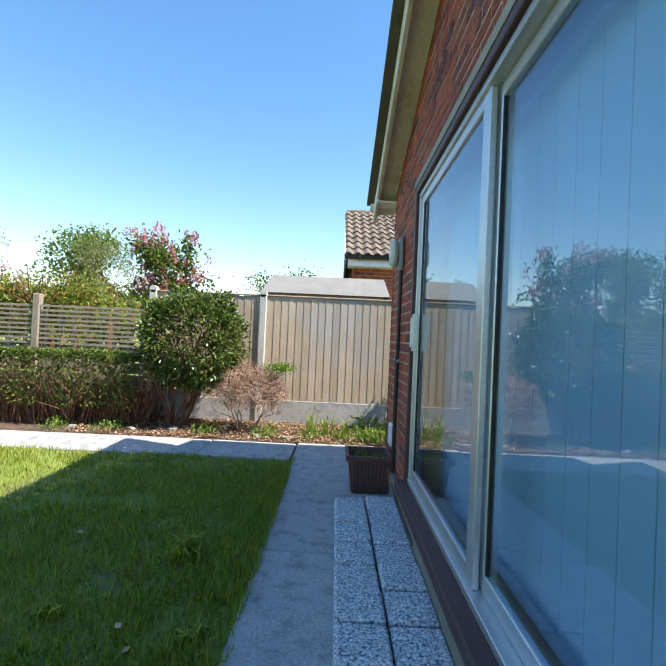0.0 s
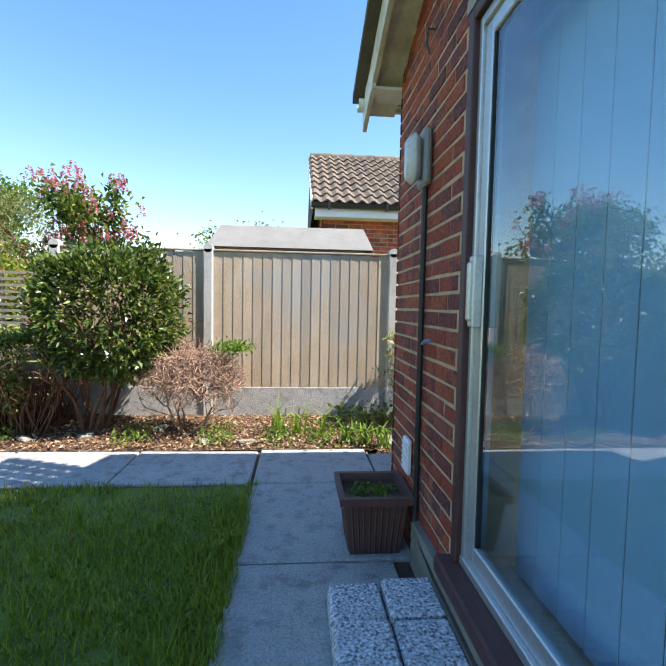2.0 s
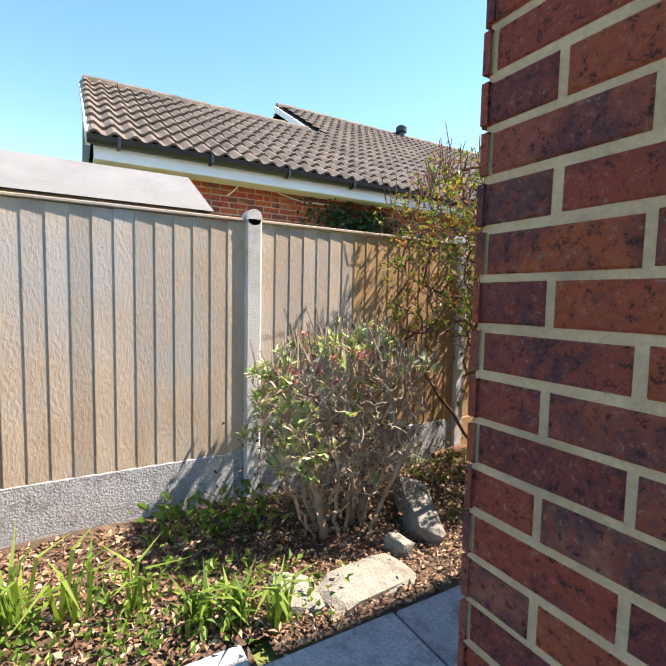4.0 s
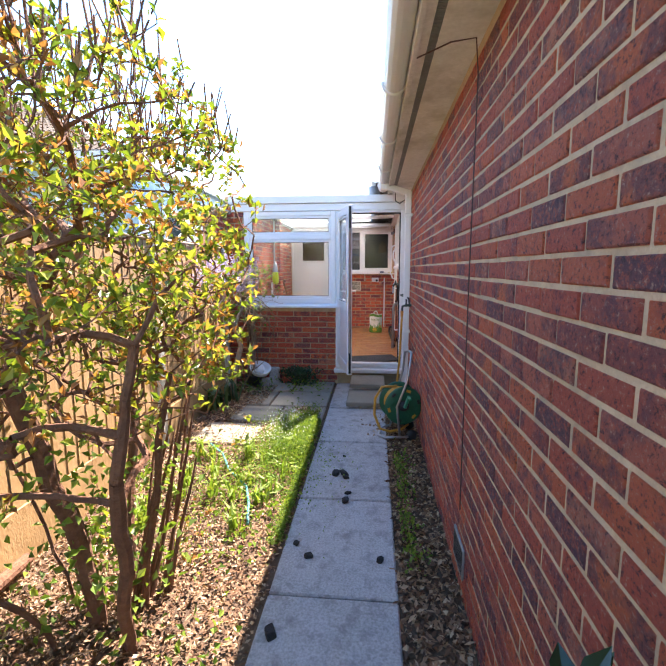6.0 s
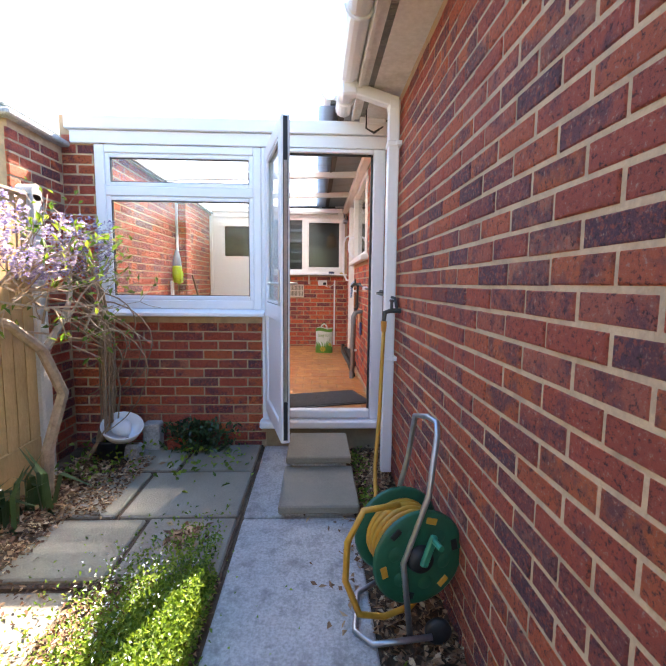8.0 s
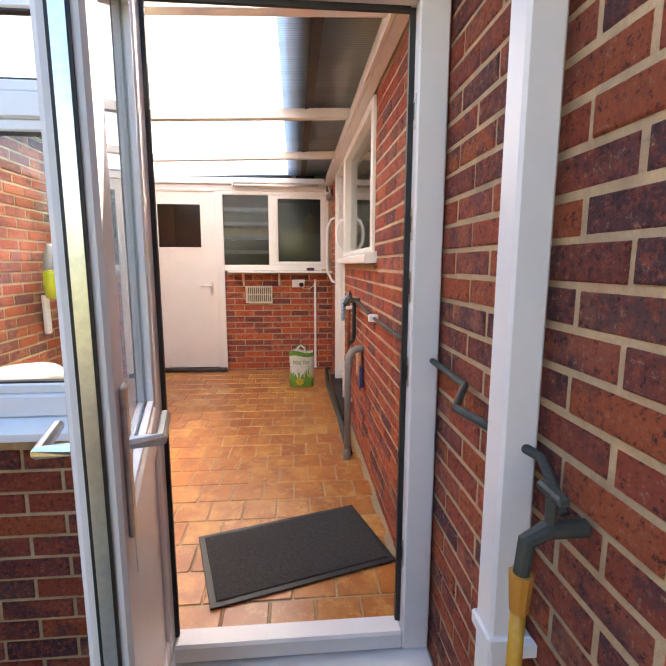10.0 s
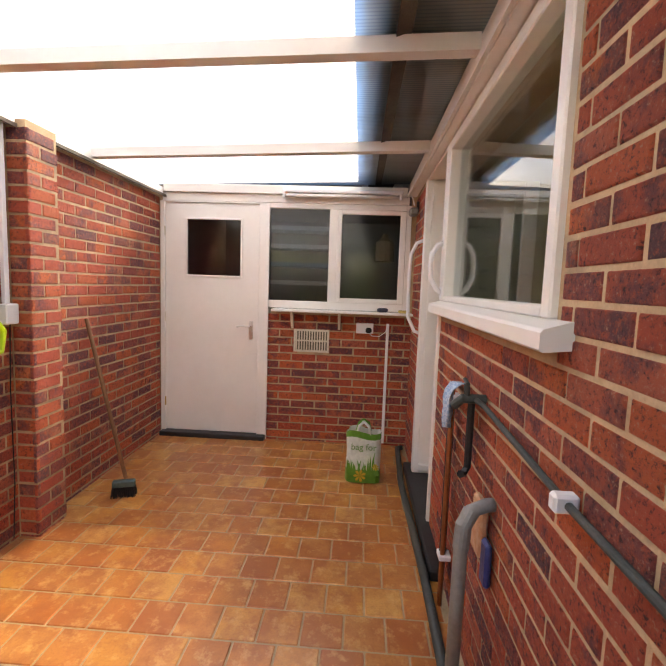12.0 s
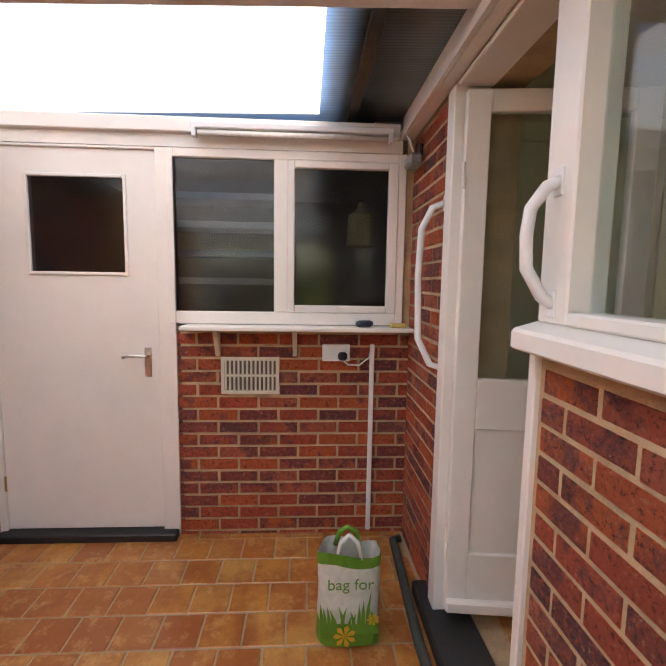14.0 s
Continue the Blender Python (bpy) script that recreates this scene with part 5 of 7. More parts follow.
vac = thing("handheld_cleaner", "lime green handheld cleaner hung on the wall", "cleaner", (8.15, 2.09, 1.3))
LIME = surface("lime_plastic", (0.42, 0.60, 0.02), (0.50, 0.70, 0.04), 6, 0.35, 0.03, 40)
piece("body", Geo().lathe([(0.0, -0.13), (0.05, -0.12), (0.065, -0.04), (0.06, 0.05), (0.05, 0.07), (0.0, 0.07)], pose(8.15, 2.085, 1.32) @ Matrix.Diagonal((1, 0.85, 1, 1)), 18), LIME, vac, smooth=True)
piece("nozzle", Geo().lathe([(0.05, 0.07), (0.045, 0.14), (0.02, 0.24), (0.0, 0.25)], pose(8.15, 2.085, 1.32), 18), surface("smoky_plastic", (0.30, 0.34, 0.36), (0.40, 0.44, 0.46), 6, 0.2, 0.02, 40), vac, "smoky clear nozzle", True)
piece("handle", Geo().tube([(8.22, 2.07, 1.36), (8.26, 2.06, 1.30), (8.24, 2.06, 1.21), (8.17, 2.07, 1.19)], 0.014, 8), LIME, vac)
piece("wall_bracket", Geo().box(8.12, 8.18, 2.13, 2.158, 0.95, 1.22, c=0.005), UPVC, vac)
cl2 = thing("cable_trunking", "white plastic cable trunking with a socket box", "conduit", (8.38, 2.15, 1.6))
piece("duct", Geo().box(8.37, 8.40, 2.135, 2.158, 1.42, 2.27, c=0.003), UPVC, cl2)
piece("socket_box", Geo().box(8.345, 8.425, 2.11, 2.158, 1.32, 1.42, c=0.006), UPVC, cl2)
piece("flex", Geo().tube([(8.385, 2.13, 1.32), (8.39, 2.145, 1.0), (8.40, 2.15, 0.5), (8.38, 2.15, 0.22)], 0.003, 6), BLACK, cl2)
tubw = thing("plastic_tub", "white round plastic tub upside down on a stand", "tub", (6.95, 1.62, FLOOR))
piece("tub", Geo().lathe([(0.0, 0.98), (0.12, 0.975), (0.15, 0.95), (0.15, 0.92), (0.135, 0.90), (0.13, 0.62), (0.0, 0.62)], pose(6.95, 1.62, 0), 24), UPVC, tubw, smooth=True)
piece("stand", Geo().lathe([(0.0, 0.62), (0.10, 0.62), (0.11, 0.20), (0.0, 0.20)], pose(6.95, 1.62, 0), 16), GREY_PIPE, tubw)

# ---- fence ----
FY = 2.135
fence = thing("fence", "weathered featheredge fence with concrete posts", "fence", (1.0, FY, 0))
posts = [-2.93, -1.454, 0.435, 2.17, 3.95, 5.58]
for x in posts:
    gp = Geo().box(x - 0.05, x + 0.05, FY - 0.045, FY + 0.05, -0.1, 1.70, c=0.012)
    gp.tube([(x, FY - 0.045, 1.70), (x, FY + 0.05, 1.70)], 0.048, 14)
    piece("post", gp, POSTMAT, fence)
rf = random.Random(21)
board_cache = {}
for a, b in zip(posts, posts[1:]):
    a, b = a + 0.052, b - 0.052
    piece("gravel_board", Geo().box(a, b, FY - 0.02, FY + 0.02, -0.05, 0.29, c=0.006), GOLDWOOD if a > 2 else CONCRETE, fence)
    n = max(1, round((b - a) / 0.098))
    pitch = (b - a) / n
    for k in range(n):
        x = a + k * pitch
        h = 1.665 + rf.uniform(-0.006, 0.006)
        y = FY - 0.004
        w = pitch + 0.018
        gb = Geo().prism([(x, y - 0.013), (x + w, y - 0.007), (x + w, y + 0.004), (x, y + 0.0)], "z", 0.285 + rf.uniform(-0.008, 0.008), h)
        ob = piece("board", gb, GOLDWOOD if x + 0.25 * math.sin(7.3 * k) > 1.15 else FENCEWOOD, fence)
    piece("capping", Geo().box(a, b, FY - 0.03, FY + 0.035, 1.672, 1.69, c=0.004), FENCEWOOD, fence)
    for z in (0.42, 1.0, 1.55):
        piece("rail", Geo().box(a, b, FY + 0.005, FY + 0.05, z - 0.035, z + 0.035), FENCEWOOD, fence)
tre = thing("trellis_fence", "low horizontal-slat trellis fence with weathered wooden posts", "fence", (-4.5, FY, 0))
for x in (-4.49, -6.3):
    piece("post", Geo().box(x - 0.05, x + 0.05, FY - 0.045, FY + 0.05, -0.1, 1.57, c=0.012), TRELLIS, tre)
for a, b in ((-4.43, -2.99), (-6.24, -4.55), (-8.2, -6.36)):
    for k in range(9):
        z = 0.90 + k * 0.062
        piece("slat", Geo().box(a, b, FY - 0.025, FY - 0.008, z, z + 0.028), TRELLIS, tre)
    for k in range(8):
        x = a + 0.06 + k * (b - a - 0.15) / 7
        piece("upright", Geo().box(x, x + 0.028, FY - 0.008, FY + 0.010, 0.2, 1.43), TRELLIS, tre)
    for k in range(5):
        piece("low_board", Geo().box(a, b, FY - 0.012, FY + 0.006, 0.05 + k * 0.165, 0.20 + k * 0.165), TRELLIS, tre)

shed = thing("shed", "low wooden garden shed with a grey felt roof", "shed", (-0.6, 3.0, 0))
piece("roof", Geo().add([(-1.53, 2.33, 1.75), (0.26, 2.33, 1.75), (0.22, 2.85, 2.06), (-1.45, 2.85, 2.06), (0.22, 3.5, 2.06), (-1.45, 3.5, 2.06), (0.26, 4.0, 1.75), (-1.53, 4.0, 1.75)],
                        [(0, 1, 2, 3), (3, 2, 4, 5), (5, 4, 6, 7), (1, 6, 4, 2), (0, 3, 5, 7)]), FELT, shed)
piece("body", Geo().box(-1.45, 0.18, 2.42, 3.95, 0, 1.76), FENCEWOOD, shed)

# ---- neighbour's house ----
nb = thing("neighbour_house", "brick bungalow next door with a brown pantile roof", "house", (4, 6.8, 0))
NY, NZ, GAUGE, SL = 4.47, 2.73, 0.335, math.atan2(1.54, 2.60)


def pantiles(x0, x1, y0, z0, slope, courses, cut=None):
    """Rows of wavy tiles, each course lapped over the one below."""
    g = Geo()
    up = Vector((0, math.cos(slope), math.sin(slope)))
    nrm = Vector((0, -math.sin(slope), math.cos(slope)))
    width = 0.36
    for r in range(courses):
        for c in range(int((x1 - x0) / width)):
            xa = x0 + c * width
            if cut and cut(xa, r):
                continue
            v = []
            for j, lift in ((0, 0.034), (1, 0.0)):
                for i in range(13):
                    u = i / 12
                    wave = 0.026 * math.sin(u * 4 * math.pi)
                    p = Vector((xa + u * width, y0, z0)) + up * (GAUGE * (r + j * 1.08)) + nrm * (wave + lift)
                    v.append(p)
            for i in range(13):
                v.append(v[i] - nrm * 0.024)
            f = [(i, i + 1, i + 14, i + 13) for i in range(12)] + [(i + 26, i + 27, i + 1, i) for i in range(12)]
            g.add(v, f)
    return g


tiles = piece("roof_tiles", pantiles(-0.34, 14.0, NY, NZ, SL, 16, lambda x, r: r > 8 and x < 3.4), ROOFTILE, nb, "brown lapped pantiles")
tagged(tiles, kind="stuff")
rs = Geo()
for a, b, k in ((-0.32, 3.5, 9), (3.5, 14.0, 16)):
    y1, z1 = NY + 0.04 + GAUGE * k * math.cos(SL), NZ - 0.04 + GAUGE * k * math.sin(SL)
    rs.add([(a, NY + 0.04, NZ - 0.04), (b, NY + 0.04, NZ - 0.04), (b, y1, z1), (a, y1, z1), (a, 2 * y1 - NY, NZ - 0.04), (b, 2 * y1 - NY, NZ - 0.04)], [(0, 1, 2, 3), (3, 2, 5, 4), (0, 3, 4), (1, 5, 2)])
    for i in range(int((b - a) / 0.45)):
        piece("ridge_tile", Geo().tube([(a + i * 0.45, y1 + 0.02, z1 + 0.03), (a + i * 0.45 + 0.44, y1 + 0.02, z1 + 0.038)], [0.085, 0.092], 10), ROOFTILE, nb)
piece("roof_deck", rs, ROOFEDGE, nb)
yr, zr = NY + 0.04 + GAUGE * 9 * math.cos(SL), NZ - 0.04 + GAUGE * 9 * math.sin(SL)
for x, ya, za, yb, zb in ((-0.37, NY + 0.02, NZ, yr, zr), (3.44, yr, zr, yr + GAUGE * 7 * math.cos(SL), zr + GAUGE * 7 * math.sin(SL))):
    piece("bargeboard", Geo().add([(x, ya, za - 0.10), (x, yb, zb - 0.10), (x, yb, zb + 0.03), (x, ya, za + 0.03), (x + 0.04, ya, za - 0.10), (x + 0.04, yb, zb - 0.10), (x + 0.04, yb, zb + 0.03), (x + 0.04, ya, za + 0.03)],
                                  [(0, 1, 2, 3), (4, 7, 6, 5), (0, 4, 5, 1), (3, 2, 6, 7), (0, 3, 7, 4), (1, 5, 6, 2)]), UPVC if x > 0 else CREAM, nb)
piece("fascia", Geo().box(-0.30, 14, NY + 0.08, NY + 0.11, NZ - 0.20, NZ - 0.065, c=0.006), UPVC, nb, "white fascia board")
piece("soffit", Geo().box(-0.30, 14, NY + 0.11, NY + 0.36, NZ - 0.20, NZ - 0.18), UPVC, nb)
piece("gutter", Geo().prism([(NY - 0.04, NZ), (NY - 0.03, NZ - 0.05), (NY, NZ - 0.075), (NY + 0.06, NZ - 0.075), (NY + 0.078, NZ - 0.05), (NY + 0.078, NZ), (NY + 0.07, NZ), (NY + 0.05, NZ - 0.055), (NY, NZ - 0.055), (NY - 0.03, NZ)], "x", -0.36, 14), GUTTER_BLACK, nb, "black plastic gutter")
for x in [-0.1 + 0.9 * k for k in range(15)]:
    piece("gutter_bracket", Geo().box(x, x + 0.03, NY - 0.048, NY + 0.085, NZ - 0.095, NZ + 0.005, c=0.004), GUTTER_BLACK, nb)
nbw = piece("wall", Geo().box(-0.16, 14, NY + 0.348, NY + 0.54, 0, NZ - 0.18), MORTAR, nb)
gab = piece("gable_wall", Geo().prism([(NY + 0.348, 0), (NY + 0.348, NZ - 0.1), (yr, zr - 0.12), (2 * yr - NY - 0.35, NZ - 0.1), (2 * yr - NY - 0.35, 0)], "x", -0.16, -0.06), BRICK_ISLE, nb)
piece("upper_gable_wall", Geo().prism([(yr - 0.1, zr - 0.1), (yr + GAUGE * 7 * math.cos(SL), zr + GAUGE * 7 * math.sin(SL) - 0.08), (yr + 4.8, zr - 0.1)], "x", 3.5, 3.58), UPVC, nb, "white boarded upper gable")
brick_face(nbw, (-0.16, NY + 0.34, 1.45), (1, 0, 0), (0, -1, 0), 8.0, 1.1, (), None, 0.0)
piece("roof_vent", Geo().lathe([(0.09, -0.15), (0.09, 0.16), (0.14, 0.18), (0.14, 0.30), (0.08, 0.35), (0.0, 0.35)], pose(6.85, 8.95, 5.32), 14), GUTTER_BLACK, nb, "black roof vent")
tv = thing("aerial_cable", "thin white cable slung along the neighbour's eaves", "cable", (1.2, 4.8, 2.5))
piece("wire", Geo().tube([(1.08, 4.79, 2.40), (1.15, 4.78, 2.46), (1.24, 4.74, 2.56), (1.32, 4.66, 2.62), (1.55, 4.70, 2.56), (1.75, 4.76, 2.50), (2.1, 4.78, 2.44), (2.6, 4.78, 2.47)], 0.007, 6), UPVC, tv)

ob2 = thing("garage_next_door", "white boarded garage, blue shade put into its colour, with a window and white fascia", "garage", (8.0, 4.0, 0))
# white boards standing in shade: the bluish cast is put into this colour
SHADE_BOARD = surface("white_board_blue_shade", (0.42, 0.58, 0.70), (0.50, 0.66, 0.77), 2, 0.6, 0.1, 40)
for k in range(9):
    piece("board", Geo().box(5.75, 10.5, 3.18 + 0.004 * (k % 2), 3.22, 0.0 + k * 0.30, 0.295 + k * 0.30, c=0.005), SHADE_BOARD, ob2)
piece("wall", Geo().box(5.78, 10.5, 3.225, 6.0, 0, 2.72), SHADE_BOARD, ob2)
piece("fascia", Geo().box(5.70, 10.6, 3.08, 3.12, 2.66, 2.80, c=0.006).box(5.70, 5.74, 3.12, 6.0, 2.66, 2.80), UPVC, ob2)
piece("roof", Geo().box(5.72, 10.6, 3.10, 6.1, 2.78, 2.82), FELT, ob2)
wf = piece("window", Geo().box(6.35, 7.05, 3.14, 3.175, 2.20, 2.24).box(6.35, 7.05, 3.14, 3.175, 1.5, 1.54).box(6.35, 6.40, 3.14, 3.175, 1.54, 2.20).box(7.0, 7.05, 3.14, 3.175, 1.54, 2.20), UPVC, ob2)
piece("window_pane", Geo().box(6.40, 7.0, 3.155, 3.16, 1.54, 2.20), DARKGLASS, ob2)

# ---- plants ----
def leaf_at(g, p, d, length, width, rng, fold=0.25):
    d = d.normalized()
    side = d.cross(Vector((rng.uniform(-1, 1), rng.uniform(-1, 1), rng.uniform(0.3, 1.5)))).normalized()
    up = side.cross(d)
    mid = p + d * (length * 0.5)
    k = len(g.v)
    g.v += [tuple(p), tuple(mid + side * width * 0.5 + up * width * fold), tuple(p + d * length - up * width * 0.3), tuple(mid - side * width * 0.5 + up * width * fold)]
    g.f.append((k, k + 1, k + 2, k + 3))


def broad_leaf(g, p, d, length, half):
    """A full leaf with a creased middle and a drooping tip."""
    d = d.normalized()
    side_v = d.cross(Vector((0, 0, 1)))
    side_v = side_v.normalized() if side_v.length > 0.01 else Vector((1, 0, 0))
    up_v = side_v.cross(d)
    g.add([p, p + d * length * 0.3 + side_v * half * 0.8, p + d * length * 0.65 + side_v * half, p + d * length - up_v * length * 0.1, p + d * length * 0.65 - side_v * half, p + d * length * 0.3 - side_v * half * 0.8, p + d * length * 0.5 - up_v * length * 0.05],
          [(0, 1, 6), (1, 2, 6), (2, 3, 6), (3, 4, 6), (4, 5, 6), (5, 0, 6)])


def rand_dir(rng, up=0.0):
    while True:
        v = Vector((rng.uniform(-1, 1), rng.uniform(-1, 1), rng.uniform(-1, 1) + up))
        if 0.05 < v.length < 1.8:
            return v.normalized()


def grow(g, p, d, length, r, depth, rng, tips, kids=3, spread=0.6, lift=0.15, inside=None):
    """A limb in a few bent steps, forking into thinner ones; tips collects places along the twigs."""
    pts, rs = [p], [r]
    for k in range(3):
        d = (d + rand_dir(rng, lift) * 0.22).normalized()
        p = p + d * (length / 3)
        pts.append(p)
        rs.append(r * (1 - 0.17 * (k + 1)))
        if depth <= 1:
            tips.append((p, d))
    if inside and not inside(p):
        return
    rs = [max(q, 0.0019) for q in rs]
    g.tube(pts, rs, 6 if r > 0.01 else 4 if r > 0.004 else 3, False)
    if depth > 0:
        for k in range(kids):
            at = pts[rng.choice((2, 3, 3))]
            grow(g, at, (d + rand_dir(rng, lift) * spread).normalized(), length * rng.uniform(0.6, 0.9), r * rng.uniform(0.45, 0.65), depth - 1, rng, tips, kids, spread, lift, inside)


def ell(c, r):
    return lambda p: ((p.x - c[0]) / r[0]) ** 2 + ((p.y - c[1]) / r[1]) ** 2 + ((p.z - c[2]) / r[2]) ** 2 < 1.0


BARK = surface("brown_bark", (0.105, 0.045, 0.026), (0.22, 0.105, 0.06), 18, 0.95, 0.7, 70)
TWIG = surface("dry_twig", (0.20, 0.125, 0.075), (0.34, 0.23, 0.15), 20, 0.95, 0.3, 60)
GREYTWIG = surface("grey_twig", (0.25, 0.185, 0.125), (0.46, 0.36, 0.26), 20, 0.95, 0.3, 60)
L_DARK = leaf_material("dark_glossy_leaves", [(0.0, (0.025, 0.05, 0.012)), (0.5, (0.07, 0.125, 0.022)), (0.78, (0.16, 0.22, 0.04)), (1.0, (0.32, 0.33, 0.10))], 0.33, 0.3)
L_HEDGE = leaf_material("hedge_leaves", [(0.0, (0.045, 0.08, 0.012)), (0.6, (0.12, 0.18, 0.025)), (1.0, (0.24, 0.26, 0.05))], 0.5, 0.3)
L_TREE = leaf_material("yellow_green_leaves", [(0.0, (0.08, 0.14, 0.02)), (0.35, (0.18, 0.26, 0.03)), (0.7, (0.34, 0.38, 0.05)), (0.86, (0.44, 0.32, 0.07)), (0.93, (0.42, 0.19, 0.06)), (1.0, (0.30, 0.14, 0.06))], 0.4, 0.45)
L_VAR = leaf_material("variegated_leaves", [(0.0, (0.14, 0.24, 0.06)), (0.35, (0.30, 0.39, 0.13)), (0.65, (0.56, 0.59, 0.27)), (0.92, (0.68, 0.66, 0.40)), (1.0, (0.62, 0.32, 0.30))], 0.5, 0.35)
L_BRIGHT = leaf_material("spring_leaves", [(0.0, (0.06, 0.12, 0.02)), (0.5, (0.13, 0.21, 0.03)), (1.0, (0.25, 0.30, 0.06))], 0.5, 0.45)
L_GREY = leaf_material("willowy_leaves", [(0.0, (0.12, 0.16, 0.06)), (0.6, (0.22, 0.24, 0.10)), (1.0, (0.36, 0.34, 0.18))], 0.6, 0.4)
L_WEED = leaf_material("weed_leaves", [(0.0, (0.07, 0.14, 0.018)), (0.6, (0.16, 0.27, 0.035)), (1.0, (0.30, 0.40, 0.07))], 0.5, 0.45)
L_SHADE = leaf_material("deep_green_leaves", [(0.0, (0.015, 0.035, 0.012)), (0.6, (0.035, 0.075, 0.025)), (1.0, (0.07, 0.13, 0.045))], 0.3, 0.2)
GRASS = leaf_material("grass_blades", [(0.0, (0.12, 0.185, 0.012)), (0.6, (0.25, 0.325, 0.022)), (0.93, (0.40, 0.43, 0.05)), (1.0, (0.30, 0.25, 0.10))], 0.55, 0.4)
DRY = leaf_material("dry_leaf_litter", [(0.0, (0.07, 0.033, 0.018)), (0.4, (0.20, 0.105, 0.056)), (0.75, (0.36, 0.22, 0.125)), (1.0, (0.56, 0.42, 0.27))], 0.85, 0.1)
PINK = leaf_material("pink_blossom", [(0.0, (0.40, 0.09, 0.17)), (0.6, (0.58, 0.19, 0.29)), (1.0, (0.75, 0.40, 0.48))], 0.7, 0.4)
LILAC = leaf_material("lavender_blossom", [(0.0, (0.26, 0.20, 0.45)), (0.6, (0.42, 0.36, 0.62)), (1.0, (0.62, 0.56, 0.76))], 0.7, 0.35)
WHITEF = leaf_material("white_petals", [(0.0, (0.62, 0.66, 0.70)), (1.0, (0.78, 0.80, 0.80))], 0.7, 0.2)


def leafy(tips, rng, n, length, width, spread, face=0.3):
    g = Geo()
    for k in range(n):
        p, d = rng.choice(tips)
        leaf_at(g, p + rand_dir(rng) * rng.uniform(0, spread), (d * face + rand_dir(rng, 0.2)).normalized(), length * rng.uniform(0.6, 1.25), width * rng.uniform(0.6, 1.2), rng)
    return g


def shrub(name, label, category, base, stems, length, radius, depth, n, lsize, mat, bark, seed, spread=0.05, inside=None, kids=3, fork=0.65, lift=0.2, lean=0.45):
    rng = random.Random(seed)
    t = thing(name, label, category, base)
    wood, tips = Geo(), []
    for k in range(stems):
        a = 2 * math.pi * (k + rng.uniform(-0.3, 0.3)) / stems
        d = Vector((math.cos(a) * lean, math.sin(a) * lean, 1)).normalized()
        grow(wood, Vector(base) + Vector((math.cos(a), math.sin(a), 0)) * 0.05 + Vector((0, 0, -0.03)), d, length, radius, depth, rng, tips, kids, fork, lift, inside)
    tagged(piece("branchwork", wood, bark, t, "branching stems"), kind="stuff")
    if inside:
        tips = [q for q in tips if inside(q[0])] or tips
    if n:
        piece("leaves", leafy(tips, rng, n, lsize[0], lsize[1], spread), mat, t, "")
    return t, tips, rng


# dark evergreen in the front bed
def cloud(rng, c, r, n, lsize, shell=0.55):
    """Places in the outer shell of a lumpy ellipsoid."""
    out = []
    while len(out) < n:
        d = rand_dir(rng)
        lump = 1 + 0.22 * noise.noise((d.x * 2.3 + c[0], d.y * 2.3 + c[1], d.z * 2.3)) + 0.10 * noise.noise((d.x * 6, d.y * 6 + c[0], d.z * 6))
        boxy = (abs(d.x) ** 4 + abs(d.y) ** 4 + abs(d.z) ** 4) ** -0.25
        q = rng.uniform(shell, 1.0) ** 0.6 * lump * (0.45 + 0.55 * boxy)
        out.append((Vector((c[0] + d.x * r[0] * q, c[1] + d.y * r[1] * q, c[2] + d.z * r[2] * q)), d))
    return out


def bush(name, label, base, c, r, n, lsize, mat, seed, stems=6, bark=BARK, shell=0.55):
    rng = random.Random(seed)
    t = thing(name, label, "shrub", base)
    wood = Geo()
    for k in range(stems):
        a = 2 * math.pi * k / stems + rng.uniform(-0.4, 0.4)
        e = Vector((c[0] + math.cos(a) * r[0] * 0.6, c[1] + math.sin(a) * r[1] * 0.6, c[2] + rng.uniform(-0.1, 0.5) * r[2]))
        b = Vector(base) + Vector((math.cos(a) * 0.09, math.sin(a) * 0.09, -0.03))
        grow(wood, b, (e - b).normalized(), (e - b).length * 0.46, 0.02, 2, rng, [], 3, 0.5, 0.1)
    tagged(piece("branchwork", wood, bark, t), kind="stuff")
    g = Geo()
    for p, d in cloud(rng, c, r, n, lsize, shell):
        leaf_at(g, p, (d + rand_dir(rng, 0.3) * 0.9).normalized(), lsize[0] * rng.uniform(0.6, 1.25), lsize[1] * rng.uniform(0.6, 1.2), rng)
    piece("leaves", g, mat, t)
    return t


bush("evergreen_shrub", "rounded dark evergreen shrub with glossy leaves", (-2.35, 1.62, 0), (-2.20, 1.55, 1.05), (0.60, 0.46, 0.58), 8200, (0.066, 0.036), L_DARK, 31, 11)
rng = random.Random(5)
hedge = thing("hedge", "clipped low hedge with brown twiggy sides", "hedge", (-4.8, 1.6, 0))
g = Geo()
for k in range(21000):
    x = rng.uniform(-8.0, -2.75)
    s = rng.random()
    top = 0.84 + 0.045 * noise.noise((x * 2.5, 0, 1)) + 0.02 * noise.noise((x * 9, 0, 4))
    if s < 0.45:
        p = Vector((x, rng.uniform(1.32, 2.02), top - abs(rng.gauss(0, 0.03))))
    else:
        p = Vector((x, 1.28 + abs(rng.gauss(0, 0.06)) + 0.04 * noise.noise((x * 3, 2, 0)), top - 0.62 * rng.random() ** 2.1))
    leaf_at(g, p, rand_dir(rng, 0.4), rng.uniform(0.028, 0.055), rng.uniform(0.018, 0.03), rng)
piece("leaves", g, L_HEDGE, hedge)
g = Geo()
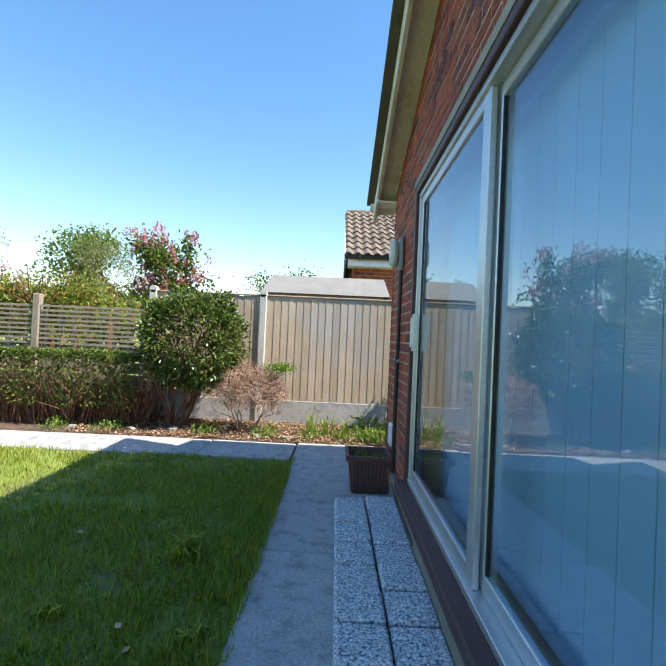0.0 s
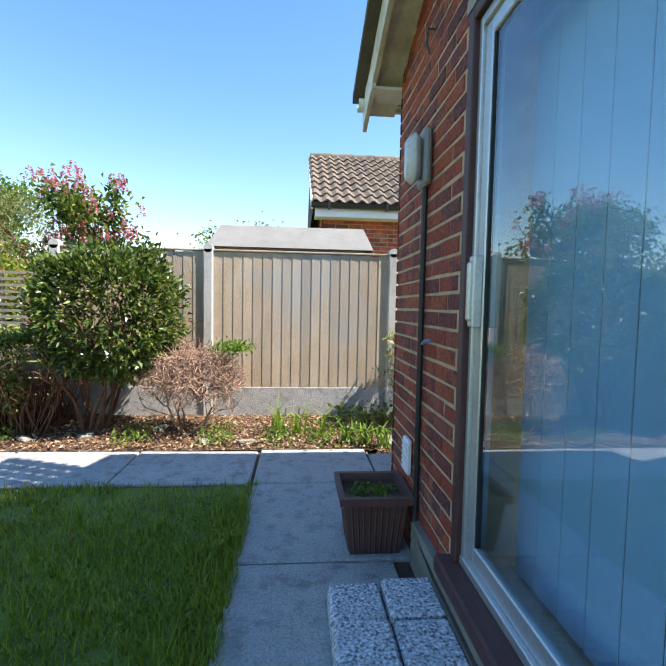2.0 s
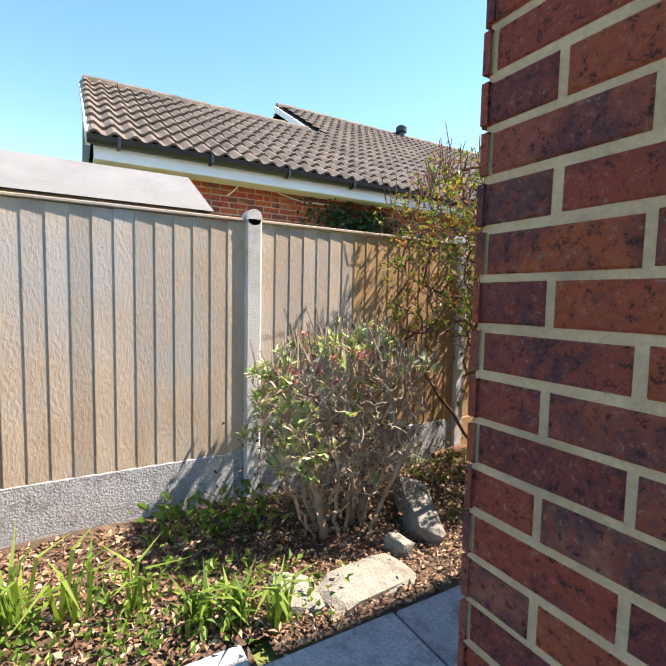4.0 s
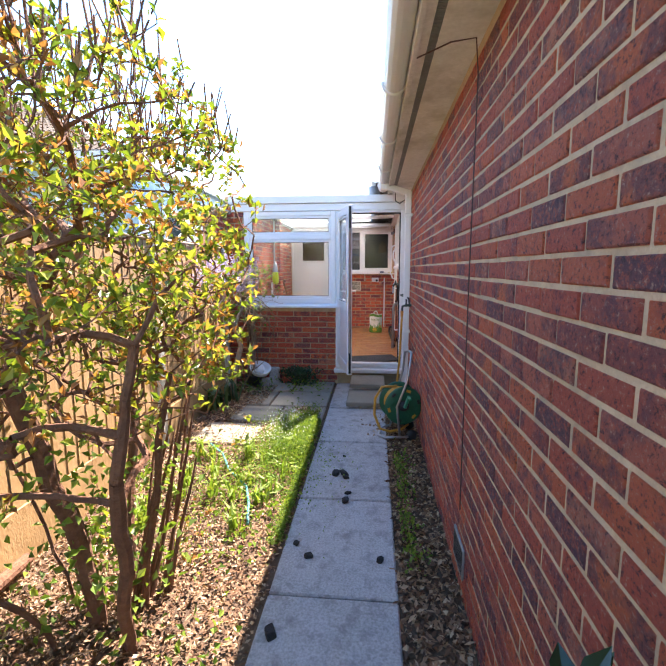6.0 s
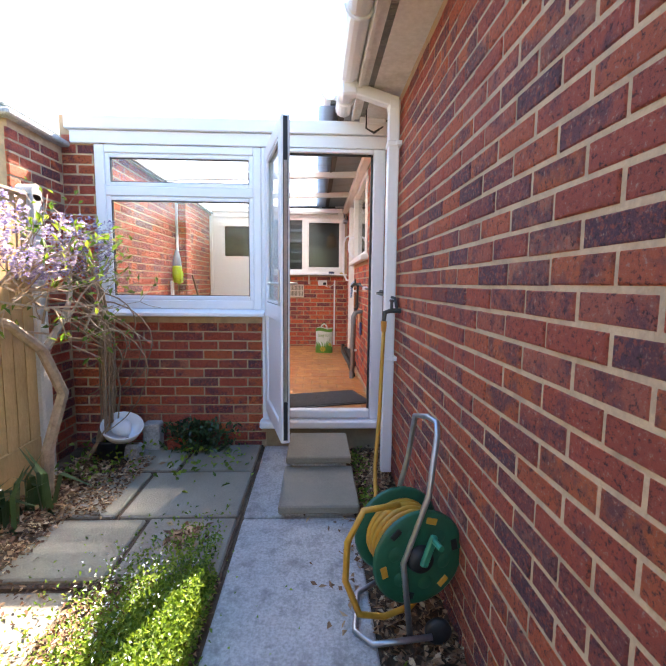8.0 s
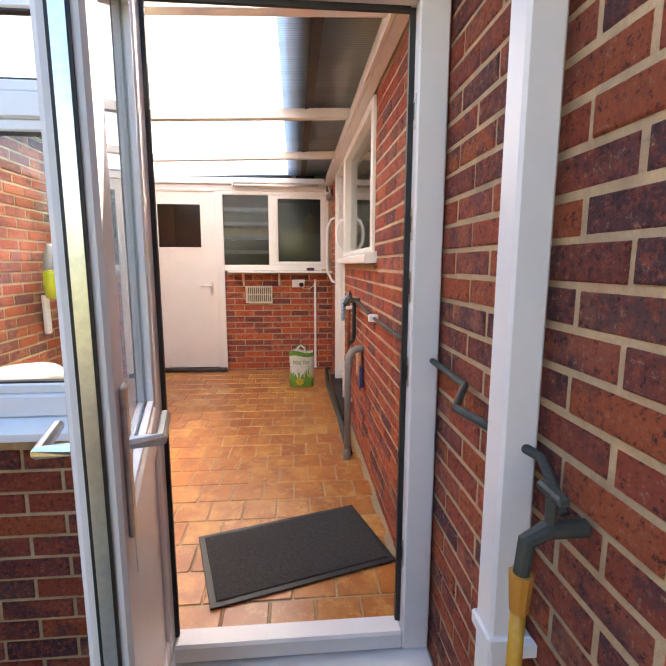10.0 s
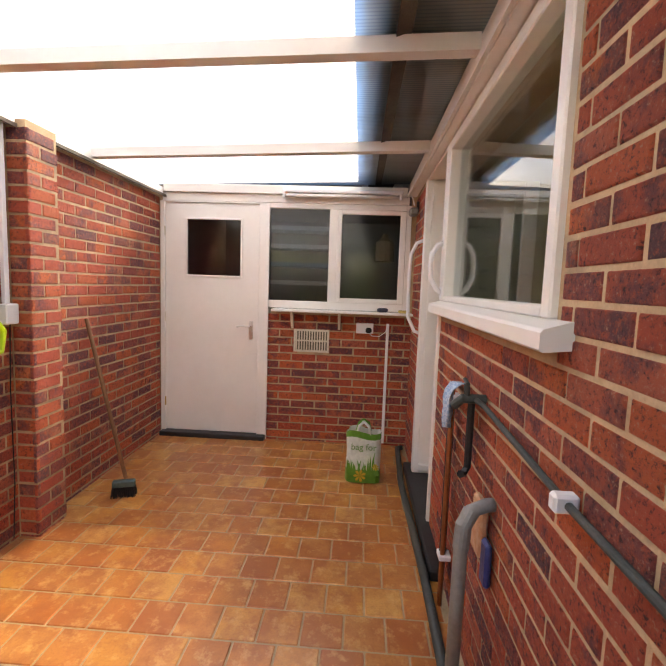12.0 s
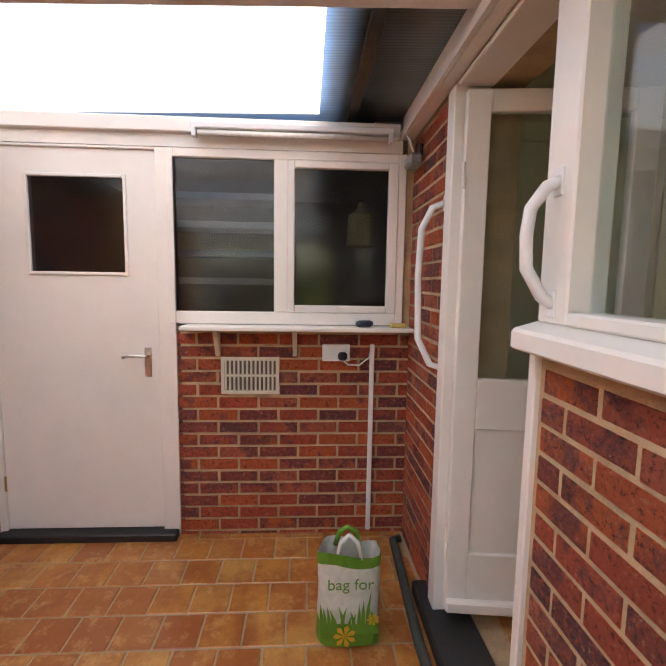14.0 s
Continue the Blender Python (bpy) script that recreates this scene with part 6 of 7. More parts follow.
for k in range(2200):
    x, y = rng.uniform(-8.0, -2.7), rng.uniform(1.38, 2.0)
    p = Vector((x, y, -0.02))
    d = Vector((rng.uniform(-0.5, 0.5), rng.uniform(-0.35, 0.2), 1)).normalized()
    q = p + d * rng.uniform(0.2, 0.42)
    g.tube([p, q, q + (d + rand_dir(rng) * 0.7) * rng.uniform(0.1, 0.3)], [0.007, 0.005, 0.002], 4, False)
tagged(piece("stemwork", g, BARK, hedge), kind="stuff")

t, tips, rng = shrub("dry_shrub", "leafless brown twiggy shrub with one green tuft", "shrub", (-1.50, 1.50, 0), 7, 0.30, 0.014, 4, 350, (0.022, 0.012), DRY, TWIG, 41, 0.03, ell((-1.46, 1.45, 0.44), (0.52, 0.40, 0.40)), 3, 0.9, 0.05, 0.9)
g = Geo()
for k in range(1500):
    d = rand_dir(rng, 0.2)
    p = Vector((-1.46 + d.x * 0.46 * rng.random() ** 0.4, 1.44 + d.y * 0.34 * rng.random() ** 0.4, 0.50 + d.z * 0.27 * rng.random() ** 0.4))
    e = p + (d * 0.6 + rand_dir(rng, 0.2)).normalized() * rng.uniform(0.05, 0.14)
    g.tube([p, (p + e) / 2 + rand_dir(rng) * 0.012, e], [0.0042, 0.0034, 0.0022], 3, False)
tagged(piece("twig_mass", g, surface("pinkish_dry_twig", (0.26, 0.155, 0.105), (0.42, 0.28, 0.20), 20, 0.95, 0.2, 60), t, "dense dry twigs"), kind="stuff")
g = Geo()
for k in range(520):
    leaf_at(g, Vector((-1.10 + rng.gauss(0, 0.075), 1.42 + rng.gauss(0, 0.07), 0.76 + rng.gauss(0, 0.025))), rand_dir(rng, 0.5), 0.035, 0.018, rng)
piece("green_tuft", g, L_WEED, t, "fresh green tuft")

# multi-stemmed tree: limbs grow out to places in the crown, each joining the nearest wood
def tree_zone(p):
    return (p.y < 2.05 or p.z > 1.78) and p.y > 0.86


def crown_tree(name, label, category, base, c, r, stems, n, seed, zone, bark, low=1.05, unit=0.0019, cuts=230, first=70, floor_z=0.32):
    rng = random.Random(seed)
    t = thing(name, label, category, base)
    pos, par, chains = [], [], []
    for k, (dx, dy, h, lean) in enumerate(stems):
        a = Vector(base) + Vector((dx * 0.22, dy * 0.22, -0.04))
        prev, chain = -1, []
        for i in range(9):
            f = i / 8
            q = a + Vector((dx * lean * f ** 1.3, dy * lean * f ** 1.3, h * f)) + rand_dir(rng) * 0.014
            pos.append(q)
            par.append(prev)
            prev = len(pos) - 1
            chain.append(prev)
        chains.append(chain)
    goals = []
    while len(goals) < n:
        d = rand_dir(rng)
        lump = 1 + 0.20 * noise.noise((d.x * 2.1 + 3, d.y * 2.1, d.z * 2.1)) + 0.08 * noise.noise((d.x * 6, d.y * 6, d.z * 6))
        q = rng.random() ** 0.42 * lump
        p = Vector((c[0] + d.x * r[0] * q, c[1] + d.y * r[1] * q, c[2] + d.z * r[2] * q))
        if zone(p) and (p.z > low or rng.random() < 0.35):
            goals.append(p)
    early, rest = goals[:first], sorted(goals[first:], key=lambda p: (p - Vector(base)).length)
    store, filled = np.zeros((60000, 3)), 0
    for p in early + rest:
        while filled < len(pos):
            store[filled] = pos[filled]
            filled += 1
        arr = store[:filled]
        gap = arr - np.array(tuple(p))
        cost = np.sqrt((gap ** 2).sum(1)) + 0.5 * np.maximum(0, gap[:, 2] + 0.02) + 0.6 * (arr[:, 2] < floor_z)
        at = int(cost.argmin())
        o = pos[at]
        run = (p - o).length
        m = max(2, int(run / 0.055))
        grand = pos[par[at]] if par[at] >= 0 else o - Vector((0, 0, 0.1))
        out = (o - grand).normalized() * run * 0.35
        chain, prev = [at], at
        for i in range(1, m + 1):
            f = i / m
            q = o.lerp(p, f) + out * (f * (1 - f)) + rand_dir(rng) * 0.006
            pos.append(q)
            par.append(prev)
            prev = len(pos) - 1
            chain.append(prev)
        chains.append(chain)
    load = [0] * len(pos)
    kids = set(par)
    for k in range(len(pos) - 1, -1, -1):
        if k not in kids:
            load[k] += 1
        if par[k] >= 0:
            load[par[k]] += load[k]
    wood = Geo()
    for ch in chains:
        rs = [unit * load[i] ** 0.5 for i in ch]
        rs[0] = min(rs[0], rs[1] * 1.25)
        wood.tube([pos[i] for i in ch], rs, 8 if rs[1] > 0.014 else 5 if rs[1] > 0.005 else 3, False)
    tips = [(pos[k], (pos[k] - pos[par[k]]).normalized()) for k in range(len(pos)) if load[k] <= 4 and par[k] >= 0]
    cut = Geo()
    high = [q for q in tips if (q[0].z - c[2]) / r[2] > 0.45]
    for k in range(cuts):
        p, d = rng.choice(high)
        d = (d * 0.35 + Vector((rng.uniform(-0.25, 0.25), rng.uniform(-0.25, 0.25), 1))).normalized()
        cut.tube([p, p + d * rng.uniform(0.06, 0.19)], [unit * 2.4, unit * 1.5], 4)
    tagged(piece("branchwork", wood, bark, t, "branching stems"), kind="stuff")
    tagged(piece("twig_tangle", cut, bark, t, "pruned upright twigs"), kind="stuff")
    return t, tips, rng


tree, tips, rng = crown_tree("multi_stem_tree", "small multi-stemmed tree with thinning yellow-green leaves", "tree", (2.20, 1.45, 0), (2.02, 1.58, 1.50), (0.98, 0.78, 0.80),
                             ((-0.9, 0.75, 0.95, 0.55), (0.15, -0.35, 1.05, 0.35), (0.6, 0.2, 1.0, 0.5), (-0.25, 0.35, 1.05, 0.5), (0.3, -0.9, 0.85, 0.36), (0.8, 0.75, 0.8, 0.4), (-0.75, -0.5, 0.9, 0.48), (0.0, 0.9, 0.8, 0.35), (0.9, -0.45, 0.75, 0.40)), 2900, 68, tree_zone, BARK, 0.95, 0.00155, 420, 110)
weighted, autumn = [], []
for p, d in tips:
    w = 0.4 + 0.9 * max(0, (p.x - 2.1) / 0.8) + 0.9 * max(0, (1.55 - p.y) / 0.7) + 0.5 * max(0, noise.noise((p.x * 3, p.y * 3, p.z * 3)))
    if rng.random() < w * 0.6:
        weighted.append((p, d))
    if noise.noise((p.x * 4 + 9, p.y * 4, p.z * 4)) > 0.22:
        autumn.append((p, d))
piece("leaves", leafy(weighted, rng, 9000, 0.036, 0.021, 0.035), L_TREE, tree)
piece("brown_leaves", leafy(autumn or weighted, rng, 1700, 0.032, 0.018, 0.025), leaf_material("orange_brown_leaves", [(0.0, (0.20, 0.08, 0.03)), (0.6, (0.40, 0.18, 0.06)), (1.0, (0.55, 0.26, 0.08))], 0.6, 0.4), tree, "withered orange-brown leaves")
g = Geo()
for k in range(480):
    z = rng.uniform(0.04, 0.85)
    leaf_at(g, Vector((2.22 + rng.gauss(0, 0.13 + 0.12 * z), 1.50 + rng.gauss(0, 0.13 + 0.10 * z), z)), rand_dir(rng, 0.3), 0.045, 0.028, rng)
piece("low_leaves", g, L_WEED, tree)
for k in range(9):
    a = rng.uniform(-0.9, 1.6)
    b0 = Vector((2.28 + rng.uniform(-0.05, 0.1), 1.40 + rng.uniform(-0.08, 0.06), -0.02))
    h = rng.uniform(0.45, 0.85)
    e = b0 + Vector((math.cos(a) * h * 0.35, -abs(math.sin(a)) * h * 0.22, h))
    piece("sucker_stem", Geo().tube([b0, b0.lerp(e, 0.5) + rand_dir(rng) * 0.02, e, e + Vector((0.03, -0.01, 0.10))], [0.011, 0.008, 0.006, 0.003], 6), BARK, tree)

# variegated shrub in front of the fence
rng = random.Random(52)
SHRUB_C, SHRUB_R = (0.76, 1.60, 0.60), (0.56, 0.47, 0.50)
canes = [(math.cos(a) * q, math.sin(a) * q, rng.uniform(0.38, 0.60), 0.26) for a, q in [(2 * math.pi * k / 22 + rng.uniform(-0.2, 0.2), rng.uniform(0.3, 1.0)) for k in range(22)]]


def shrub_zone(p):
    spread = math.hypot((p.x - SHRUB_C[0]) / SHRUB_R[0], (p.y - SHRUB_C[1]) / SHRUB_R[1])
    return 1.0 < p.y < 2.07 and p.z > 0.12 and spread < 0.42 + 1.1 * p.z


vs, tips, rng = crown_tree("variegated_shrub", "variegated shrub with cream-edged leaves and bare twigs", "shrub", (0.74, 1.58, 0), SHRUB_C, SHRUB_R, canes, 2500, 53,
                           shrub_zone, GREYTWIG, 0.30, 0.0019, 260, 90, 0.16)
inner = ell(SHRUB_C, (0.62, 0.52, 0.56))
outer_tips = [q for q in tips if inner(q[0]) and (q[0].z > 0.90 or (q[0].x < 0.50 and q[0].z > 0.35) or rng.random() < 0.05)]
g = Geo()
for k in range(210):
    p, d = rng.choice(outer_tips)
    for i in range(6):
        broad_leaf(g, p + rand_dir(rng) * 0.012, (d * 0.8 + rand_dir(rng, 0.4)).normalized(), rng.uniform(0.035, 0.075), rng.uniform(0.008, 0.014))
piece("leaves", g, L_VAR, vs)
g = Geo()
for k in range(34):
    p, d = rng.choice([q for q in outer_tips if q[0].z > 0.8] or outer_tips)
    for i in range(7):
        leaf_at(g, p + rand_dir(rng) * 0.015, rand_dir(rng, 0.5), 0.028, 0.02, rng)
piece("pink_buds", g, PINK, vs, "pink flower buds")
g = Geo()
for k in range(1100):
    leaf_at(g, Vector((0.80 + rng.gauss(0, 0.28), 1.60 + rng.gauss(0, 0.22), rng.uniform(0.05, 0.55))), rand_dir(rng), 0.03, 0.014, rng)
piece("dead_leaves", g, DRY, vs, "withered leaves caught in the stems")

def laurel(base, stems, seed):
    """Glossy rosettes of long leaves at the tips of a few bare stems."""
    rng = random.Random(seed)
    t = thing("laurel_seedling", "young dark evergreen with glossy leaf rosettes by the wall", "shrub", base)
    g = Geo()
    for dx, dy, h in stems:
        top = Vector(base) + Vector((dx, dy, h))
        mid = Vector(base) + Vector((dx * 0.35, dy * 0.35, h * 0.55))
        piece("stem", Geo().tube([Vector(base) + Vector((0, 0, -0.03)), mid, top], [0.009, 0.007, 0.004], 6), BARK, t)
        for k in range(30):
            f = rng.random() ** 1.6
            a = k * 2.4 + rng.uniform(-0.3, 0.3)
            d = Vector((math.cos(a), math.sin(a), rng.uniform(-0.35, 0.55) + 0.5 * (1 - f)))
            broad_leaf(g, top.lerp(mid, f), d, rng.uniform(0.085, 0.125), rng.uniform(0.013, 0.018))
    piece("leaves", g, L_SHADE, t)


laurel((1.10, 0.11, 0), ((0.0, 0.03, 0.86), (0.07, 0.0, 0.66), (-0.08, 0.05, 0.55), (0.05, 0.07, 0.40)), 71)
laurel((0.78, 0.17, 0), ((0.0, 0.03, 0.66), (-0.08, 0.05, 0.50), (0.09, 0.03, 0.44), (-0.02, 0.09, 0.30)), 72)

# wisteria on the fence end
rng = random.Random(77)
wis = thing("wisteria", "old wisteria with hanging lavender flowers on bare stems", "climber", (5.35, 1.98, 0))
g, tips = Geo(), []
g.tube([(5.30, 1.97, -0.03), (5.27, 1.93, 0.3), (5.32, 1.86, 0.6), (5.22, 1.90, 0.85), (5.05, 1.95, 1.0), (4.7, 1.97, 1.1), (4.35, 1.99, 1.12)], [0.035, 0.032, 0.03, 0.028, 0.022, 0.015, 0.01], 8)
g.tube([(5.22, 1.90, 0.82), (5.38, 1.88, 0.98), (5.55, 1.92, 1.1), (5.68, 1.98, 1.3)], [0.022, 0.018, 0.014, 0.01], 7)
for k in range(26):
    p = Vector((rng.uniform(4.6, 5.75), rng.uniform(1.82, 2.05), rng.uniform(0.9, 1.25)))
    grow(g, p, Vector((rng.uniform(-1, 1), rng.uniform(-0.7, 0.2), rng.uniform(-0.2, 0.9))).normalized(), 0.26, 0.008, 2, rng, tips, 2, 0.8, 0.1)
tagged(piece("stemwork", g, GREYTWIG, wis), kind="stuff")
for k in range(20):
    x, z = 5.95 + rng.gauss(0, 0.06), rng.uniform(0.9, 1.45)
    sw = rng.uniform(-0.15, 0.15)
    g = Geo()
    g.tube([(x - 0.15, 2.02, z), (x, 1.96 + sw * 0.4, z - 0.15), (x + 0.08 + sw * 0.3, 1.93 + sw * 0.5, z - 0.5), (x + 0.03 + sw * 0.5, 1.92 + sw * 0.5, 0.25), (x - 0.1, 1.95, 0.08)], [0.009, 0.008, 0.007, 0.006, 0.004], 5, False)
    piece("trailing_stem", g, TWIG, wis, "long trailing brown stem")
for k in range(9):
    x0, r0 = rng.uniform(5.75, 6.0), rng.uniform(0.12, 0.3)
    top = rng.uniform(0.55, 1.0)
    piece("looping_stem", Geo().tube([(x0, 1.98 - r0 * 1.3 * math.sin(math.pi * i / 10), top + r0 * math.cos(math.pi * i / 10) - 0.5 * max(0, i - 6) * r0 * 0.3) for i in range(11)], [0.006 - 0.0003 * i for i in range(11)], 5, False), TWIG, wis, "looping bare stem")
for k in range(44):
    x, y, z = rng.uniform(4.45, 5.8), rng.uniform(1.76, 2.06), rng.uniform(1.33, 1.60)
    g = Geo()
    L = rng.uniform(0.12, 0.22)
    for q in range(75):
        v = rng.random()
        a = rng.uniform(0, 6.28)
        r = 0.042 * (1 - 0.75 * v)
        leaf_at(g, Vector((x + r * math.cos(a), y + r * math.sin(a), z - L * v)), Vector((math.cos(a), math.sin(a), rng.uniform(-0.4, 0.4))), 0.022, 0.018, rng)
    tagged(piece("raceme", g, LILAC, wis, "lavender flower cluster"), kind="stuff")
piece("leaves", leafy(tips + [(Vector((5.6, 1.95, 1.65)), Vector((0, 0, 1)))] * 4, rng, 300, 0.05, 0.022, 0.05), L_BRIGHT, wis)

# gardens beyond the fences
def far_tree(name, label, c, r, n, lsize, mat, seed, trunk=True):
    rng = random.Random(seed)
    t = thing(name, label, "tree", (c[0], c[1], 0))
    w = Geo()
    w.tube([(c[0], c[1], -0.05), (c[0] + 0.05, c[1], c[2] * 0.5), (c[0], c[1] + 0.04, c[2])], [0.09, 0.07, 0.04], 8)
    for k in range(9):
        d = rand_dir(rng, 0.6)
        grow(w, Vector((c[0], c[1], c[2] * rng.uniform(0.5, 0.95))), d, max(r) * 0.30, 0.025, 2, rng, [], 3, 0.6)
    piece("trunk", w, BARK, t)
    g = Geo()
    clumps = [Vector((c[0], c[1], c[2])) + Vector((d.x * r[0], d.y * r[1], d.z * r[2])) * rng.uniform(0.35, 0.95) for d in [rand_dir(rng, 0.15) for _ in range(38)]]
    for k in range(n):
        q = rng.choice(clumps)
        p = q + Vector((rng.gauss(0, r[0] * 0.14), rng.gauss(0, r[1] * 0.14), rng.gauss(0, r[2] * 0.13)))
        leaf_at(g, p, rand_dir(rng, 0.2), lsize[0] * rng.uniform(0.7, 1.3), lsize[1] * rng.uniform(0.7, 1.3), rng)
    piece("crown", g, mat, t)
    return t, clumps, rng


t, clumps, rng = far_tree("lilac_tree", "lilac tree with upright pink flower panicles", (-3.75, 4.7, 2.25), (0.85, 0.7, 0.85), 2600, (0.09, 0.06), L_HEDGE, 81)
for k in range(60):
    q = rng.choice(clumps) + Vector((rng.gauss(0, 0.14), -abs(rng.gauss(0, 0.15)), abs(rng.gauss(0.08, 0.12))))
    g = Geo()
    for i in range(55):
        v = rng.random()
        a = rng.uniform(0, 6.28)
        rr = 0.055 * (1 - 0.8 * v)
        leaf_at(g, q + Vector((rr * math.cos(a), rr * math.sin(a), 0.19 * v)), Vector((math.cos(a), math.sin(a), 0.5)), 0.035, 0.03, rng)
    tagged(piece("flower_panicle", g, PINK, t, "pink flower panicle"), kind="stuff")
far_tree("willowy_tree", "grey-green willowy tree beyond the fence", (-5.6, 6.2, 2.15), (1.1, 0.9, 1.15), 3400, (0.09, 0.022), L_GREY, 82)
far_tree("green_tree", "dense green tree beyond the fence", (-8.3, 9.5, 3.0), (1.3, 1.1, 1.4), 3000, (0.12, 0.08), L_BRIGHT, 83)
far_tree("left_tree", "tall willowy tree at the garden side", (-8.6, 5.4, 2.5), (0.9, 0.9, 1.6), 2600, (0.10, 0.03), L_GREY, 84)
far_tree("garden_tree", "small green tree behind the shed", (-1.7, 6.6, 2.0), (1.2, 0.7, 0.75), 2600, (0.07, 0.045), L_BRIGHT, 85)
far_tree("sapling", "leafy sapling behind the shed roof", (0.05, 5.0, 2.15), (0.4, 0.35, 0.45), 500, (0.06, 0.035), L_BRIGHT, 86)
t, clumps, rng = far_tree("yellow_shrub", "bright yellow-green shrub behind the trellis", (-4.9, 3.1, 1.35), (1.9, 0.5, 0.65), 5600, (0.06, 0.035), L_TREE, 87)
t, clumps, rng = far_tree("pink_shrub", "pink blossoming shrub behind the trellis", (-6.6, 3.4, 1.45), (1.1, 0.5, 0.65), 2600, (0.06, 0.035), L_BRIGHT, 88)
g = Geo()
for k in range(420):
    q = rng.choice(clumps)
    leaf_at(g, q + Vector((rng.gauss(0, 0.15), rng.gauss(0, 0.08), rng.gauss(0.05, 0.12))), rand_dir(rng), 0.06, 0.05, rng)
piece("blossom", g, PINK, t)
rng = random.Random(90)
g = Geo()
for k in range(9000):
    a = rng.uniform(0, 1)
    x = -70 + 110 * a
    y = 28 + 4 * math.sin(a * 9) + rng.gauss(0, 1.2)
    h = 3.0 + 1.3 * noise.noise((x * 0.25, 0, 3)) + 0.7 * noise.noise((x * 0.9, 1, 3))
    leaf_at(g, Vector((x, y, h * rng.random() ** 0.5)), rand_dir(rng), 0.9, 0.6, rng)
for k in range(4500):
    y = rng.uniform(-40, 30)
    h = 3.2 + 1.4 * noise.noise((y * 0.25, 5, 3))
    leaf_at(g, Vector((-34 + rng.gauss(0, 1.0), y, h * rng.random() ** 0.5)), rand_dir(rng), 0.9, 0.6, rng)
tagged(part("distant_trees", g, L_HEDGE), "distant line of green trees", "trees", "", "stuff")
iv = thing("ivy", "dark ivy growing up the neighbour's wall", "climber", (2.8, 4.8, 1.2))
g = Geo()
for k in range(900):
    leaf_at(g, Vector((2.85 + rng.gauss(0, 0.36), 4.78 - abs(rng.gauss(0, 0.05)), 2.22 + rng.gauss(0, 0.14))), rand_dir(rng), 0.07, 0.05, rng)
piece("leaves", g, L_SHADE, iv)

# ---- ground cover ----
rng = random.Random(14)
g = Geo()
n = 0
while n < 75000:
    x = -0.80 - 3.4 * rng.random() ** 1.25
    y = rng.uniform(-3.9, 0.31)
    bare = noise.noise((x * 1.6, y * 1.6, 3.3)) + 0.4 * noise.noise((x * 5, y * 5, 1.0))
    if bare < -0.28 and rng.random() < 0.72:
        n += 1
        continue
    h = rng.uniform(0.02, 0.062) * (1.25 if x > -1.0 else 1)
    a = rng.uniform(0, 6.28)
    w = 0.0035
    p = Vector((x, y, -0.012))
    lean = rng.uniform(0.2, 0.9) * h
    k = len(g.v)
    g.v += [(x - w * math.sin(a), y + w * math.cos(a), -0.014), (x + w * math.sin(a), y - w * math.cos(a), -0.014), (x + lean * math.cos(a), y + lean * math.sin(a), h - 0.01)]
    g.f.append((k, k + 1, k + 2))
    n += 1
tagged(part("grass", g, GRASS), "short patchy lawn grass", "grass", "", "stuff")


def tuft(name, label, x, y, n, h, spread, mat, seed, w=0.006, z=0.0):
    rng = random.Random(seed)
    t = thing(name, label, "plant", (x, y, z))
    g = Geo()
    for k in range(n):
        a, s = rng.uniform(0, 6.28), rng.random()
        L = h * rng.uniform(0.6, 1.15)
        b = Vector((x + rng.gauss(0, spread), y + rng.gauss(0, spread), z - 0.015))
        o = Vector((math.cos(a), math.sin(a), 0))
        sd = Vector((-math.sin(a), math.cos(a), 0)) * w
        m = b + o * L * 0.22 * s + Vector((0, 0, L * 0.6))
        e = b + o * L * (0.25 + 0.6 * s) + Vector((0, 0, L * (1.0 - 0.5 * s)))
        g.add([b - sd, b + sd, m + sd * 0.9, m - sd * 0.9, e], [(0, 1, 2, 3), (3, 2, 4)])
    tagged(piece("foliage", g, mat, t), kind="stuff")
    return t


for k, (x, y, n, h) in enumerate(((-1.18, -1.62, 70, 0.17), (-1.55, -2.1, 30, 0.09), (-0.95, -2.2, 40, 0.08), (-2.2, -1.9, 26, 0.08), (-0.9, -0.4, 40, 0.08))):
    tuft("grass_tuft", "coarse tuft of longer grass in the lawn", x, y, n, h, 0.03, GRASS, 100 + k)
for k, (x, y, n, h) in enumerate(((-0.72, 1.45, 16, 0.34), (-0.52, 1.42, 14, 0.36), (-0.30, 1.35, 12, 0.30), (-0.12, 1.15, 26, 0.22), (0.02, 1.10, 30, 0.24), (0.16, 1.02, 16, 0.28))):
    tuft("bulb_leaves", "upright strap leaves of spring bulbs", x, y, n, h, 0.03, L_WEED, 120 + k, 0.009)
rng = random.Random(15)
for k in range(26):
    x, y = rng.uniform(2.75, 3.95), rng.uniform(0.98, 1.75)
    tuft("bulb_leaves", "upright strap leaves of spring bulbs", x, y, rng.randint(7, 14), rng.uniform(0.13, 0.24), 0.02, L_WEED, 140 + k, 0.008)
for k, (x, y) in enumerate(((5.0, 2.0), (5.15, 1.93), (4.85, 2.02))):
    tuft("strap_plant", "clump of broad dark strap leaves by the fence", x, y, 12, 0.34, 0.04, L_SHADE, 180 + k, 0.016)


def weeds(name, label, n, place, size, mat, seed, lift=0.06):
    rng = random.Random(seed)
    g = Geo()
    for k in range(n):
        x, y = place(rng)
        leaf_at(g, Vector((x, y, rng.uniform(-0.005, lift))), rand_dir(rng, 0.5), size * rng.uniform(0.6, 1.3), size * 0.6 * rng.uniform(0.7, 1.2), rng)
    return tagged(part(name, g, mat), label, "weeds", "", "stuff")


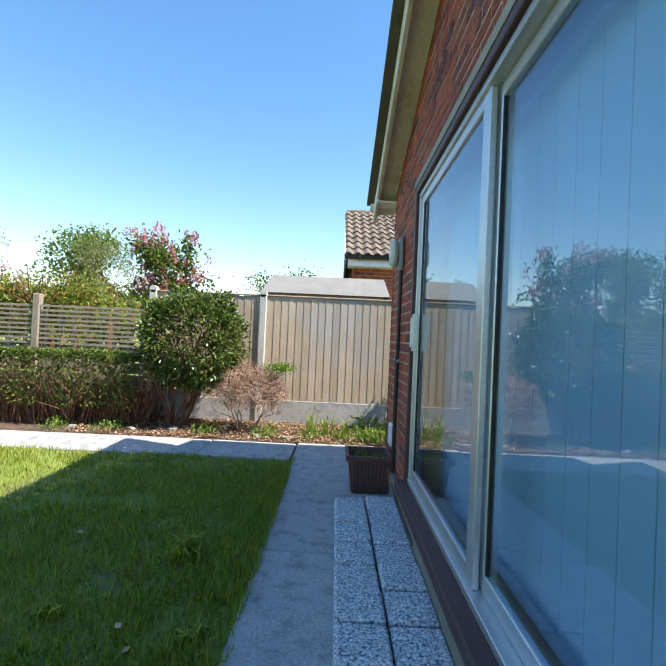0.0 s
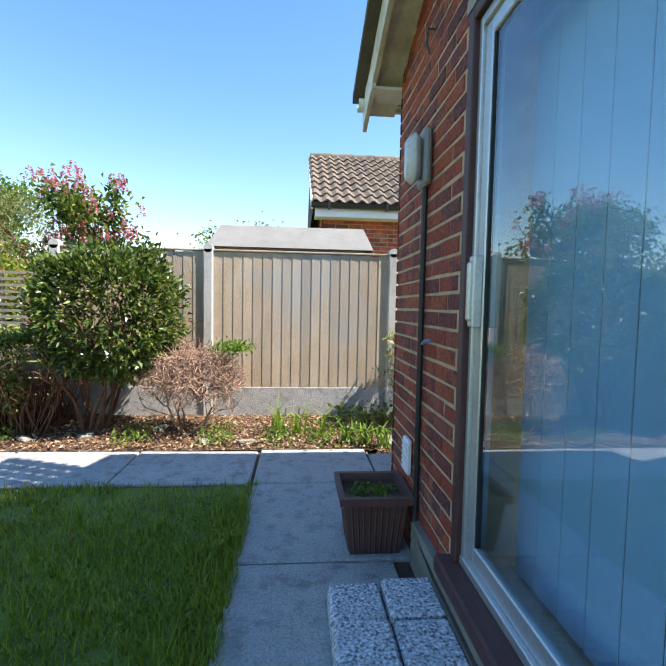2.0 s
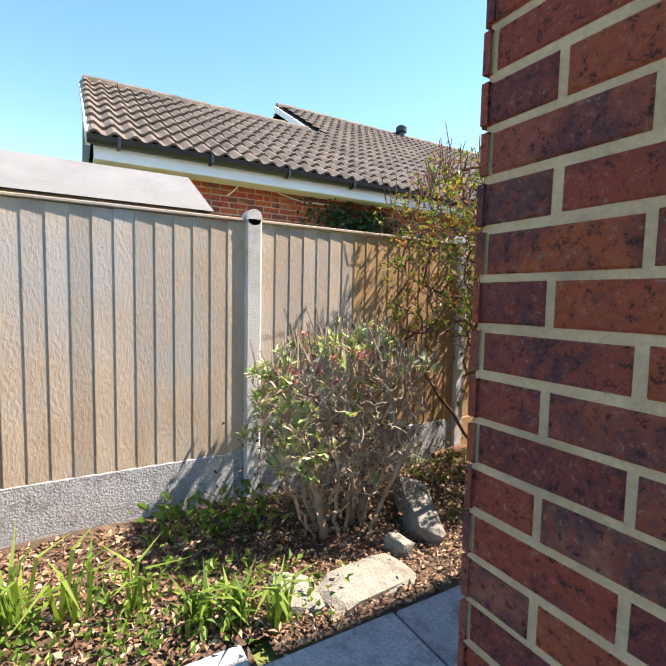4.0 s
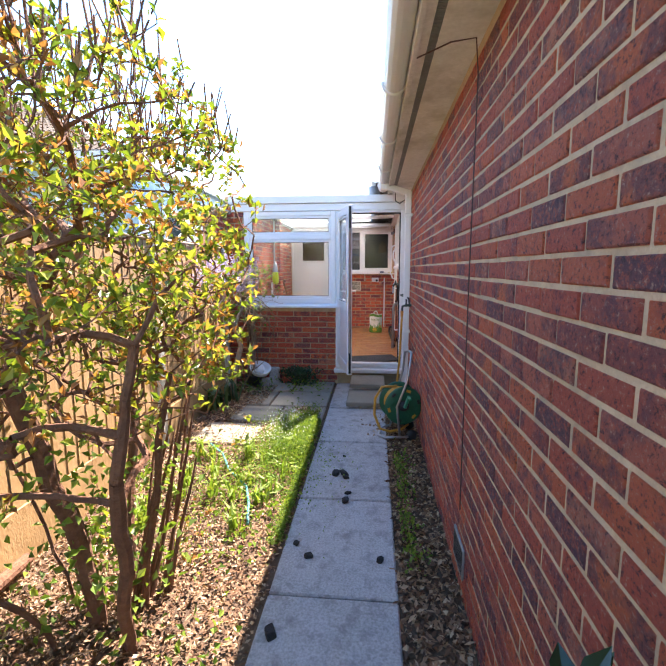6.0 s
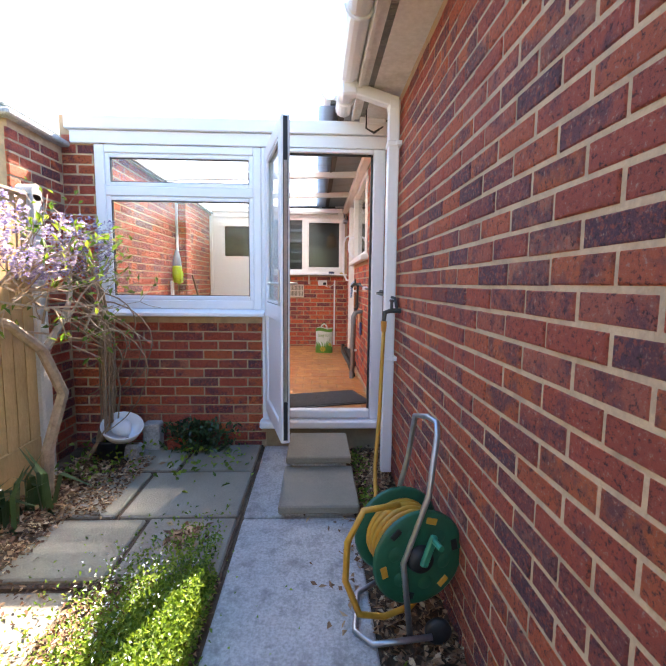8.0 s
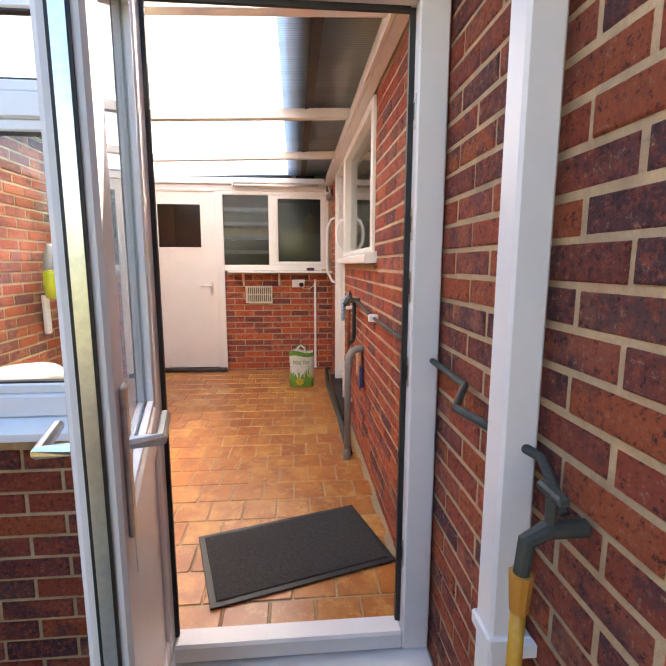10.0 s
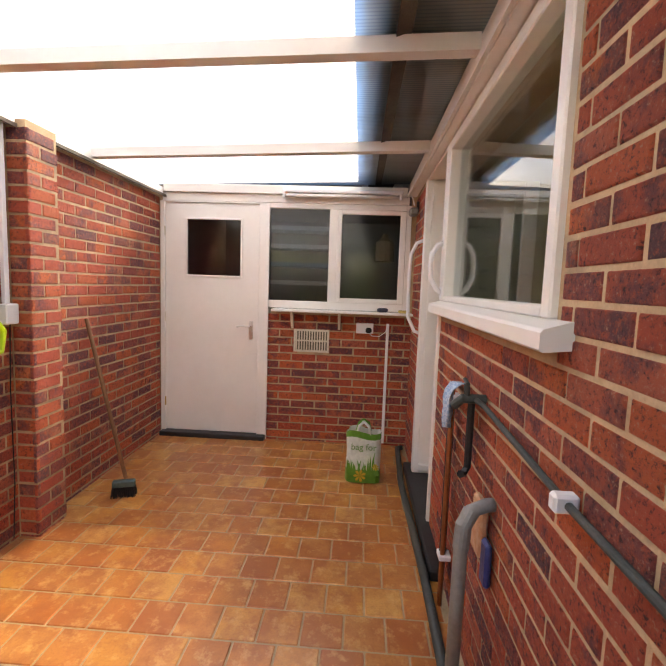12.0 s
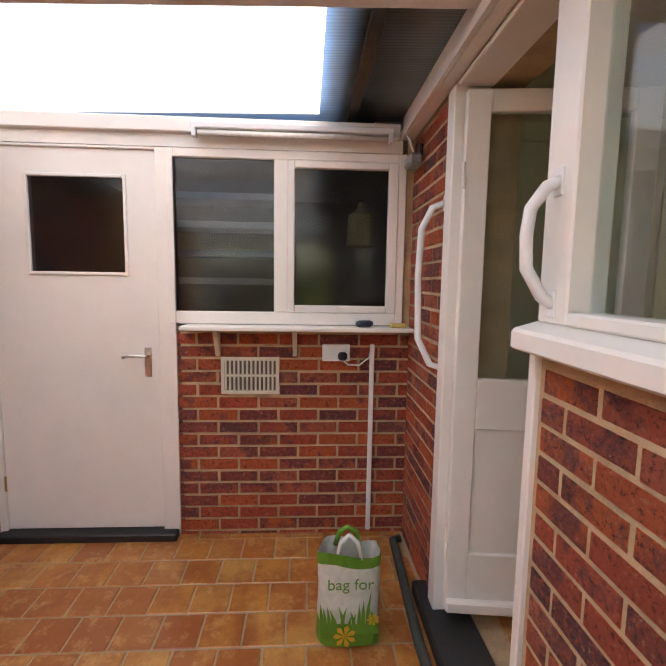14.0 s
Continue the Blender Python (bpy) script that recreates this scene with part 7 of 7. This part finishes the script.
weeds("forget_me_nots", "low mat of green weeds beside the path", 13000, lambda r: (4.18 + r.gauss(0, 0.27), 1.08 + abs(r.gauss(0, 0.17)) - 0.17), 0.019, L_WEED, 201, 0.12)
weeds("small_white_flowers", "tiny white flowers among the weeds", 750, lambda r: (r.choice((4.05, 4.22, 4.35, 4.5, 3.95)) + r.gauss(0, 0.06), r.choice((1.02, 1.12, 1.22, 1.3)) + r.gauss(0, 0.045)), 0.013, WHITEF, 202, 0.17)
weeds("path_weeds", "thin line of green weeds along the path edge", 3600, lambda r: (r.uniform(2.7, 4.6), 0.885 + abs(r.gauss(0, 0.035))), 0.017, L_WEED, 203, 0.05)
weeds("wall_weeds", "small weeds in the soil strip by the wall", 650, lambda r: (r.choice((2.7, 2.95, 3.3, 3.6, 3.75, 5.2, 5.75)) + r.gauss(0, 0.10), 0.24 - abs(r.gauss(0, 0.05))), 0.026, L_WEED, 204, 0.07)
weeds("bed_clover", "thin spread of small green weeds over the bed", 4500, lambda r: (3.55 + r.gauss(0, 0.42), 1.25 + r.gauss(0, 0.24)), 0.017, L_WEED, 211, 0.05)
weeds("broad_weeds", "broad-leaved green weeds at the foot of the fence", 80, lambda r: (r.choice((0.15, 0.35, -0.05, 0.30)) + r.gauss(0, 0.07), r.choice((1.95, 1.75, 1.85)) + r.gauss(0, 0.06)), 0.075, L_WEED, 212, 0.13)
weeds("bed_weeds", "scattered green weeds in the flower bed", 1300, lambda r: (r.choice((0.0, 0.25, 1.45, 1.7, 2.0, 2.6, 3.0, 3.3, 5.6, 5.85)) + r.gauss(0, 0.11), r.choice((1.05, 1.3, 1.75, 1.95)) + r.gauss(0, 0.08)), 0.04, L_WEED, 205, 0.12)
weeds("front_weeds", "scattered green weeds in the front bed", 1300, lambda r: (r.choice((-0.7, -0.35, -0.1, -1.2, -1.9, -3.0, -3.6)) + r.gauss(0, 0.08), r.choice((1.1, 1.25, 1.45)) + r.gauss(0, 0.07)), 0.035, L_WEED, 206, 0.09)
weeds("planter_weeds", "sparse green weeds in the planter", 130, lambda r: (PX + r.gauss(0, 0.06), PY + r.gauss(0, 0.06)), 0.03, L_WEED, 207, 0.02).location.z = 0.24
weeds("lawn_clover", "patches of broad-leaved clover in the lawn", 3600, lambda r: (r.choice((-1.0, -1.25, -1.5, -1.0, -2.0, -1.15)) - abs(r.gauss(0, 0.14)) + 0.12, r.uniform(-3.6, 0.1)), 0.022, L_WEED, 208, 0.02)


def litter(name, label, n, place, seed, size=0.04):
    rng = random.Random(seed)
    g = Geo()
    for k in range(n):
        x, y, z = place(rng)
        d = Vector((rng.uniform(-1, 1), rng.uniform(-1, 1), rng.uniform(-0.15, 0.35)))
        leaf_at(g, Vector((x, y, z + 0.012 + 0.014 * rng.random())), d, size * rng.uniform(0.45, 1.3), size * 0.5 * rng.uniform(0.5, 1.2), rng, rng.uniform(-0.4, 0.5))
    tagged(part(name, g, DRY), label, "leaf litter", "", "stuff")


def bed_spot(r):
    while True:
        x, y = r.uniform(0.1, 5.9), r.uniform(0.88, 2.1)
        if not (4.58 < x and y < 1.74 - 0.16 * (x > 5.1)) and not (4.02 < x < 4.57 and 1.40 < y < 1.97 and r.random() < 0.8):
            return x, y, -0.005 if x > 4.0 else -0.02


litter("leaf_litter", "dry brown leaves and bark chips on the bed", 30000, bed_spot, 301, 0.028)
litter("front_litter", "dry brown leaves on the front bed", 9000, lambda r: (-3.5 * r.random() ** 1.2 + 0.1, r.uniform(0.99, 2.05), -0.01), 302)
litter("strip_litter", "dark fallen leaves along the foot of the wall", 7500, lambda r: (r.uniform(0.1, 6.1), r.uniform(0.0, 0.28), -0.03), 303, 0.04)
litter("path_litter", "few dry leaves blown onto the paving", 110, lambda r: (r.uniform(4.3, 6.0), 0.27 + abs(r.gauss(0, 0.12)), 0.0), 304)
litter("slab_litter", "small heap of curled brown leaves on the slab", 70, lambda r: (4.86 + r.gauss(0, 0.045), 1.08 + r.gauss(0, 0.05), 0.02), 305, 0.055)
litter("lawn_litter", "a few fallen leaves on the lawn", 45, lambda r: (r.uniform(-2.8, -0.85), r.uniform(-3.2, 0.2), 0.02), 306, 0.05)
litter("corner_litter", "drift of brown leaves in the fence corner", 1500, lambda r: (5.45 + r.gauss(0, 0.28), 2.05 - abs(r.gauss(0, 0.13)), 0.0), 307, 0.05)

# stones, log, clods
STONE = surface("weathered_stone", (0.20, 0.185, 0.145), (0.36, 0.33, 0.26), 16, 0.95, 0.9, 70, stain=(0.12, 0.11, 0.085), stain_scale=9)
def rock(name, label, at, size, seed, turn=0.0, tilt=0.0, mat=STONE):
    g = Geo()
    bm = bmesh.new()
    bmesh.ops.create_icosphere(bm, subdivisions=2, radius=1.0)
    for v in bm.verts:
        q = Vector(v.co)
        q = Vector([math.copysign(abs(c) ** 0.38, c) for c in q])
        q += Vector((0.25 * q.z, -0.3 * q.x, 0.2 * q.y))
        q *= 1 + 0.26 * noise.noise(q * 1.4 + Vector((seed, 0, 0))) + 0.05 * noise.noise(q * 5 + Vector((seed, 3, 0)))
        v.co = q
    m = pose(*at, tilt, 0, turn) @ Matrix.Diagonal((*size, 1))
    g.add([v.co for v in bm.verts], [tuple(v.index for v in f.verts) for f in bm.faces], m)
    bm.free()
    t = thing(name, label, "stone", at, "bed stones")
    piece("stone", g, mat, t)


rock("bed_stone", "tilted pale sandstone block in the bed", (1.12, 1.36, 0.06), (0.075, 0.20, 0.08), 3, -24, 14)
rock("bed_stone", "small sandstone lump beside the block", (0.86, 1.19, 0.03), (0.03, 0.06, 0.04), 5, 10)
rock("bed_stone", "flat buff stone edging the path", (0.55, 1.06, 0.0), (0.20, 0.11, 0.03), 7, 12)
rock("bed_stone", "flat buff stone edging the path", (0.27, 1.13, 0.0), (0.09, 0.11, 0.03), 9, -12)
for k, (x, y) in enumerate(((-3.4, 1.2), (-2.3, 1.3), (-1.75, 1.55), (-1.3, 1.15), (-2.75, 1.25), (-0.95, 1.15))):
    rock("bed_stone", "small pale stone on the soil", (x, y, 0.01), (0.05 + 0.01 * (k % 3), 0.04, 0.025), 20 + k, 40 * k)
log = thing("log", "short sawn log lying by the fence", "log", (2.1, 1.98, 0.03))
piece("timber", Geo().tube([(1.86, 2.03, 0.05), (2.1, 2.05, 0.055), (2.42, 2.07, 0.05)], [0.026, 0.032, 0.029], 10), BARK, log)
for k, (x, y, s) in enumerate(((3.55, 0.66, 0.028), (3.55, 0.60, 0.03), (3.50, 0.585, 0.022), (3.28, 0.56, 0.018), (3.18, 0.57, 0.026), (2.72, 0.80, 0.016), (2.62, 0.72, 0.018), (2.62, 0.36, 0.018), (2.12, 0.80, 0.028), (3.86, 0.62, 0.012))):
    rock("soil_clod", "dark lump of soil on the concrete path", (x, y, s * 0.4), (s, s * 0.8, s * 0.55), 60 + k, 50 * k, 0, surface("black_soil", (0.012, 0.012, 0.013), (0.03, 0.028, 0.027), 60, 0.98, 0.6, 150) if k == 0 else bpy.data.materials["black_soil"])
hs = thing("old_hose", "thin teal hose lying across the bed", "hose", (3.4, 1.3, 0.02))
piece("tube", Geo().tube([(3.95, 1.72, 0.03), (3.75, 1.55, 0.035), (3.5, 1.42, 0.03), (3.25, 1.22, 0.035), (3.05, 1.15, 0.03), (2.85, 1.10, 0.02)], 0.008, 8), surface("teal_hose", (0.02, 0.16, 0.17), (0.04, 0.24, 0.24), 20, 0.5, 0.1, 60), hs)

# pots by the low wall
pot = thing("flower_pot", "dark flower pot standing on rubble by the low wall", "pot", (5.93, 1.83, 0))
piece("pot", Geo().lathe([(0.0, 0.0), (0.085, 0.0), (0.11, 0.13), (0.12, 0.135), (0.12, 0.15), (0.105, 0.15), (0.09, 0.05), (0.0, 0.05)], pose(5.90, 1.88, 0.0), 22), surface("dark_pot_plastic", (0.02, 0.022, 0.035), (0.035, 0.038, 0.055), 8, 0.45, 0.1, 50), pot, smooth=True)
piece("rubble", Geo().box(5.86, 5.96, 1.68, 1.79, -0.02, 0.10, c=0.02), CONCRETE, pot)
bowl = thing("white_bowl", "chipped white bowl tipped on the pot and rubble", "bowl", (5.90, 1.80, 0.13))
piece("bowl", Geo().lathe([(0.0, 0.0), (0.06, 0.0), (0.11, 0.035), (0.128, 0.09), (0.133, 0.09), (0.135, 0.083), (0.112, 0.026), (0.065, -0.010), (0.0, -0.010)], pose(5.90, 1.81, 0.165, 14, -24, 0), 26), UPVC, bowl, smooth=True)
bmx = pose(5.90, 1.81, 0.165, 14, -24, 0)
piece("broken_piece", Geo().lathe([(0.0, 0.10), (0.05, 0.085), (0.075, 0.03), (0.0, 0.02)], bmx @ pose(0.02, 0.03, 0.0, 20, 10, 0), 14), UPVC, bowl, smooth=True)
for nm, lb, x0, x1, y0, y1, z1, mt in (("concrete_block", "grey concrete block on end by the wall", 6.02, 6.12, 1.60, 1.72, 0.20, CONCRETE), ("loose_brick", "mossy old brick lying by the wall", 6.02, 6.13, 1.36, 1.55, 0.08, BRICK)):
    t = thing(nm, lb, "brick", ((x0 + x1) / 2, (y0 + y1) / 2, 0))
    piece("block", Geo().box(x0, x1, y0, y1, -0.02, z1, c=0.01), mt, t)
weeds("wall_foot_fern", "dark green fern at the foot of the low wall", 700, lambda r: (6.03 + r.gauss(0, 0.05), 1.34 + r.gauss(0, 0.10)), 0.045, L_SHADE, 209, 0.20)

# ---- hose reel ----
reel = thing("hose_reel", "green garden hose reel with a yellow hose and steel frame", "hose reel", (4.45, 0.17, 0))
GREEN = surface("green_plastic", (0.006, 0.085, 0.045), (0.010, 0.12, 0.065), 6, 0.38, 0.04, 50)
YELLOW = surface("yellow_hose_rubber", (0.50, 0.24, 0.025), (0.62, 0.32, 0.04), 12, 0.5, 0.1, 60)
STEEL = surface("grey_steel_tube", (0.34, 0.36, 0.38), (0.44, 0.46, 0.48), 12, 0.35, 0.05, 60, metal=0.8)
RM = pose(4.45, 0.165, 0.285, 0, 90, 14)


def reel_disc(z):
    d = piece("side_disc", Geo().lathe([(0.03, z - 0.006), (0.06, z - 0.010), (0.10, z - 0.006), (0.158, z - 0.008), (0.168, z), (0.158, z + 0.008), (0.10, z + 0.006), (0.06, z + 0.010), (0.03, z + 0.006), (0.03, z - 0.006)], RM, 40), GREEN, reel, "green side disc", True)
    return d


for z in (-0.095, 0.085):
    d = reel_disc(z)
    for k in range(6):
        a = math.pi / 3 * k + 0.3
        s = -1 if z < 0 else 1
        rg = Geo()
        rg.box(-0.020, 0.020, -0.011, 0.011, -0.003, 0.003, RM @ pose(0.132 * math.cos(a), 0.132 * math.sin(a), z + s * 0.0085, 0, 0, math.degrees(a) + 90), 0.002)
        piece("disc_slot", rg, YELLOW if k % 2 else BLACK, reel)
        piece("disc_dimple", Geo().lathe([(0.0, 0.004), (0.022, 0.003), (0.027, 0.0)], RM @ pose(0.092 * math.cos(a + 0.5), 0.092 * math.sin(a + 0.5), z + s * 0.006) @ Matrix.Diagonal((1, 1, s, 1)), 14), GREEN, reel, smooth=True)
for j in range(3):
    for k in range(6):
        rad = 0.085 + 0.017 * j
        zz = -0.075 + 0.028 * k + 0.008 * (j % 2)
        piece("hose_coil", Geo().tube([RM @ Vector((rad * math.cos(a), rad * math.sin(a), zz + 0.004 * math.sin(a * 2))) for a in [2 * math.pi * i / 28 for i in range(29)]], 0.0115, 7, False), YELLOW, reel, smooth=True)
piece("hub", Geo().lathe([(0.0, -0.125), (0.04, -0.125), (0.05, -0.10), (0.05, 0.10), (0.0, 0.11)], RM, 20), BLACK, reel, "black hub", True)
crank = piece("crank_handle", Geo().box(-0.011, 0.10, -0.014, 0.014, -0.145, -0.125, RM @ pose(0, 0, 0, 0, 0, 200), 0.006).tube([RM @ pose(0, 0, 0, 0, 0, 200) @ Vector((0.085, 0, -0.14)), RM @ pose(0, 0, 0, 0, 0, 200) @ Vector((0.085, 0, -0.19))], 0.010, 10), surface("teal_green_plastic", (0.01, 0.20, 0.12), (0.015, 0.27, 0.16), 6, 0.35, 0.04, 50), reel, "bright green crank handle")
fr1 = [RM @ Vector((0.0, 0, -0.13))]
piece("frame_tube", Geo().tube([(4.33, 0.17, 0.02), (4.33, 0.20, 0.28), (4.36, 0.115, 0.50), (4.39, 0.085, 0.70), (4.42, 0.08, 0.735), (4.47, 0.10, 0.74), (4.55, 0.125, 0.72), (4.58, 0.14, 0.55), (4.60, 0.20, 0.28), (4.60, 0.24, 0.04)], 0.0105, 10), STEEL, reel, "steel tube handle", True)
piece("foot_tube", Geo().tube([(4.60, 0.24, 0.03), (4.55, 0.33, 0.015), (4.36, 0.355, 0.015), (4.30, 0.30, 0.015), (4.31, 0.10, 0.03)], 0.0105, 10), STEEL, reel, "bent steel foot", True)
for x in (4.33, 4.60):
    w = piece("wheel", Geo().lathe([(0.0, -0.014), (0.038, -0.014), (0.045, -0.008), (0.045, 0.008), (0.038, 0.014), (0.0, 0.014)], pose(x, 0.075, 0.035, 0, 90, 0), 20), BLACK, reel, "", True)
piece("loose_hose", Geo().tube([(4.42, 0.20, 0.44), (4.38, 0.33, 0.44), (4.36, 0.385, 0.34), (4.36, 0.39, 0.20), (4.37, 0.34, 0.07), (4.40, 0.25, 0.035), (4.43, 0.15, 0.05), (4.46, 0.09, 0.09)], 0.0115, 8), YELLOW, reel, smooth=True)
fh = thing("feed_hose", "yellow hose hanging from the tap to the reel", "hose", (5.4, 0.12, 0))
piece("tube", Geo().tube([(5.46, 0.10, 0.935), (5.455, 0.105, 0.80), (5.42, 0.12, 0.45), (5.34, 0.15, 0.16), (5.15, 0.17, 0.05), (4.80, 0.16, 0.10), (4.56, 0.165, 0.38)], 0.0115, 8), YELLOW, fh, smooth=True)
reel.location.x -= 0.06

# ---- bricks, laid last ----
brick_cache = {}


def brick_mesh(w):
    key = round(w, 3)
    if key not in brick_cache:
        h, d = COURSE - 0.0115, 0.016
        c = 0.004
        v = [(0, 0, 0), (w, 0, 0), (w, 0, h), (0, 0, h), (0, d - c, 0), (w, d - c, 0), (w, d - c, h), (0, d - c, h), (c, d, c), (w - c, d, c), (w - c, d, h - c), (c, d, h - c)]
        f = [(0, 1, 5, 4), (1, 2, 6, 5), (2, 3, 7, 6), (3, 0, 4, 7), (4, 5, 9, 8), (5, 6, 10, 9), (6, 7, 11, 10), (7, 4, 8, 11), (8, 9, 10, 11)]
        brick_cache[key] = Geo().add(v, f).mesh("brick", BRICK)
    return brick_cache[key]


def lay(parent, origin, along, out, length, height, holes, near, shift):
    rest, made = Geo(), 0
    up = Vector((0, 0, 1))
    rng = random.Random(int(length * 1000 + height * 77))
    frame_m = Matrix((along, out, up)).transposed().to_4x4()
    frame_m.translation = origin - out * 0.0195
    flip = along.cross(up).dot(out) > 0
    for row in range(int(height / COURSE)):
        v = row * COURSE
        u = -LENGTH * ((shift + 0.5 * (row % 2)) % 1.0)
        while u < length - 0.01:
            spans = [(max(u, 0.0), min(u + LENGTH - 0.012, length))]
            for h0, h1, v0, v1 in holes:
                if v + COURSE * 0.6 > v0 and v + COURSE * 0.4 < v1:
                    spans = [s for a, b in spans for s in ((a, min(b, h0)), (max(a, h1), b)) if s[1] - s[0] > 0.02]
            for a, b in spans:
                if b - a < 0.03:
                    continue
                m = frame_m @ Matrix.Translation((a, rng.uniform(-0.0025, 0.0015), v + rng.uniform(-0.001, 0.001))) @ Matrix.Rotation(rng.uniform(-0.006, 0.006), 4, "Y")
                if near and made < 300 and near[0] <= a <= near[1] and near[2] <= v <= near[3]:
                    ob = new("brick", brick_mesh(b - a))
                    ob.parent, ob.matrix_basis = parent, m
                    made += 1
                else:
                    me = brick_mesh(b - a)
                    rest.add([p.co for p in me.vertices], [tuple(p.vertices) for p in me.polygons], m)
            u += LENGTH
    if rest.v:
        ob = part("bricks", rest, BRICK_ISLE, parent, "red and purple-brown facing bricks")
        tagged(ob, kind="stuff")


for job in brick_jobs:
    lay(*job)

tile_me = Geo().box(0, 0.176, 0, 0.161, -0.012, 0, None, 0.004).mesh("floor_tile", TILE)
rnd = random.Random(11)
row = 0
x = FX + 0.05
while x < BACK - 0.02:
    y = 0.03 - (0.0835 if row % 2 else 0.0)
    while y < YL - 0.03:
        ob = new("floor_tile", tile_me)
        ob.parent = floor_ob
        sx, y0 = min(1.0, (BACK - x) / 0.176), max(y, 0.012)
        sy = (min(y + 0.161, YL - 0.004) - y0) / 0.161
        ob.matrix_basis = pose(x, y0, FLOOR + rnd.uniform(-0.0005, 0.0005), rnd.uniform(-0.08, 0.08), rnd.uniform(-0.08, 0.08), 0) @ Matrix.Diagonal((sx, sy, 1, 1))
        y += 0.167
    x += 0.183
    row += 1
